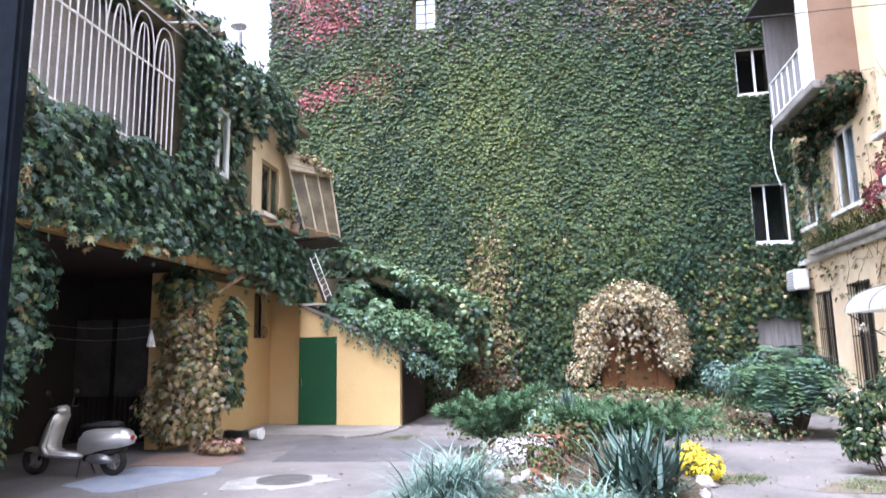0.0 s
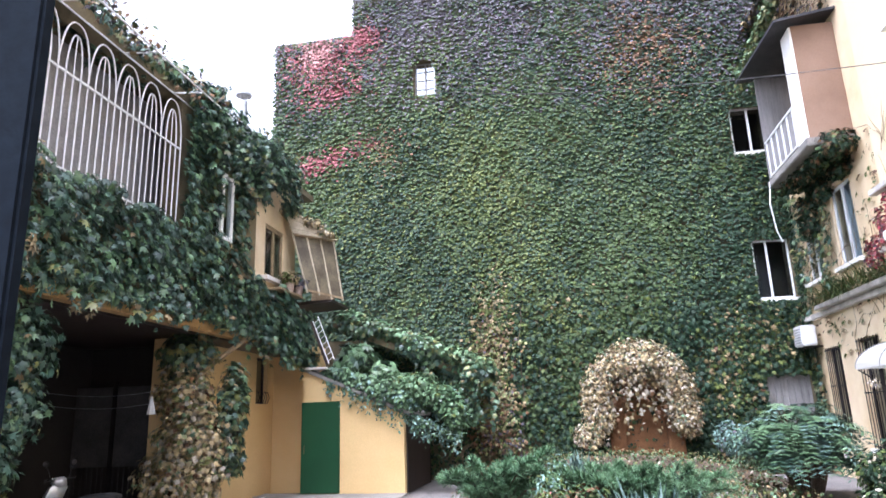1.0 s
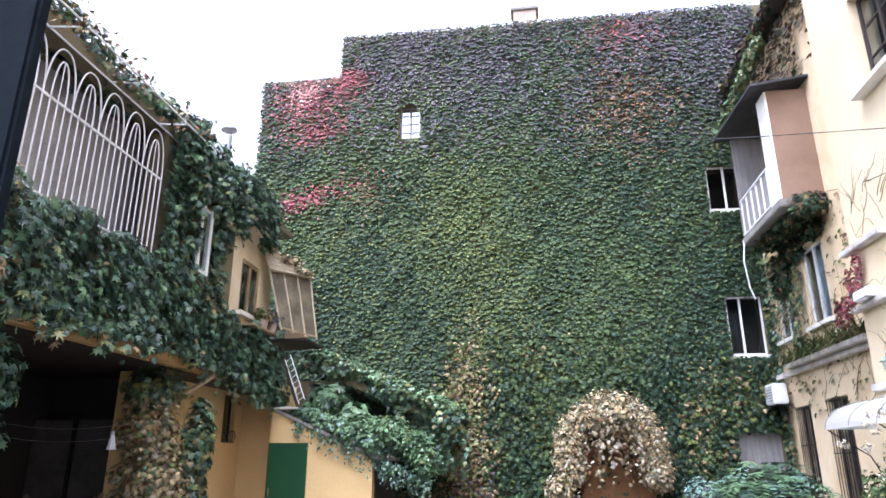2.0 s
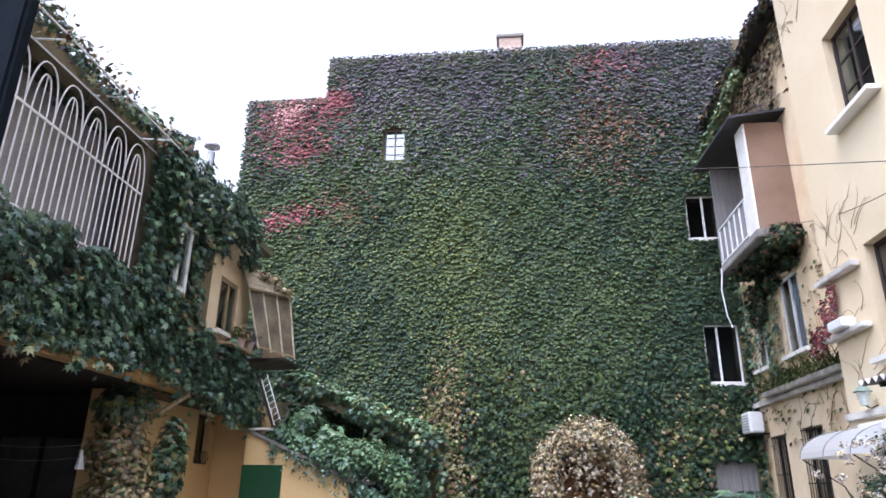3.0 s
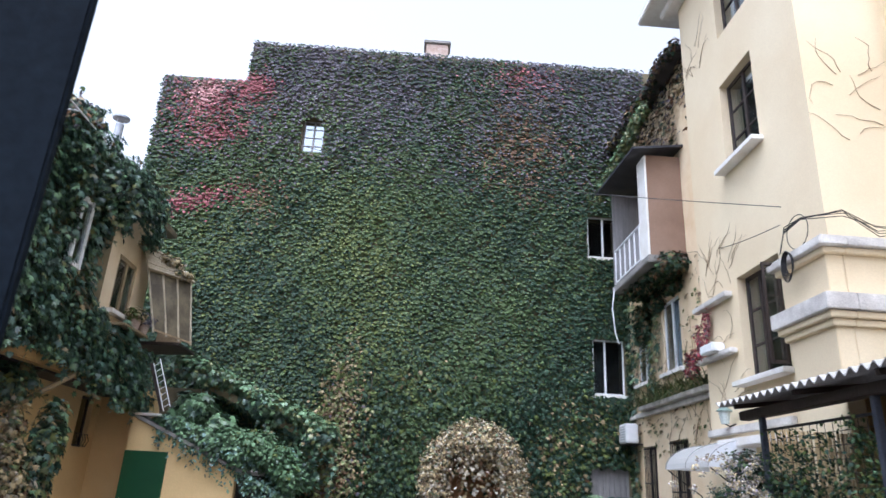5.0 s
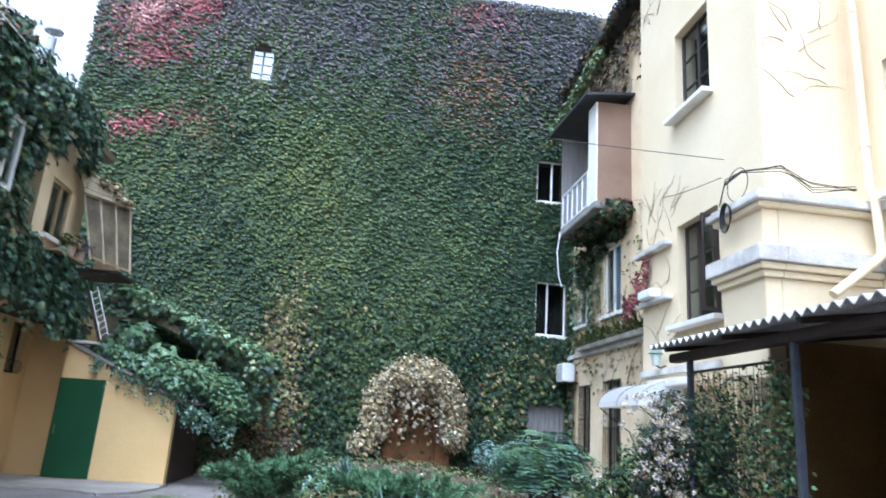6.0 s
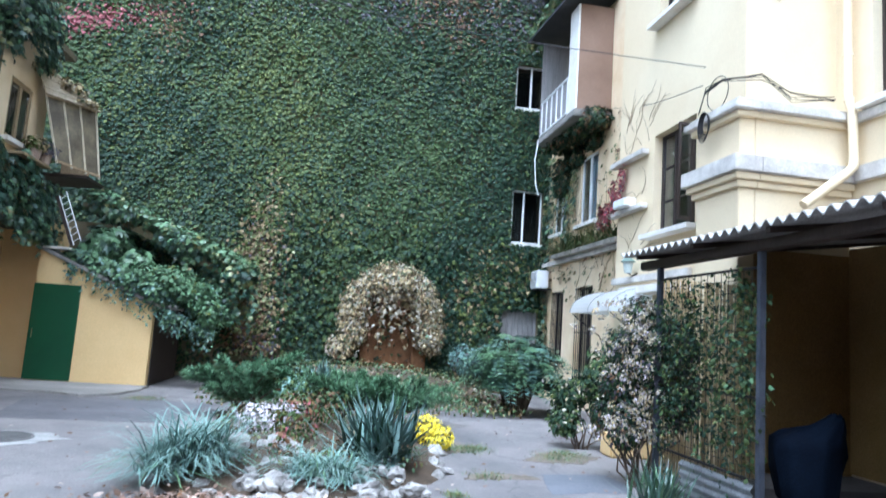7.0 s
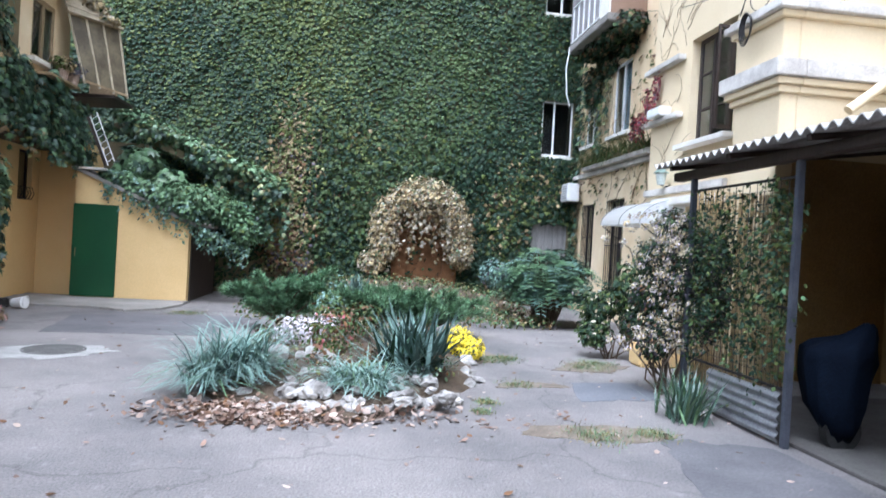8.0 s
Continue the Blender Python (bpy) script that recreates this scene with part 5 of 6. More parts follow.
under(part("arm", tubed([(5.7, 12.1, 2.99), (5.78, 12.1, 2.95), (BLK_X - 0.005, 12.1, 3.0)], 0.012, 5), BLACK_METAL), la)

# lower porch moulding behind the carport
tagged(part("trim", boxed(5.55, BLK_X - 0.003, 10.1, 12.2, 2.55, 2.70, bevel=0.02), WHITE_TRIM), "white porch moulding on the house block", "trim", kind="structure")

# rain pipe
dp = thing("rain_pipe", "pale yellow rain pipe with an elbow over the carport roof", "rain pipe", (7.3, 8.4, 3.2))
PX = 7.28
under(part("pipe", tubed([(PX, 8.33, 12.95), (PX, 8.33, 5.45), (PX, 8.25, 5.2), (PX, 8.22, 4.45)], 0.065, 12), CREAM), dp)
under(part("pipe", tubed([(PX, 8.22, 4.5), (PX - 0.03, 8.2, 4.36), (PX - 0.12, 8.2, 4.27), (6.45, 8.2, 3.72)], 0.068, 12), CREAM), dp)
for z in (8.4, 6.1, 5.4, 11.0):
    under(part("collar", tubed([(PX, 8.33 if z > 5.45 else 8.31, z - 0.025), (PX, 8.33 if z > 5.45 else 8.31, z + 0.025)], 0.076, 12), CREAM), dp)

# cables
cb = thing("cable_coil", "coils of black cable hung on the corner pier", "cable", (5.5, 9.1, 5.2))
for i in range(6):
    rr, off = 0.13 + 0.012 * i, 0.01 * i
    under(part("loop", tubed([(PIER_X - 0.20 - off, 9.05 + 0.75 * rr * math.cos(a), 5.02 + rr * 1.25 * math.sin(a) - off) for a in np.linspace(0, math.tau, 17)], 0.008, 5), BLACK_METAL), cb)
under(part("loop", tubed([(PIER_X - 0.05, 9.0 + 0.28 * math.cos(a), 5.52 + 0.26 * math.sin(a)) for a in np.linspace(0, math.tau, 21)], 0.007, 5), BLACK_METAL), cb)
cbn = thing("cable_bundle", "tangled bundle of cables along the house corner", "cable", (6.0, 8.9, 5.5))
for k in range(5):
    pts = [(BLK_X - 0.02, 10.0, 5.55), (PIER_X - 0.03, 9.4, 5.62 + 0.03 * k), (PIER_X - 0.04, 8.9, 5.68), (PIER_X + 0.3, 8.44, 5.62), (6.4, 8.42, 5.45 - 0.04 * k), (7.1, 8.40, 5.40)]
    under(part("strand", tubed([(x, y - 0.01 * k, z + rng.normal(0, 0.02)) for x, y, z in pts], 0.008, 4), BLACK_METAL), cbn)
for lab, a, c, sag in (("thin black cable crossing the yard to the house", (-6.4, 18.4, 11.96), (5.85, 9.75, 6.27), 0.55), ("thin black cable from the balcony along the house", (6.15, 14.3, 7.1), (5.6, 9.43, 5.8), 0.12)):
    a, c = Vector(a), Vector(c)
    tagged(part("cable", tubed([a.lerp(c, f) - Vector((0, 0, sag * math.sin(math.pi * f))) for f in np.linspace(0, 1, 13)], 0.007, 4), BLACK_METAL), lab, "cable")
# vent pipe on the gallery roof
an = thing("vent_pipe", "galvanised vent pipe with a flat cap on the gallery roof", "vent pipe", (-7.6, 14.8, 7.4))
under(part("pipe", tubed([(-7.6, 14.8, 7.4), (-7.6, 14.8, 9.62)], 0.10, 12), GREY_METAL), an)
under(part("collar", tubed([(-7.6, 14.8, 8.5), (-7.6, 14.8, 8.56)], 0.112, 12), GREY_METAL), an)
for k in range(3):
    x, y = -7.6 + 0.09 * math.cos(k * 2.1), 14.8 + 0.09 * math.sin(k * 2.1)
    under(part("strut", tubed([(x, y, 9.6), (x, y, 9.78)], 0.008, 4), GREY_METAL), an)
under(part("cap", tubed([(-7.6, 14.8, 9.77), (-7.6, 14.8, 9.82)], 0.2, 14), GREY_METAL), an)

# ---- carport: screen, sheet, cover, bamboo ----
# Concrete darkened to put the roof's shade into the floor colour.
tagged(part("carport_floor", boxed(3.9, WING_X - 0.003, -2.5, 7.4, 0, 0.03, bevel=0.008), mat("shaded_carport_concrete", (0.06, 0.056, 0.053), (0.105, 0.098, 0.092), 1.2, 0.9, bump=0.3)), "worn concrete floor of the carport", "floor", kind="structure")
sc = thing("wire_screen", "tall steel mesh screen between two carport posts, grown with vines", "screen", (3.8, 6.3, 0))
for z in (0.5, 1.22, 2.38):
    under(part("rail", boxed(3.79, 3.81, 5.4, 7.16, z - 0.012, z + 0.012), BLACK_METAL), sc)
bm = bmesh.new()
for y in np.arange(5.5, 7.15, 0.12):
    tube(bm, [(3.8, y, 0.45), (3.8, y, 2.38)], 0.0035, 3)
for z in np.arange(0.6, 2.35, 0.12):
    tube(bm, [(3.8, 5.4, z), (3.8, 7.16, z)], 0.0035, 3)
under(part("mesh", bm, BLACK_METAL), sc)
bm = bmesh.new()
rows = []
for z in np.linspace(0.03, 0.47, 43):
    w = 0.016 * math.cos((z - 0.03) * math.tau / 0.088)
    rows.append([bm.verts.new((3.755 + w, y, z)) for y in (5.41, 6.6)] + [bm.verts.new((3.757 + w, y, z)) for y in (5.41, 6.6)])
for u, v in zip(rows, rows[1:]):
    bm.faces.new((u[0], u[1], v[1], v[0]))
    bm.faces.new((u[2], v[2], v[3], u[3]))
tagged(part("corrugated_sheet", bm, GREY_METAL), "weathered corrugated steel sheet at the screen's foot", "metal sheet")
bs = thing("bamboo_screen", "upright bamboo cane screen beyond the carport's end", "screen", (4.9, 8.1, 0))
for i in range(40):
    x = 4.3 + i * 0.035
    under(part("cane", tubed([(x, 8.1 + rng.normal(0, 0.006), 0.0), (x + rng.normal(0, 0.006), 8.1, 2.5)], 0.014, 5), BAMBOO), bs)
for z in (0.8, 1.6, 2.25):
    under(part("lath", boxed(4.28, 5.7, 8.118, 8.13, z, z + 0.03), BAMBOO), bs)

# motorcycle under a navy cover
bm = bmesh.new()
rings = []
for i, (z, u0, u1, d) in enumerate(((0.10, 0.26, 0.50, 0.12), (0.22, 0.20, 0.56, 0.20), (0.42, 0.06, 0.60, 0.28), (0.70, 0.0, 0.63, 0.32), (0.88, -0.02, 0.66, 0.32), (0.98, 0.0, 0.67, 0.28), (1.04, 0.10, 0.68, 0.22), (1.11, 0.34, 0.68, 0.16), (1.20, 0.50, 0.67, 0.10), (1.25, 0.55, 0.64, 0.05))):
    ring = []
    for k in range(24):
        a = math.tau * k / 24
        fold = 1 + 0.12 * math.sin(k * 2.6 + i * 0.35) * min(1, (1.3 - z) * 2) + 0.04 * math.sin(k * 5 + i * 1.9)
        u = (u0 + u1) / 2 + (u1 - u0) / 2 * abs(math.cos(a)) ** 0.7 * math.copysign(1, math.cos(a)) * fold
        v = d * math.sin(a) * fold + (0.25 if z < 0.9 else 0.2)
        ring.append(bm.verts.new((3.92 + 0.79 * 0.84 * u + 0.61 * v, 5.38 - 0.61 * 0.84 * u + 0.79 * v, 0.9 * z + 0.02 * math.sin(k * 1.7 + i))))
    rings.append(ring)
for u, v in zip(rings, rings[1:]):
    for k in range(24):
        bm.faces.new((u[k], u[(k + 1) % 24], v[(k + 1) % 24], v[k]))
bm.faces.new(rings[0][::-1]), bm.faces.new(rings[-1])
bmesh.ops.recalc_face_normals(bm, faces=bm.faces)
mc = thing("covered_motorcycle", "parked motorcycle hidden under a dark navy cover", "motorcycle", (4.5, 5.7, 0))
cv = under(part("cover", bm, NAVY_CLOTH), mc)
cv.data.polygons.foreach_set("use_smooth", [True] * len(cv.data.polygons))
for x, y in ((4.30, 5.33), (4.56, 5.66)):
    bm = bmesh.new()
    bmesh.ops.create_cone(bm, cap_ends=True, segments=20, radius1=0.17, radius2=0.17, depth=0.10, matrix=Matrix.Translation((x, y, 0.17)) @ Matrix.Rotation(math.pi / 2, 4, "X"))
    under(part("wheel", bm, RUBBER), mc)
strands("ivy", "thin green vine climbing the wire screen", [(3.77, y, z) for y, z in zip(rng.uniform(5.5, 7.1, 170), rng.uniform(0.8, 2.4, 170))], 0.7, 0.035, 0.05, [L_GREEN, L_YELLOW, L_DARK], [3, 1.4, 5], "oval", (-0.03, 0, 0))
strands("ivy", "thin green vine climbing the carport's post", [(3.85, 5.62 + rng.normal(0, 0.1), z) for z in rng.uniform(1.0, 2.45, 36)], 0.8, 0.035, 0.055, [L_GREEN, L_YELLOW, L_LIGHT], [3, 2, 2], "oval", (-0.02, 0, 0))

# ---- shrubs along the right side ----


def shrub(name, label, blobs, n, size, materials, weights, shape="oval", ns=9, up=0.5):
    x = sum(q[0] for q in blobs) / len(blobs)
    y = sum(q[1] for q in blobs) / len(blobs)
    t = thing(name, label, "shrub", (x, y, 0))
    bm = bmesh.new()
    for q in blobs:
        stems(bm, max(2, ns // len(blobs)), (x + (q[0] - x) * 0.3, y + (q[1] - y) * 0.3, 0), q[:3], 0.014, min(q[3], q[4]) * 0.5)
    under(part("stem", bm, BARK), t)
    blob("foliage", "", blobs, n, size, materials, weights, shape, thing_parent=t, up=up)
    return t


shrub("flowering_shrub", "tall climbing shrub with fading white flower heads by the carport post", [(3.72, 7.45, 1.98, 0.24, 0.22, 0.22), (3.55, 7.5, 1.6, 0.27, 0.25, 0.26), (3.8, 7.4, 1.35, 0.3, 0.28, 0.3), (3.5, 7.55, 1.15, 0.24, 0.25, 0.24), (3.62, 7.5, 0.85, 0.27, 0.25, 0.22), (4.05, 7.2, 1.1, 0.26, 0.28, 0.4), (3.95, 7.0, 1.65, 0.16, 0.32, 0.3), (3.38, 7.65, 0.78, 0.16, 0.18, 0.15), (3.55, 7.45, 0.6, 0.22, 0.2, 0.2)], 10500, 0.048,
      [L_DARK, L_GREEN, L_PURPLE, L_RUST], [6, 2.2, 2.2, 1.0], ns=16)
blob("blossom", "fading white flower heads on the climbing shrub", [(3.6 + 0.26 * rng.normal(), 7.26 + 0.14 * rng.normal(), rng.uniform(0.55, 2.1), 0.045, 0.045, 0.035) for _ in range(260)], 5200, 0.032, [L_CREAM, L_WHITE, D_TAN], [5, 2, 3], "oval", category="flowers")
shrub("rose_bush", "dark green rose bush with pale faded blooms", [(3.78, 9.95, 0.78, 0.26, 0.28, 0.26), (4.1, 9.85, 1.0, 0.25, 0.26, 0.24), (3.72, 9.9, 0.42, 0.24, 0.26, 0.26), (4.3, 9.75, 0.62, 0.22, 0.28, 0.34)], 3000, 0.075, [L_DARK, L_GREEN, L_CREAM, L_YELLOW], [6, 4, 0.8, 1])
shrub("rose_bush", "taller loose green bush beside the awning", [(4.6, 10.6, 1.2, 0.28, 0.3, 0.36), (4.85, 10.9, 0.8, 0.3, 0.4, 0.5)], 1300, 0.085, [L_GREEN, L_YELLOW, L_DARK], [5, 2, 3])


def fronds(name, label, at, n, reach, height, mats, weights):
    """A bush of long compound leaves: leaflets in pairs along arching ribs."""
    t = thing(name, label, "shrub", (at[0], at[1], 0))
    bm = bmesh.new()
    P, N, D, S = [], [], [], []
    for _ in range(n):
        az, f = rng.uniform(0, math.tau), rng.uniform(0.1, 1) ** 0.6
        base = Vector((at[0] + 0.75 * reach[0] * f * math.cos(az), at[1] + 0.75 * reach[1] * f * math.sin(az), height * rng.uniform(0.45, 1.0) * (1.05 - 0.35 * f)))
        if rng.random() < 0.35:
            tube(bm, [(at[0] + (base.x - at[0]) * 0.35, at[1] + (base.y - at[1]) * 0.35, 0), base * 0.6 + Vector((at[0] * 0.4, at[1] * 0.4, 0.12)), base], [0.02, 0.014, 0.008], 5)
        a2 = az + rng.normal(0, 0.5)
        d = Vector((math.cos(a2), math.sin(a2), 0))
        sd = Vector((-d.y, d.x, 0))
        l = rng.uniform(0.4, 0.65)
        for i in range(11):
            g = i / 10
            c = base + d * (l * g) + Vector((0, 0, 0.12 * math.sin(2.2 * g) - 0.34 * g * g))
            for sg in (-1, 1):
                P.append(c)
                D.append(sd * sg + d * 0.45 + Vector((0, 0, -0.35)))
                N.append(Vector((0, 0, 1)) + d * 0.3 + Vector(rng.normal(0, 0.15, 3)))
                S.append(0.18 * (1 - 0.4 * abs(g - 0.4)) * rng.uniform(0.85, 1.15))
    under(part("stem", bm, BARK), t)
    P, N, D = (np.array([tuple(v) for v in q]) for q in (P, N, D))
    P[:, 2] = np.maximum(P[:, 2], 0.03)
    m = choose(n, weights).repeat(22)
    tagged(under(leaves("foliage", P, N, D, np.array(S), mats, m, "slim"), t), kind="stuff")
    return t


SHAPES["slim"] = ([(0, 0, 0), (-.14, .35, -.03), (-.1, .7, -.06), (0, 1, -.12), (.1, .7, -.06), (.14, .35, -.03)], [(0, 2, 1), (0, 3, 2), (0, 4, 3), (0, 5, 4)])
fronds("sumac_bush", "spreading sumac bush with long drooping compound leaves", (4.12, 14.0), 400, (0.92, 0.85), 1.75, [L_BLUE, L_LIGHT, V_DARK, V_GREEN], [1.6, 2, 4, 5])
shrub("grey_shrub", "low grey-blue shrub beside the plank door", [(3.5, 16.6, 1.0, 0.4, 0.4, 0.35), (3.85, 16.5, 0.9, 0.35, 0.35, 0.35)], 900, 0.09, [L_BLUE, L_PURPLE, L_YUCCA], [4, 1, 2])

# pale dry creeper arching over a brown niche in the ivy wall
bm = bmesh.new()
for q in ((1.2, 18.45, 0.3, 0.12), (2.6, 18.45, 0.3, 0.12)):
    box(bm, q[0] - 0.2, q[0] + 0.2, 18.3, 18.69, 0.2, 2.0, bevel=0.04)
box(bm, 1.4, 2.4, 18.45, 18.69, 0.2, 2.3, bevel=0.03)
tagged(part("niche", bm, mat("rusty_brown_plaster", (0.16, 0.075, 0.03), (0.25, 0.12, 0.05), 2, 0.9, bump=0.4)), "rusty brown plastered niche under the creeper", "niche", kind="structure")
arch = []
for a in np.linspace(-0.25, math.pi + 0.25, 13):
    arch.append((1.75 + 1.05 * math.cos(a), 18.0, 1.75 + 1.25 * math.sin(a), 0.42, 0.4, 0.42))
arch += [(1.8, 17.95, 2.75, 0.8, 0.45, 0.55), (0.45, 17.9, 1.05, 0.38, 0.35, 0.35), (2.9, 18.0, 1.4, 0.3, 0.3, 0.5)]
blob("pale_creeper", "cream-coloured dry creeper arching over a niche", arch, 17000, 0.072, [L_CREAM, D_TAN, L_RUST, V_GREEN, L_TAN], [3.2, 4, 1.4, 1.0, 2.4], category="climbing plant")
strands("pale_creeper", "dry creeper shoots hanging before the niche", [(x, 17.85, 2.5 - 0.4 * (x - 1.75) ** 2) for x in rng.uniform(0.9, 2.7, 40)], 1.3, 0.07, 0.12, [L_CREAM, L_TAN, L_RUST], [4, 3, 2], "ivy", (0, -0.1, 0))

# ---- flower beds ----


def mound(name, label, cx, cy, rx, ry, h, material, seed, tilt=0.0, n=40):
    bm = bmesh.new()
    centre = bm.verts.new((cx, cy, h))
    rings = []
    for j in range(1, 9):
        f = j / 8
        ring = []
        for i in range(n):
            a = i * math.tau / n
            w = 1 + 0.06 * math.sin(3 * a + seed) + 0.04 * math.sin(7 * a - seed)
            x, y = cx + rx * f * w * math.cos(a), cy + ry * f * w * math.sin(a)
            z = h * (1 - f ** 2.2) + 0.03 * noise.noise((x * 2.3, y * 2.3, seed)) * (1 - f) + tilt * (y - cy) / ry * (1 - f ** 3) - (0.02 if j == 8 else 0)
            ring.append(bm.verts.new((x, y, z)))
        rings.append(ring)
    for i in range(n):
        bm.faces.new((centre, rings[0][i], rings[0][(i + 1) % n]))
        for u, v in zip(rings, rings[1:]):
            bm.faces.new((u[i], v[i], v[(i + 1) % n], u[(i + 1) % n]))
    return tagged(part(name, bm, material), label, "flower bed", kind="structure")


bed = mound("flower_bed", "raised round flower bed of dark soil edged with stones", -0.1, 8.9, 1.75, 3.0, 0.28, SOIL, 1.0)
mound("upper_bed", "weedy sloping bed along the ivy wall", 1.0, 17.0, 3.6, 2.4, 0.62, SOIL, 2.0)


def rock(size, seed):
    bm = bmesh.new()
    bmesh.ops.create_icosphere(bm, subdivisions=1, radius=1)
    bmesh.ops.subdivide_edges(bm, edges=bm.edges[:], cuts=1)
    r = random.Random(seed)
    sx, sy, sz = size * r.uniform(0.8, 1.3), size * r.uniform(0.7, 1.1), size * r.uniform(0.5, 0.8)
    for v in bm.verts:
        k = 1 + 0.6 * noise.noise(v.co * 1.6 + Vector((seed, 0, 0))) + 0.18 * noise.noise(v.co * 3.1 + Vector((0, seed, 0)))
        v.co = Vector((v.co.x * sx, v.co.y * sy, v.co.z * sz)) * k
    return bm


rocks = []
for i in range(7):
    ob = part("stone", rock(0.10, i * 3.7 + 1), STONE)
    rocks.append(ob.data)
    bpy.data.objects.remove(ob)
R2 = random.Random(5)


def put_stone(x, y, z, s):
    ob = new("stone", R2.choice(rocks))
    ob.parent = bed
    ob.matrix_basis = Matrix.LocRotScale((x, y, z), Euler((R2.uniform(-0.4, 0.4), R2.uniform(-0.4, 0.4), R2.uniform(0, 6))), (s, s, s))


for i in range(64):
    a = math.tau * i / 64
    if 0.3 < a < 2.8 and R2.random() < 0.5:
        continue
    if R2.random() < (0.6 if 3.2 < a < 5.2 else 0.3):
        continue
    q = 0.97 + R2.uniform(-0.13, 0.05)
    put_stone(-0.1 + 1.75 * q * math.cos(a), 8.9 + 3.0 * q * math.sin(a), 0.03, R2.uniform(0.5, 1.5))
for i in range(30):
    f = i / 29
    put_stone(-0.75 + 1.9 * f + R2.uniform(-0.05, 0.05), 6.22 - 0.16 * math.sin(math.pi * f) + 0.5 * f * f + R2.uniform(-0.08, 0.08), 0.04, R2.uniform(0.35, 1.2))
for i in range(46):
    put_stone(R2.uniform(-0.9, 0.95), 6.2 + R2.uniform(0, 1.25), 0.10 + R2.uniform(0, 0.08), R2.uniform(0.5, 1.2))
for i in range(14):
    put_stone(-0.55 + R2.uniform(-0.3, 0.35), 7.75 + R2.uniform(-0.35, 0.35), 0.25, R2.uniform(0.8, 1.5))


def clump(name, label, category, at, n, length, width, mats, lean, droop, radius=0.08, weights=None):
    """Each blade is a part of its own; two dozen blade meshes are shared."""
    t = thing(name, label, category, at)
    kinds = []
    for m in choose(40, weights or [1] * len(mats)):
        ob = blades("blade", (0, 0, 0), 1, length, width, mats[m], lean, droop, 0.0)
        kinds.append(ob.data)
        bpy.data.objects.remove(ob)
    for i in range(n):
        ob = new("blade", kinds[i % 40])
        ob.parent = t
        ob.matrix_basis = pose(radius * rng.normal(), radius * rng.normal(), 0, 0, 0, rng.uniform(0, 360)) @ Matrix.Scale(rng.uniform(0.75, 1.12), 4)
    return t


clump("yucca", "large yucca with stiff blue-green sword leaves", "yucca", (0.70, 7.6, 0.18), 298, 0.80, 0.042, [L_YUCCA, L_BLUE, L_DARK], (0.30, 1.5), 0.12, 0.14, [6, 1.6, 1])
clump("yucca", "small yucca with stiff blue-green leaves among weeds", "yucca", (0.1, 15.3, 0.35), 110, 0.55, 0.05, [L_YUCCA, L_BLUE], (0.1, 1.5), 0.3)
for x, y, z, k, l in ((-1.2, 6.95, 0.2, 298, 0.95), (-1.0, 7.05, 0.22, 270, 0.9), (-1.4, 6.8, 0.12, 240, 0.85), (0.02, 6.75, 0.14, 290, 0.68), (0.25, 6.7, 0.13, 250, 0.6)):
    clump("grass_clump", "arching clump of grey-blue ornamental grass", "ornamental grass", (x, y, z), k, l, 0.013, [L_GRASS, L_BLUE, L_YUCCA, L_LIGHT], (0.35, 1.35), 1.9, 0.09, [5, 4, 2, 1])
ir = thing("iris_clump", "clump of green iris leaves by the screen", "iris", (3.35, 6.25, 0))
for i in range(130):
    under(blades("blade", (3.35 + rng.normal(0, 0.11), 6.25 + rng.normal(0, 0.10), 0), 1, 0.56, 0.024, (V_GREEN, V_DARK, V_DARK)[i % 3], (0.05, 0.85), 0.5, 0.02), ir)


def juniper(at, label, arms, twigs_each):
    """Arching branches, each with side twigs set with short needles that point to the tip."""
    t = thing("juniper", label, "juniper", (at[0], at[1], 0))
    P, N, D, S = [], [], [], []
    for dx, dy, dz in arms:
        a, b = Vector((at[0], at[1], 0.1)), Vector((at[0] + dx, at[1] + dy, dz))
        mid = a.lerp(b, 0.55) + Vector((0, 0, 0.10))
        under(part("branch", tubed([a, mid, b], [0.022, 0.014, 0.004], 5), BARK), t)
        along = (b - a).normalized()
        for i in range(twigs_each):
            f = rng.uniform(0.25, 1.0)
            c = a.lerp(mid, f / 0.55) if f < 0.55 else mid.lerp(b, (f - 0.55) / 0.45)
            d = (along + Vector(rng.normal(0, 0.32, 3)) + Vector((0, 0, 0.25))).normalized()
            l = rng.uniform(0.14, 0.30) * (1.15 - 0.5 * f)
            for k in range(15):
                g = k / 14
                P.append(c + d * l * g + Vector((0, 0, -0.06 * g * g)))
                D.append(d + Vector(rng.normal(0, 0.38, 3)))
                N.append(rng.normal(0, 1, 3) + np.array([0, 0, 0.7]))
                S.append(0.15 * (1.1 - 0.6 * g))
    P, N, D = (np.array([tuple(v) for v in q]) for q in (P, N, D))
    P[:, 2] = np.maximum(P[:, 2], 0.05)
    m = choose(len(arms) * twigs_each, [6, 2.5, 0.7]).repeat(15)
    tagged(under(leaves("needles", P, N, D, np.array(S), [L_JUNIPER, L_LIGHT, L_DARK], m, "fold2"), t), kind="stuff")


SHAPES["fold2"] = ([(0, 0, 0), (-.06, .5, -.03), (0, 1, -.05), (.06, .5, -.03)], [(0, 2, 1), (0, 3, 2)])
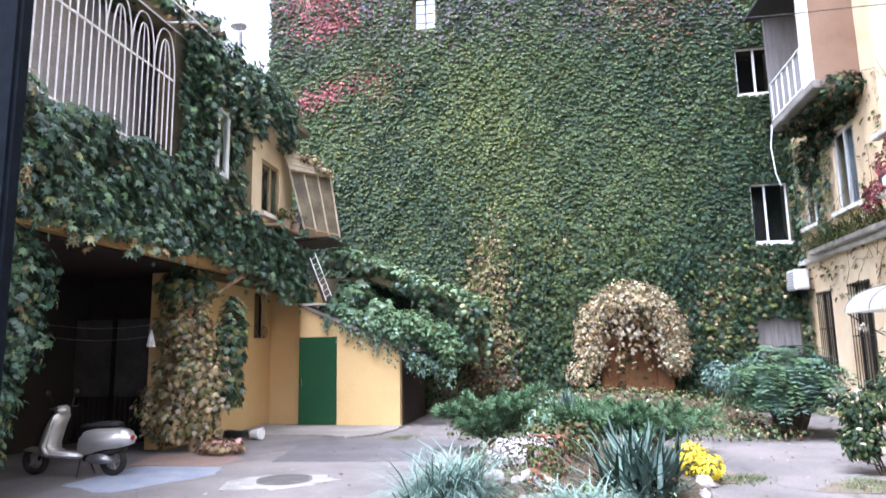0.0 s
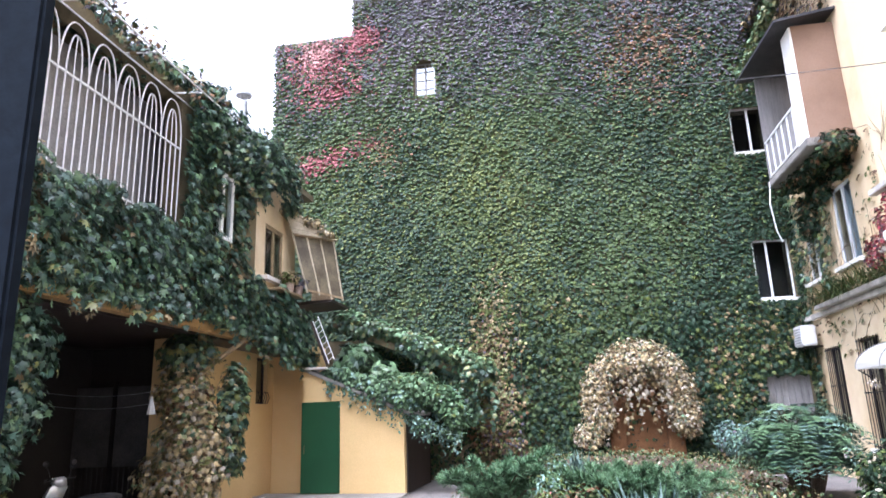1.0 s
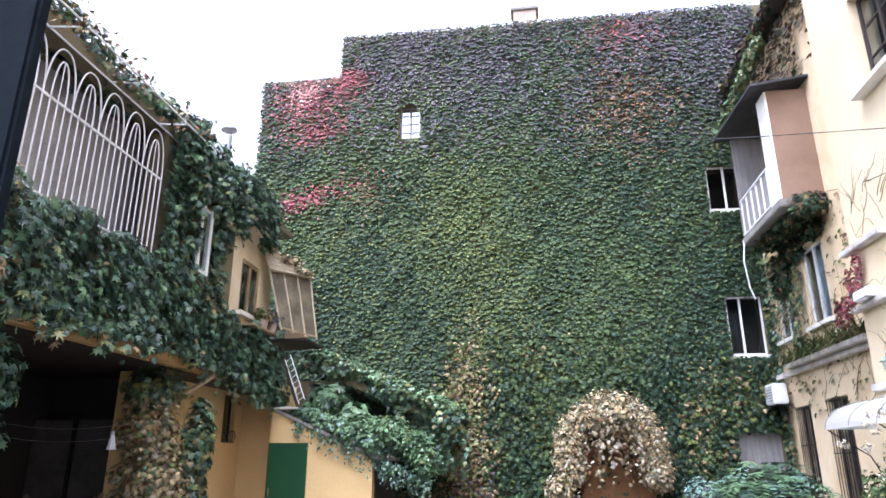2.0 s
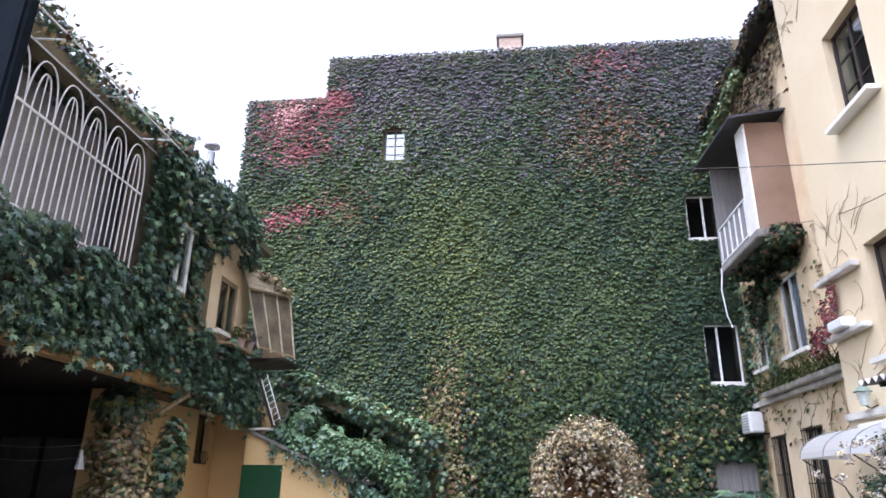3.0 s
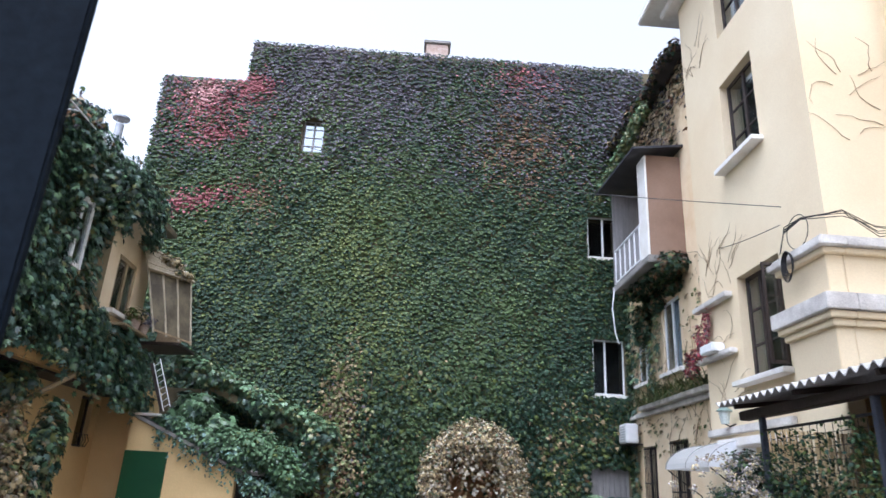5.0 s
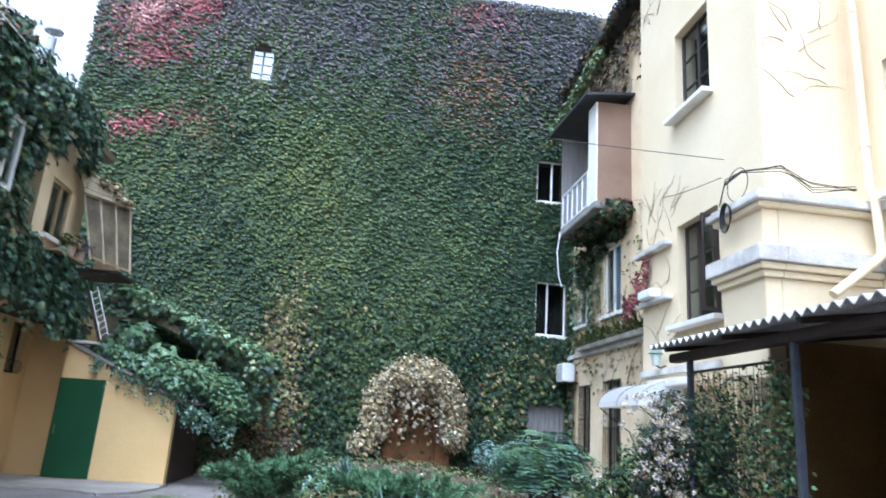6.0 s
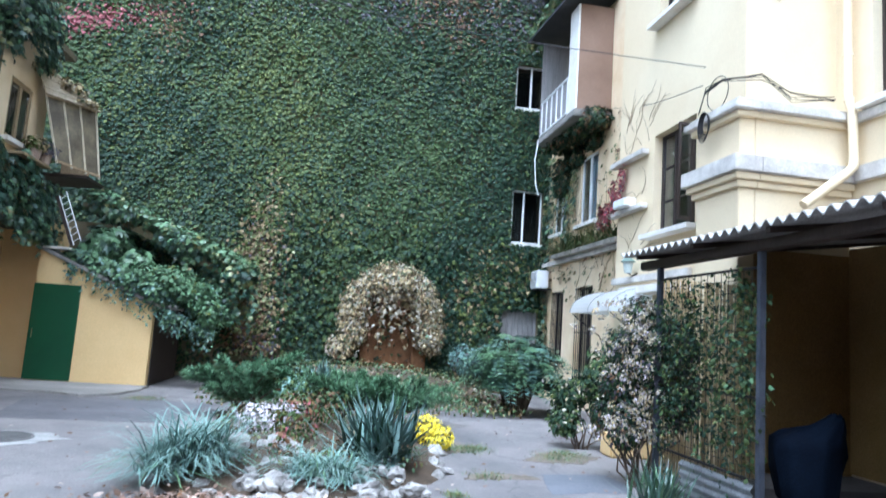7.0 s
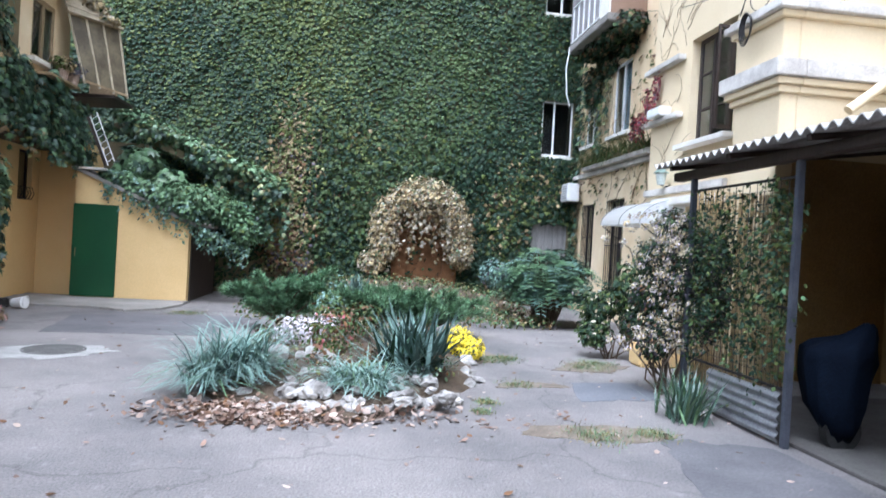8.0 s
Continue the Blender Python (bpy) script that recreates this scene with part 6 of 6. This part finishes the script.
def fan(n, rx, ry, h, lift):
    return [(rx * math.cos(a) * rng.uniform(0.6, 1.1), ry * math.sin(a) * rng.uniform(0.5, 1.1), h + lift * rng.random()) for a in np.linspace(0, math.tau, n, endpoint=False)]


juniper((-1.2, 11.5), "spreading dark green juniper in the flower bed", fan(34, 0.9, 0.6, 0.4, 0.65), 34)
juniper((0.45, 11.6), "low feathery juniper spreading over the bed", fan(30, 1.0, 0.6, 0.4, 0.4), 32)
juniper((1.35, 11.6), "low feathery juniper with long level sprays", fan(28, 0.95, 0.5, 0.36, 0.36), 32)

shrub("aster", "low mound of small white asters", [(-0.62, 8.55, 0.42, 0.34, 0.28, 0.2), (-0.35, 8.7, 0.5, 0.2, 0.2, 0.14)], 1300, 0.045, [L_WHITE, L_CREAM, L_GREEN], [7, 1, 2])
shrub("chrysanthemum", "round bush of bright yellow chrysanthemums", [(1.5, 9.25, 0.28, 0.24, 0.22, 0.2), (1.66, 9.1, 0.2, 0.2, 0.18, 0.17)], 1200, 0.05, [L_GOLD, L_YELLOW, L_GREEN], [8, 1, 1])
shrub("barberry", "loose rusty-leaved shrub between the stones", [(-0.25, 8.0, 0.5, 0.28, 0.28, 0.35), (0.1, 8.9, 0.55, 0.3, 0.3, 0.25), (-0.3, 7.5, 0.3, 0.18, 0.2, 0.2)], 900, 0.06, [L_RUST, L_GREEN, L_RED, L_YELLOW], [4, 5, 0.6, 2])
shrub("sage_bush", "pale grey-green herb bush in the bed", [(-0.35, 10.0, 0.55, 0.3, 0.3, 0.3), (-0.4, 11.7, 0.75, 0.35, 0.3, 0.3)], 1100, 0.055, [L_LIGHT, L_BLUE, L_GREEN, L_YELLOW], [3, 3, 3, 2])
# weeds on the upper bed
blob("weeds", "low mixed weeds and dry stalks on the sloping bed", [(x, y, 0.15 + 0.5 * max(0.0, 1 - ((x - 1) / 3.6) ** 2 - ((y - 17) / 2.4) ** 2), 0.5, 0.45, 0.15) for x in np.arange(-1.8, 4.0, 0.55) for y in np.arange(13.2, 18.3, 0.7)], 9000, 0.075,
     [L_GREEN, L_LIGHT, V_YELLOW, L_TAN, L_RUST, L_CREAM], [4, 4, 4, 3.5, 1.5, 0.8], "oval", category="weeds")

# ---- scooter ----
sct = thing("scooter", "silver motor scooter with a black seat parked on its stand", "scooter", (-6.9, 9.0, 0))
sct.scale = (0.87, 0.87, 0.87)
SX, SY = -7.62, 9.08


def side(profile, w, name, material, lab="", bevel=0.03, shift=0.0):
    """A part cut to a side outline (length from the front wheel, height) and rounded."""
    bm = prism([(SX + a * 1.06, b) for a, b in profile], SY - w / 2 + shift, SY + w / 2 + shift)
    bmesh.ops.bevel(bm, geom=bm.edges[:], offset=bevel, segments=3, affect="EDGES", clamp_overlap=True)
    ob = under(part(name, bm, material, None, lab), sct)
    ob.data.polygons.foreach_set("use_smooth", [True] * len(ob.data.polygons))
    return ob


for x in (SX, SX + 1.42):
    bm = bmesh.new()
    pts = [(x + 0.185 * math.cos(a), SY, 0.235 + 0.185 * math.sin(a)) for a in np.linspace(0, math.tau, 25)]
    tube(bm, pts, 0.05, 8, cap=False)
    tyre = under(part("tyre", bm, RUBBER), sct)
    bm = bmesh.new()
    bmesh.ops.create_cone(bm, cap_ends=True, segments=20, radius1=0.05, radius2=0.05, depth=0.1, matrix=Matrix.Translation((x, SY, 0.235)) @ Matrix.Rotation(math.pi / 2, 4, "X"))
    for k in range(5):
        a = k * math.tau / 5
        tube(bm, [(x, SY, 0.235), (x + 0.15 * math.cos(a), SY, 0.235 + 0.15 * math.sin(a))], 0.016, 5)
    part("rim", bm, GREY_METAL, tyre)
side([(0.78, 0.36), (0.90, 0.32), (1.2, 0.42), (1.5, 0.45), (1.66, 0.52), (1.62, 0.66), (1.45, 0.76), (1.0, 0.74), (0.82, 0.66)], 0.34, "rear_body", SILVER, bevel=0.05)
side([(0.80, 0.745), (1.42, 0.765), (1.46, 0.81), (1.30, 0.86), (0.95, 0.84), (0.80, 0.80)], 0.27, "seat", RUBBER, "black padded seat", bevel=0.03)
side([(0.16, 0.36), (0.26, 0.30), (0.86, 0.28), (0.9, 0.36), (0.36, 0.38), (0.30, 0.46), (0.38, 0.78), (0.46, 0.98), (0.38, 1.0), (0.26, 0.80), (0.16, 0.52)], 0.38, "leg_shield", SILVER, bevel=0.03)
side([(-0.20, 0.40), (-0.05, 0.46), (0.16, 0.44), (0.22, 0.32), (0.1, 0.36), (-0.1, 0.38)], 0.16, "front_mudguard", SILVER, bevel=0.02)
side([(0.34, 0.98), (0.50, 0.97), (0.46, 1.12), (0.34, 1.10)], 0.22, "headset", SILVER, bevel=0.03)
side([(0.95, 0.22), (1.30, 0.20), (1.42, 0.28), (1.2, 0.36), (0.98, 0.34)], 0.22, "engine", GREY_METAL, bevel=0.03, shift=-0.06)
side([(0.84, 0.24), (0.98, 0.22), (1.5, 0.38), (1.56, 0.46), (0.9, 0.36)], 0.18, "chassis", BLACK_METAL, bevel=0.02)
under(part("fork", tubed([(SX + 0.40, SY, 0.95), (SX + 0.06, SY, 0.24)], 0.03, 8), BLACK_METAL), sct)
under(part("handlebar", tubed([(SX + 0.46, SY - 0.34, 1.08), (SX + 0.42, SY - 0.1, 1.07), (SX + 0.42, SY + 0.1, 1.07), (SX + 0.46, SY + 0.34, 1.08)], 0.018, 8), RUBBER), sct)
for sg in (-1, 1):
    mr = under(part("mirror_stalk", tubed([(SX + 0.44, SY + sg * 0.2, 1.1), (SX + 0.44, SY + sg * 0.26, 1.22), (SX + 0.42, SY + sg * 0.3, 1.30)], 0.008, 5), BLACK_METAL), sct)
    bm = bmesh.new()
    bmesh.ops.create_uvsphere(bm, u_segments=12, v_segments=8, radius=1, matrix=Matrix.LocRotScale((SX + 0.42, SY + sg * 0.32, 1.33), None, (0.02, 0.06, 0.045)))
    part("mirror", bm, BLACK_METAL, mr)
bm = bmesh.new()
bmesh.ops.create_uvsphere(bm, u_segments=14, v_segments=8, radius=1, matrix=Matrix.LocRotScale((SX + 0.33, SY, 1.05), None, (0.03, 0.075, 0.06)))
under(part("headlight", bm, CHROME, None, "round chrome headlight"), sct)
bm = bmesh.new()
bmesh.ops.create_uvsphere(bm, u_segments=12, v_segments=8, radius=1, matrix=Matrix.LocRotScale((SX + 1.74, SY, 0.60), None, (0.02, 0.06, 0.04)))
under(part("tail_light", bm, mat("red_lens", (0.3, 0.01, 0.01), (0.35, 0.02, 0.02), 2, 0.2, bump=0)), sct)
under(part("stand", tubed([(SX + 0.9, SY - 0.1, 0.26), (SX + 0.95, SY - 0.22, 0.01)], 0.014, 6), BLACK_METAL), sct)
under(part("stand", tubed([(SX + 0.9, SY + 0.1, 0.26), (SX + 0.95, SY + 0.2, 0.01)], 0.014, 6), BLACK_METAL), sct)

# ---- on the asphalt ----


def patch(name, label, outline, z, material, category="patch"):
    bm = bmesh.new()
    pts = []
    for i, p in enumerate(outline):
        q = outline[(i + 1) % len(outline)]
        for f in np.arange(0, 1, 0.125):
            pts.append((p[0] + (q[0] - p[0]) * f + rng.normal(0, 0.025), p[1] + (q[1] - p[1]) * f + rng.normal(0, 0.025)))
    a = [bm.verts.new((x, y, z)) for x, y in pts]
    b = [bm.verts.new((x, y, 0.0)) for x, y in pts]
    bm.faces.new(a)
    for i in range(len(a)):
        bm.faces.new((b[i], b[(i + 1) % len(a)], a[(i + 1) % len(a)], a[i]))
    bmesh.ops.recalc_face_normals(bm, faces=bm.faces)
    return tagged(part(name, bm, material), label, category, kind="structure")


patch("painted_patch", "worn blue paint on the ground by the scooter", [(-6.5, 8.3), (-5.5, 7.95), (-4.85, 9.25), (-5.1, 9.9), (-6.4, 9.85)], 0.005, BLUE_PAINT)
patch("painted_patch", "worn red paint on the ground by the creeper", [(-6.6, 9.9), (-5.15, 9.95), (-5.1, 10.6), (-5.7, 11.2), (-6.9, 11.1)], 0.005, RED_PAINT)
PALE = mat("pale_mortar", (0.24, 0.235, 0.225), (0.38, 0.37, 0.35), 3, 0.9, bump=0.3)
patch("manhole_collar", "pale mortar collar round the manhole", [(-4.25, 8.25), (-3.5, 8.3), (-2.95, 9.0), (-3.3, 9.35), (-4.0, 9.3), (-4.4, 8.85)], 0.006, PALE)
mh = thing("manhole_cover", "round worn iron manhole cover set in pale mortar", "manhole cover", (-3.68, 8.92, 0))
bm = bmesh.new()
bmesh.ops.create_cone(bm, cap_ends=True, segments=36, radius1=0.33, radius2=0.32, depth=0.024, matrix=Matrix.Translation((-3.68, 8.92, 0.012)))
under(part("lid", bm, mat("worn_iron", (0.07, 0.068, 0.065), (0.11, 0.105, 0.10), 6, 0.85, bump=0.4)), mh)
under(part("ring", tube(bmesh.new(), [(-3.68 + 0.35 * math.cos(a), 8.92 + 0.35 * math.sin(a), 0.012) for a in np.linspace(0, math.tau, 37)], 0.014, 6, cap=False), RING_IRON), mh)
patch("asphalt_patch", "darker mended asphalt near the shed", [(-4.5, 10.4), (-2.2, 10.6), (-1.9, 13.0), (-2.6, 13.2), (-4.9, 12.6)], 0.004, mat("dark_asphalt", (0.095, 0.09, 0.095), (0.14, 0.135, 0.14), 1.5, 0.75, bump=0.3))
patch("asphalt_patch", "darker mended asphalt by the path", [(2.5, 6.9), (3.5, 7.1), (3.6, 8.0), (2.7, 7.9)], 0.004, mat("blue_asphalt", (0.11, 0.115, 0.13), (0.15, 0.155, 0.17), 1.5, 0.8, bump=0.3))
patch("asphalt_patch", "darker strip of mended asphalt along the carport", [(2.75, 5.55), (3.7, 5.35), (3.75, 3.4), (3.75, 1.5), (2.2, 1.5), (2.35, 3.6), (2.5, 4.6)], 0.004, mat("strip_asphalt", (0.085, 0.083, 0.088), (0.13, 0.125, 0.13), 1.2, 0.8, bump=0.4))
n = 900
x = np.concatenate([rng.normal(-1.1, 0.45, 380), rng.uniform(-4.5, 4, 420), rng.normal(0.6, 0.7, 100)])
y = np.concatenate([rng.normal(6.05, 0.22, 380), rng.uniform(3.2, 14, 420), rng.normal(5.95, 0.25, 100)])
P = np.stack([x, y, np.where(np.arange(n) < 380, rng.uniform(0.01, 0.12, n), 0.012)], 1)
N = np.array([0, 0, 1.0]) + rng.normal(0, 0.25, (n, 3))
tagged(leaves("fallen_leaves", P, N, rng.normal(0, 1, (n, 3)), rng.uniform(0.03, 0.085, n), [DEAD, L_RUST, DEAD_PALE], choose(n, [5, 2, 3]), "oval"), "dry brown leaves fallen on the asphalt", "leaves", kind="stuff")
for x, y, k, r in ((1.42, 6.75, 90, 0.06), (1.3, 6.35, 60, 0.05), (2.2, 5.6, 150, 0.14), (2.75, 5.68, 120, 0.10), (2.05, 9.35, 200, 0.15), (2.25, 9.5, 120, 0.12), (3.3, 8.95, 150, 0.18), (2.0, 7.68, 70, 0.12), (-3.2, 13.4, 150, 0.2), (3.55, 9.3, 160, 0.16)):
    t = tagged(blades("grass_tuft", (x, y, 0), k * 4, 0.06, 0.006, [V_GREEN, V_YELLOW, L_LIGHT, L_TAN], (0.3, 1.5), 0.9, r, 2), "sparse tuft of grass in a crack of the asphalt", "grass", kind="stuff")
tagged(part("low_wall", boxed(4.15, 5.3, 9.15, 9.55, 0, 0.32, bevel=0.03), YELLOW), "low yellow plastered plinth beside the roses", "low wall", kind="structure")

for i, q in enumerate(([(1.5, 5.6), (2.4, 5.4), (3.1, 5.7), (2.5, 5.95), (1.7, 5.95)], [(1.7, 7.5), (2.6, 7.6), (2.5, 7.85), (1.8, 7.8)], [(2.7, 8.7), (3.5, 8.6), (4.0, 9.2), (3.2, 9.4)], [(1.5, 8.8), (2.2, 9.3), (2.1, 10.0), (1.6, 9.8)])):
    patch("soil_patch", "thin brown soil and litter where weeds grow on the asphalt", q, 0.004 + 0.001 * i, mat("litter_soil", (0.12, 0.095, 0.07), (0.20, 0.165, 0.13), 5, 0.95, bump=0.6))
n = 900
x = np.concatenate([rng.normal(-0.9, 0.28, 650), rng.normal(-0.1, 0.6, 250)])
y = 6.12 - 0.22 * np.exp(-((x + 0.3) / 0.9) ** 2) + rng.normal(0, 0.13, n)
P = np.stack([x, y, np.clip(0.10 - np.abs(y - 6.1) * 0.3, 0.012, 0.12) * rng.random(n) + 0.01], 1)
tagged(leaves("fallen_leaves", P, np.array([0, 0, 1.0]) + rng.normal(0, 0.5, (n, 3)), rng.normal(0, 1, (n, 3)), rng.uniform(0.04, 0.10, n), [DEAD, DEAD_PALE, L_RUST], choose(n, [4, 4, 1.0]), "oval"), "heap of curled brown leaves at the bed's edge", "leaves", kind="stuff")

patch("step", "low cracked concrete apron before the shed", [(-6.95, 14.0), (-6.2, 13.55), (-4.9, 13.5), (-4.2, 13.2), (-3.75, 13.7), (-3.55, 14.6), (-3.6, 15.29), (-6.0, 15.29), (-7.05, 15.6)], 0.045, OLD_CONCRETE, "step")

bk = thing("bucket", "small white bucket lying on its side by the wall", "bucket", (-6.05, 13.0, 0))
bm = bmesh.new()
bmesh.ops.create_cone(bm, cap_ends=True, segments=18, radius1=0.085, radius2=0.11, depth=0.22, matrix=Matrix.Translation((-6.0, 13.0, 0.115)) @ Matrix.Rotation(1.45, 4, "Y") @ Matrix.Rotation(0.3, 4, "X"))
under(part("body", bm, WHITE_PAINT), bk)
under(part("rim", tube(bmesh.new(), [(-5.885, 13.0 + 0.112 * math.cos(a), 0.128 + 0.112 * math.sin(a)) for a in np.linspace(0, math.tau, 21)], 0.01, 5, cap=False), WHITE_PAINT), bk)
hs = thing("hose_coil", "dark garden hose coiled in a heap by the wall", "hose", (-6.45, 13.0, 0))
under(part("hose", tubed([(-6.45 + (0.24 + 0.02 * math.sin(5 * a)) * math.cos(a), 13.0 + 0.2 * math.sin(a), 0.03 + 0.012 * a / 2 + 0.01 * math.sin(3 * a)) for a in np.linspace(0, 6 * math.tau / 1.5, 70)], 0.016, 6), RUBBER), hs)

blob("groundcover", "low rusty and green groundcover between the plants of the bed", [(rng.uniform(-1.3, 1.2), rng.uniform(6.9, 11.2), 0.24, 0.28, 0.28, 0.12) for _ in range(46)], 4200, 0.05, [V_GREEN, L_RUST, V_YELLOW, L_LIGHT, L_TAN], [4, 2, 2, 2, 2], "oval", category="groundcover")

blob("dry_vine", "dark dry vine tangled along the far roof's edge", [(5.8 + 0.05 * math.sin(y * 3), y, 12.12, 0.13, 0.4, 0.15) for y in np.arange(13.5, 18.7, 0.45)], 1300, 0.11, [L_DARK, L_RUST, L_PURPLE, L_TAN], [4, 3, 3, 1.5], category="climbing plant")


def curtain(label, y0, y1, z0, z1, x):
    """A pleated curtain hanging behind a window."""
    bm = bmesh.new()
    cols = []
    for i in range(33):
        f = i / 32
        cols.append([bm.verts.new((x + 0.025 * math.sin(f * 40) + d, y0 + (y1 - y0) * f, z)) for z, d in ((z0, 0.0), (z1, 0.0), (z0, 0.006), (z1, 0.006))])
    for a, b in zip(cols, cols[1:]):
        bm.faces.new((a[0], a[1], b[1], b[0]))
        bm.faces.new((a[2], b[2], b[3], a[3]))
    return tagged(part("curtain", bm, CURTAIN), label, "curtain")


CURTAIN = mat("white_net", (0.55, 0.60, 0.68), (0.66, 0.70, 0.76), 3, 0.9, bump=0.1)
curtain("pale blue-white curtain behind a tall window", 17.1, 18.0, 4.5, 6.15, FAR_X + 0.22)
curtain("pale blue-white curtain behind a tall window", 15.05, 16.05, 4.5, 6.4, FAR_X + 0.22)
curtain("pale curtain behind the wing's brown casement", 6.8, 7.45, 5.3, 7.4, WING_X + 0.40)
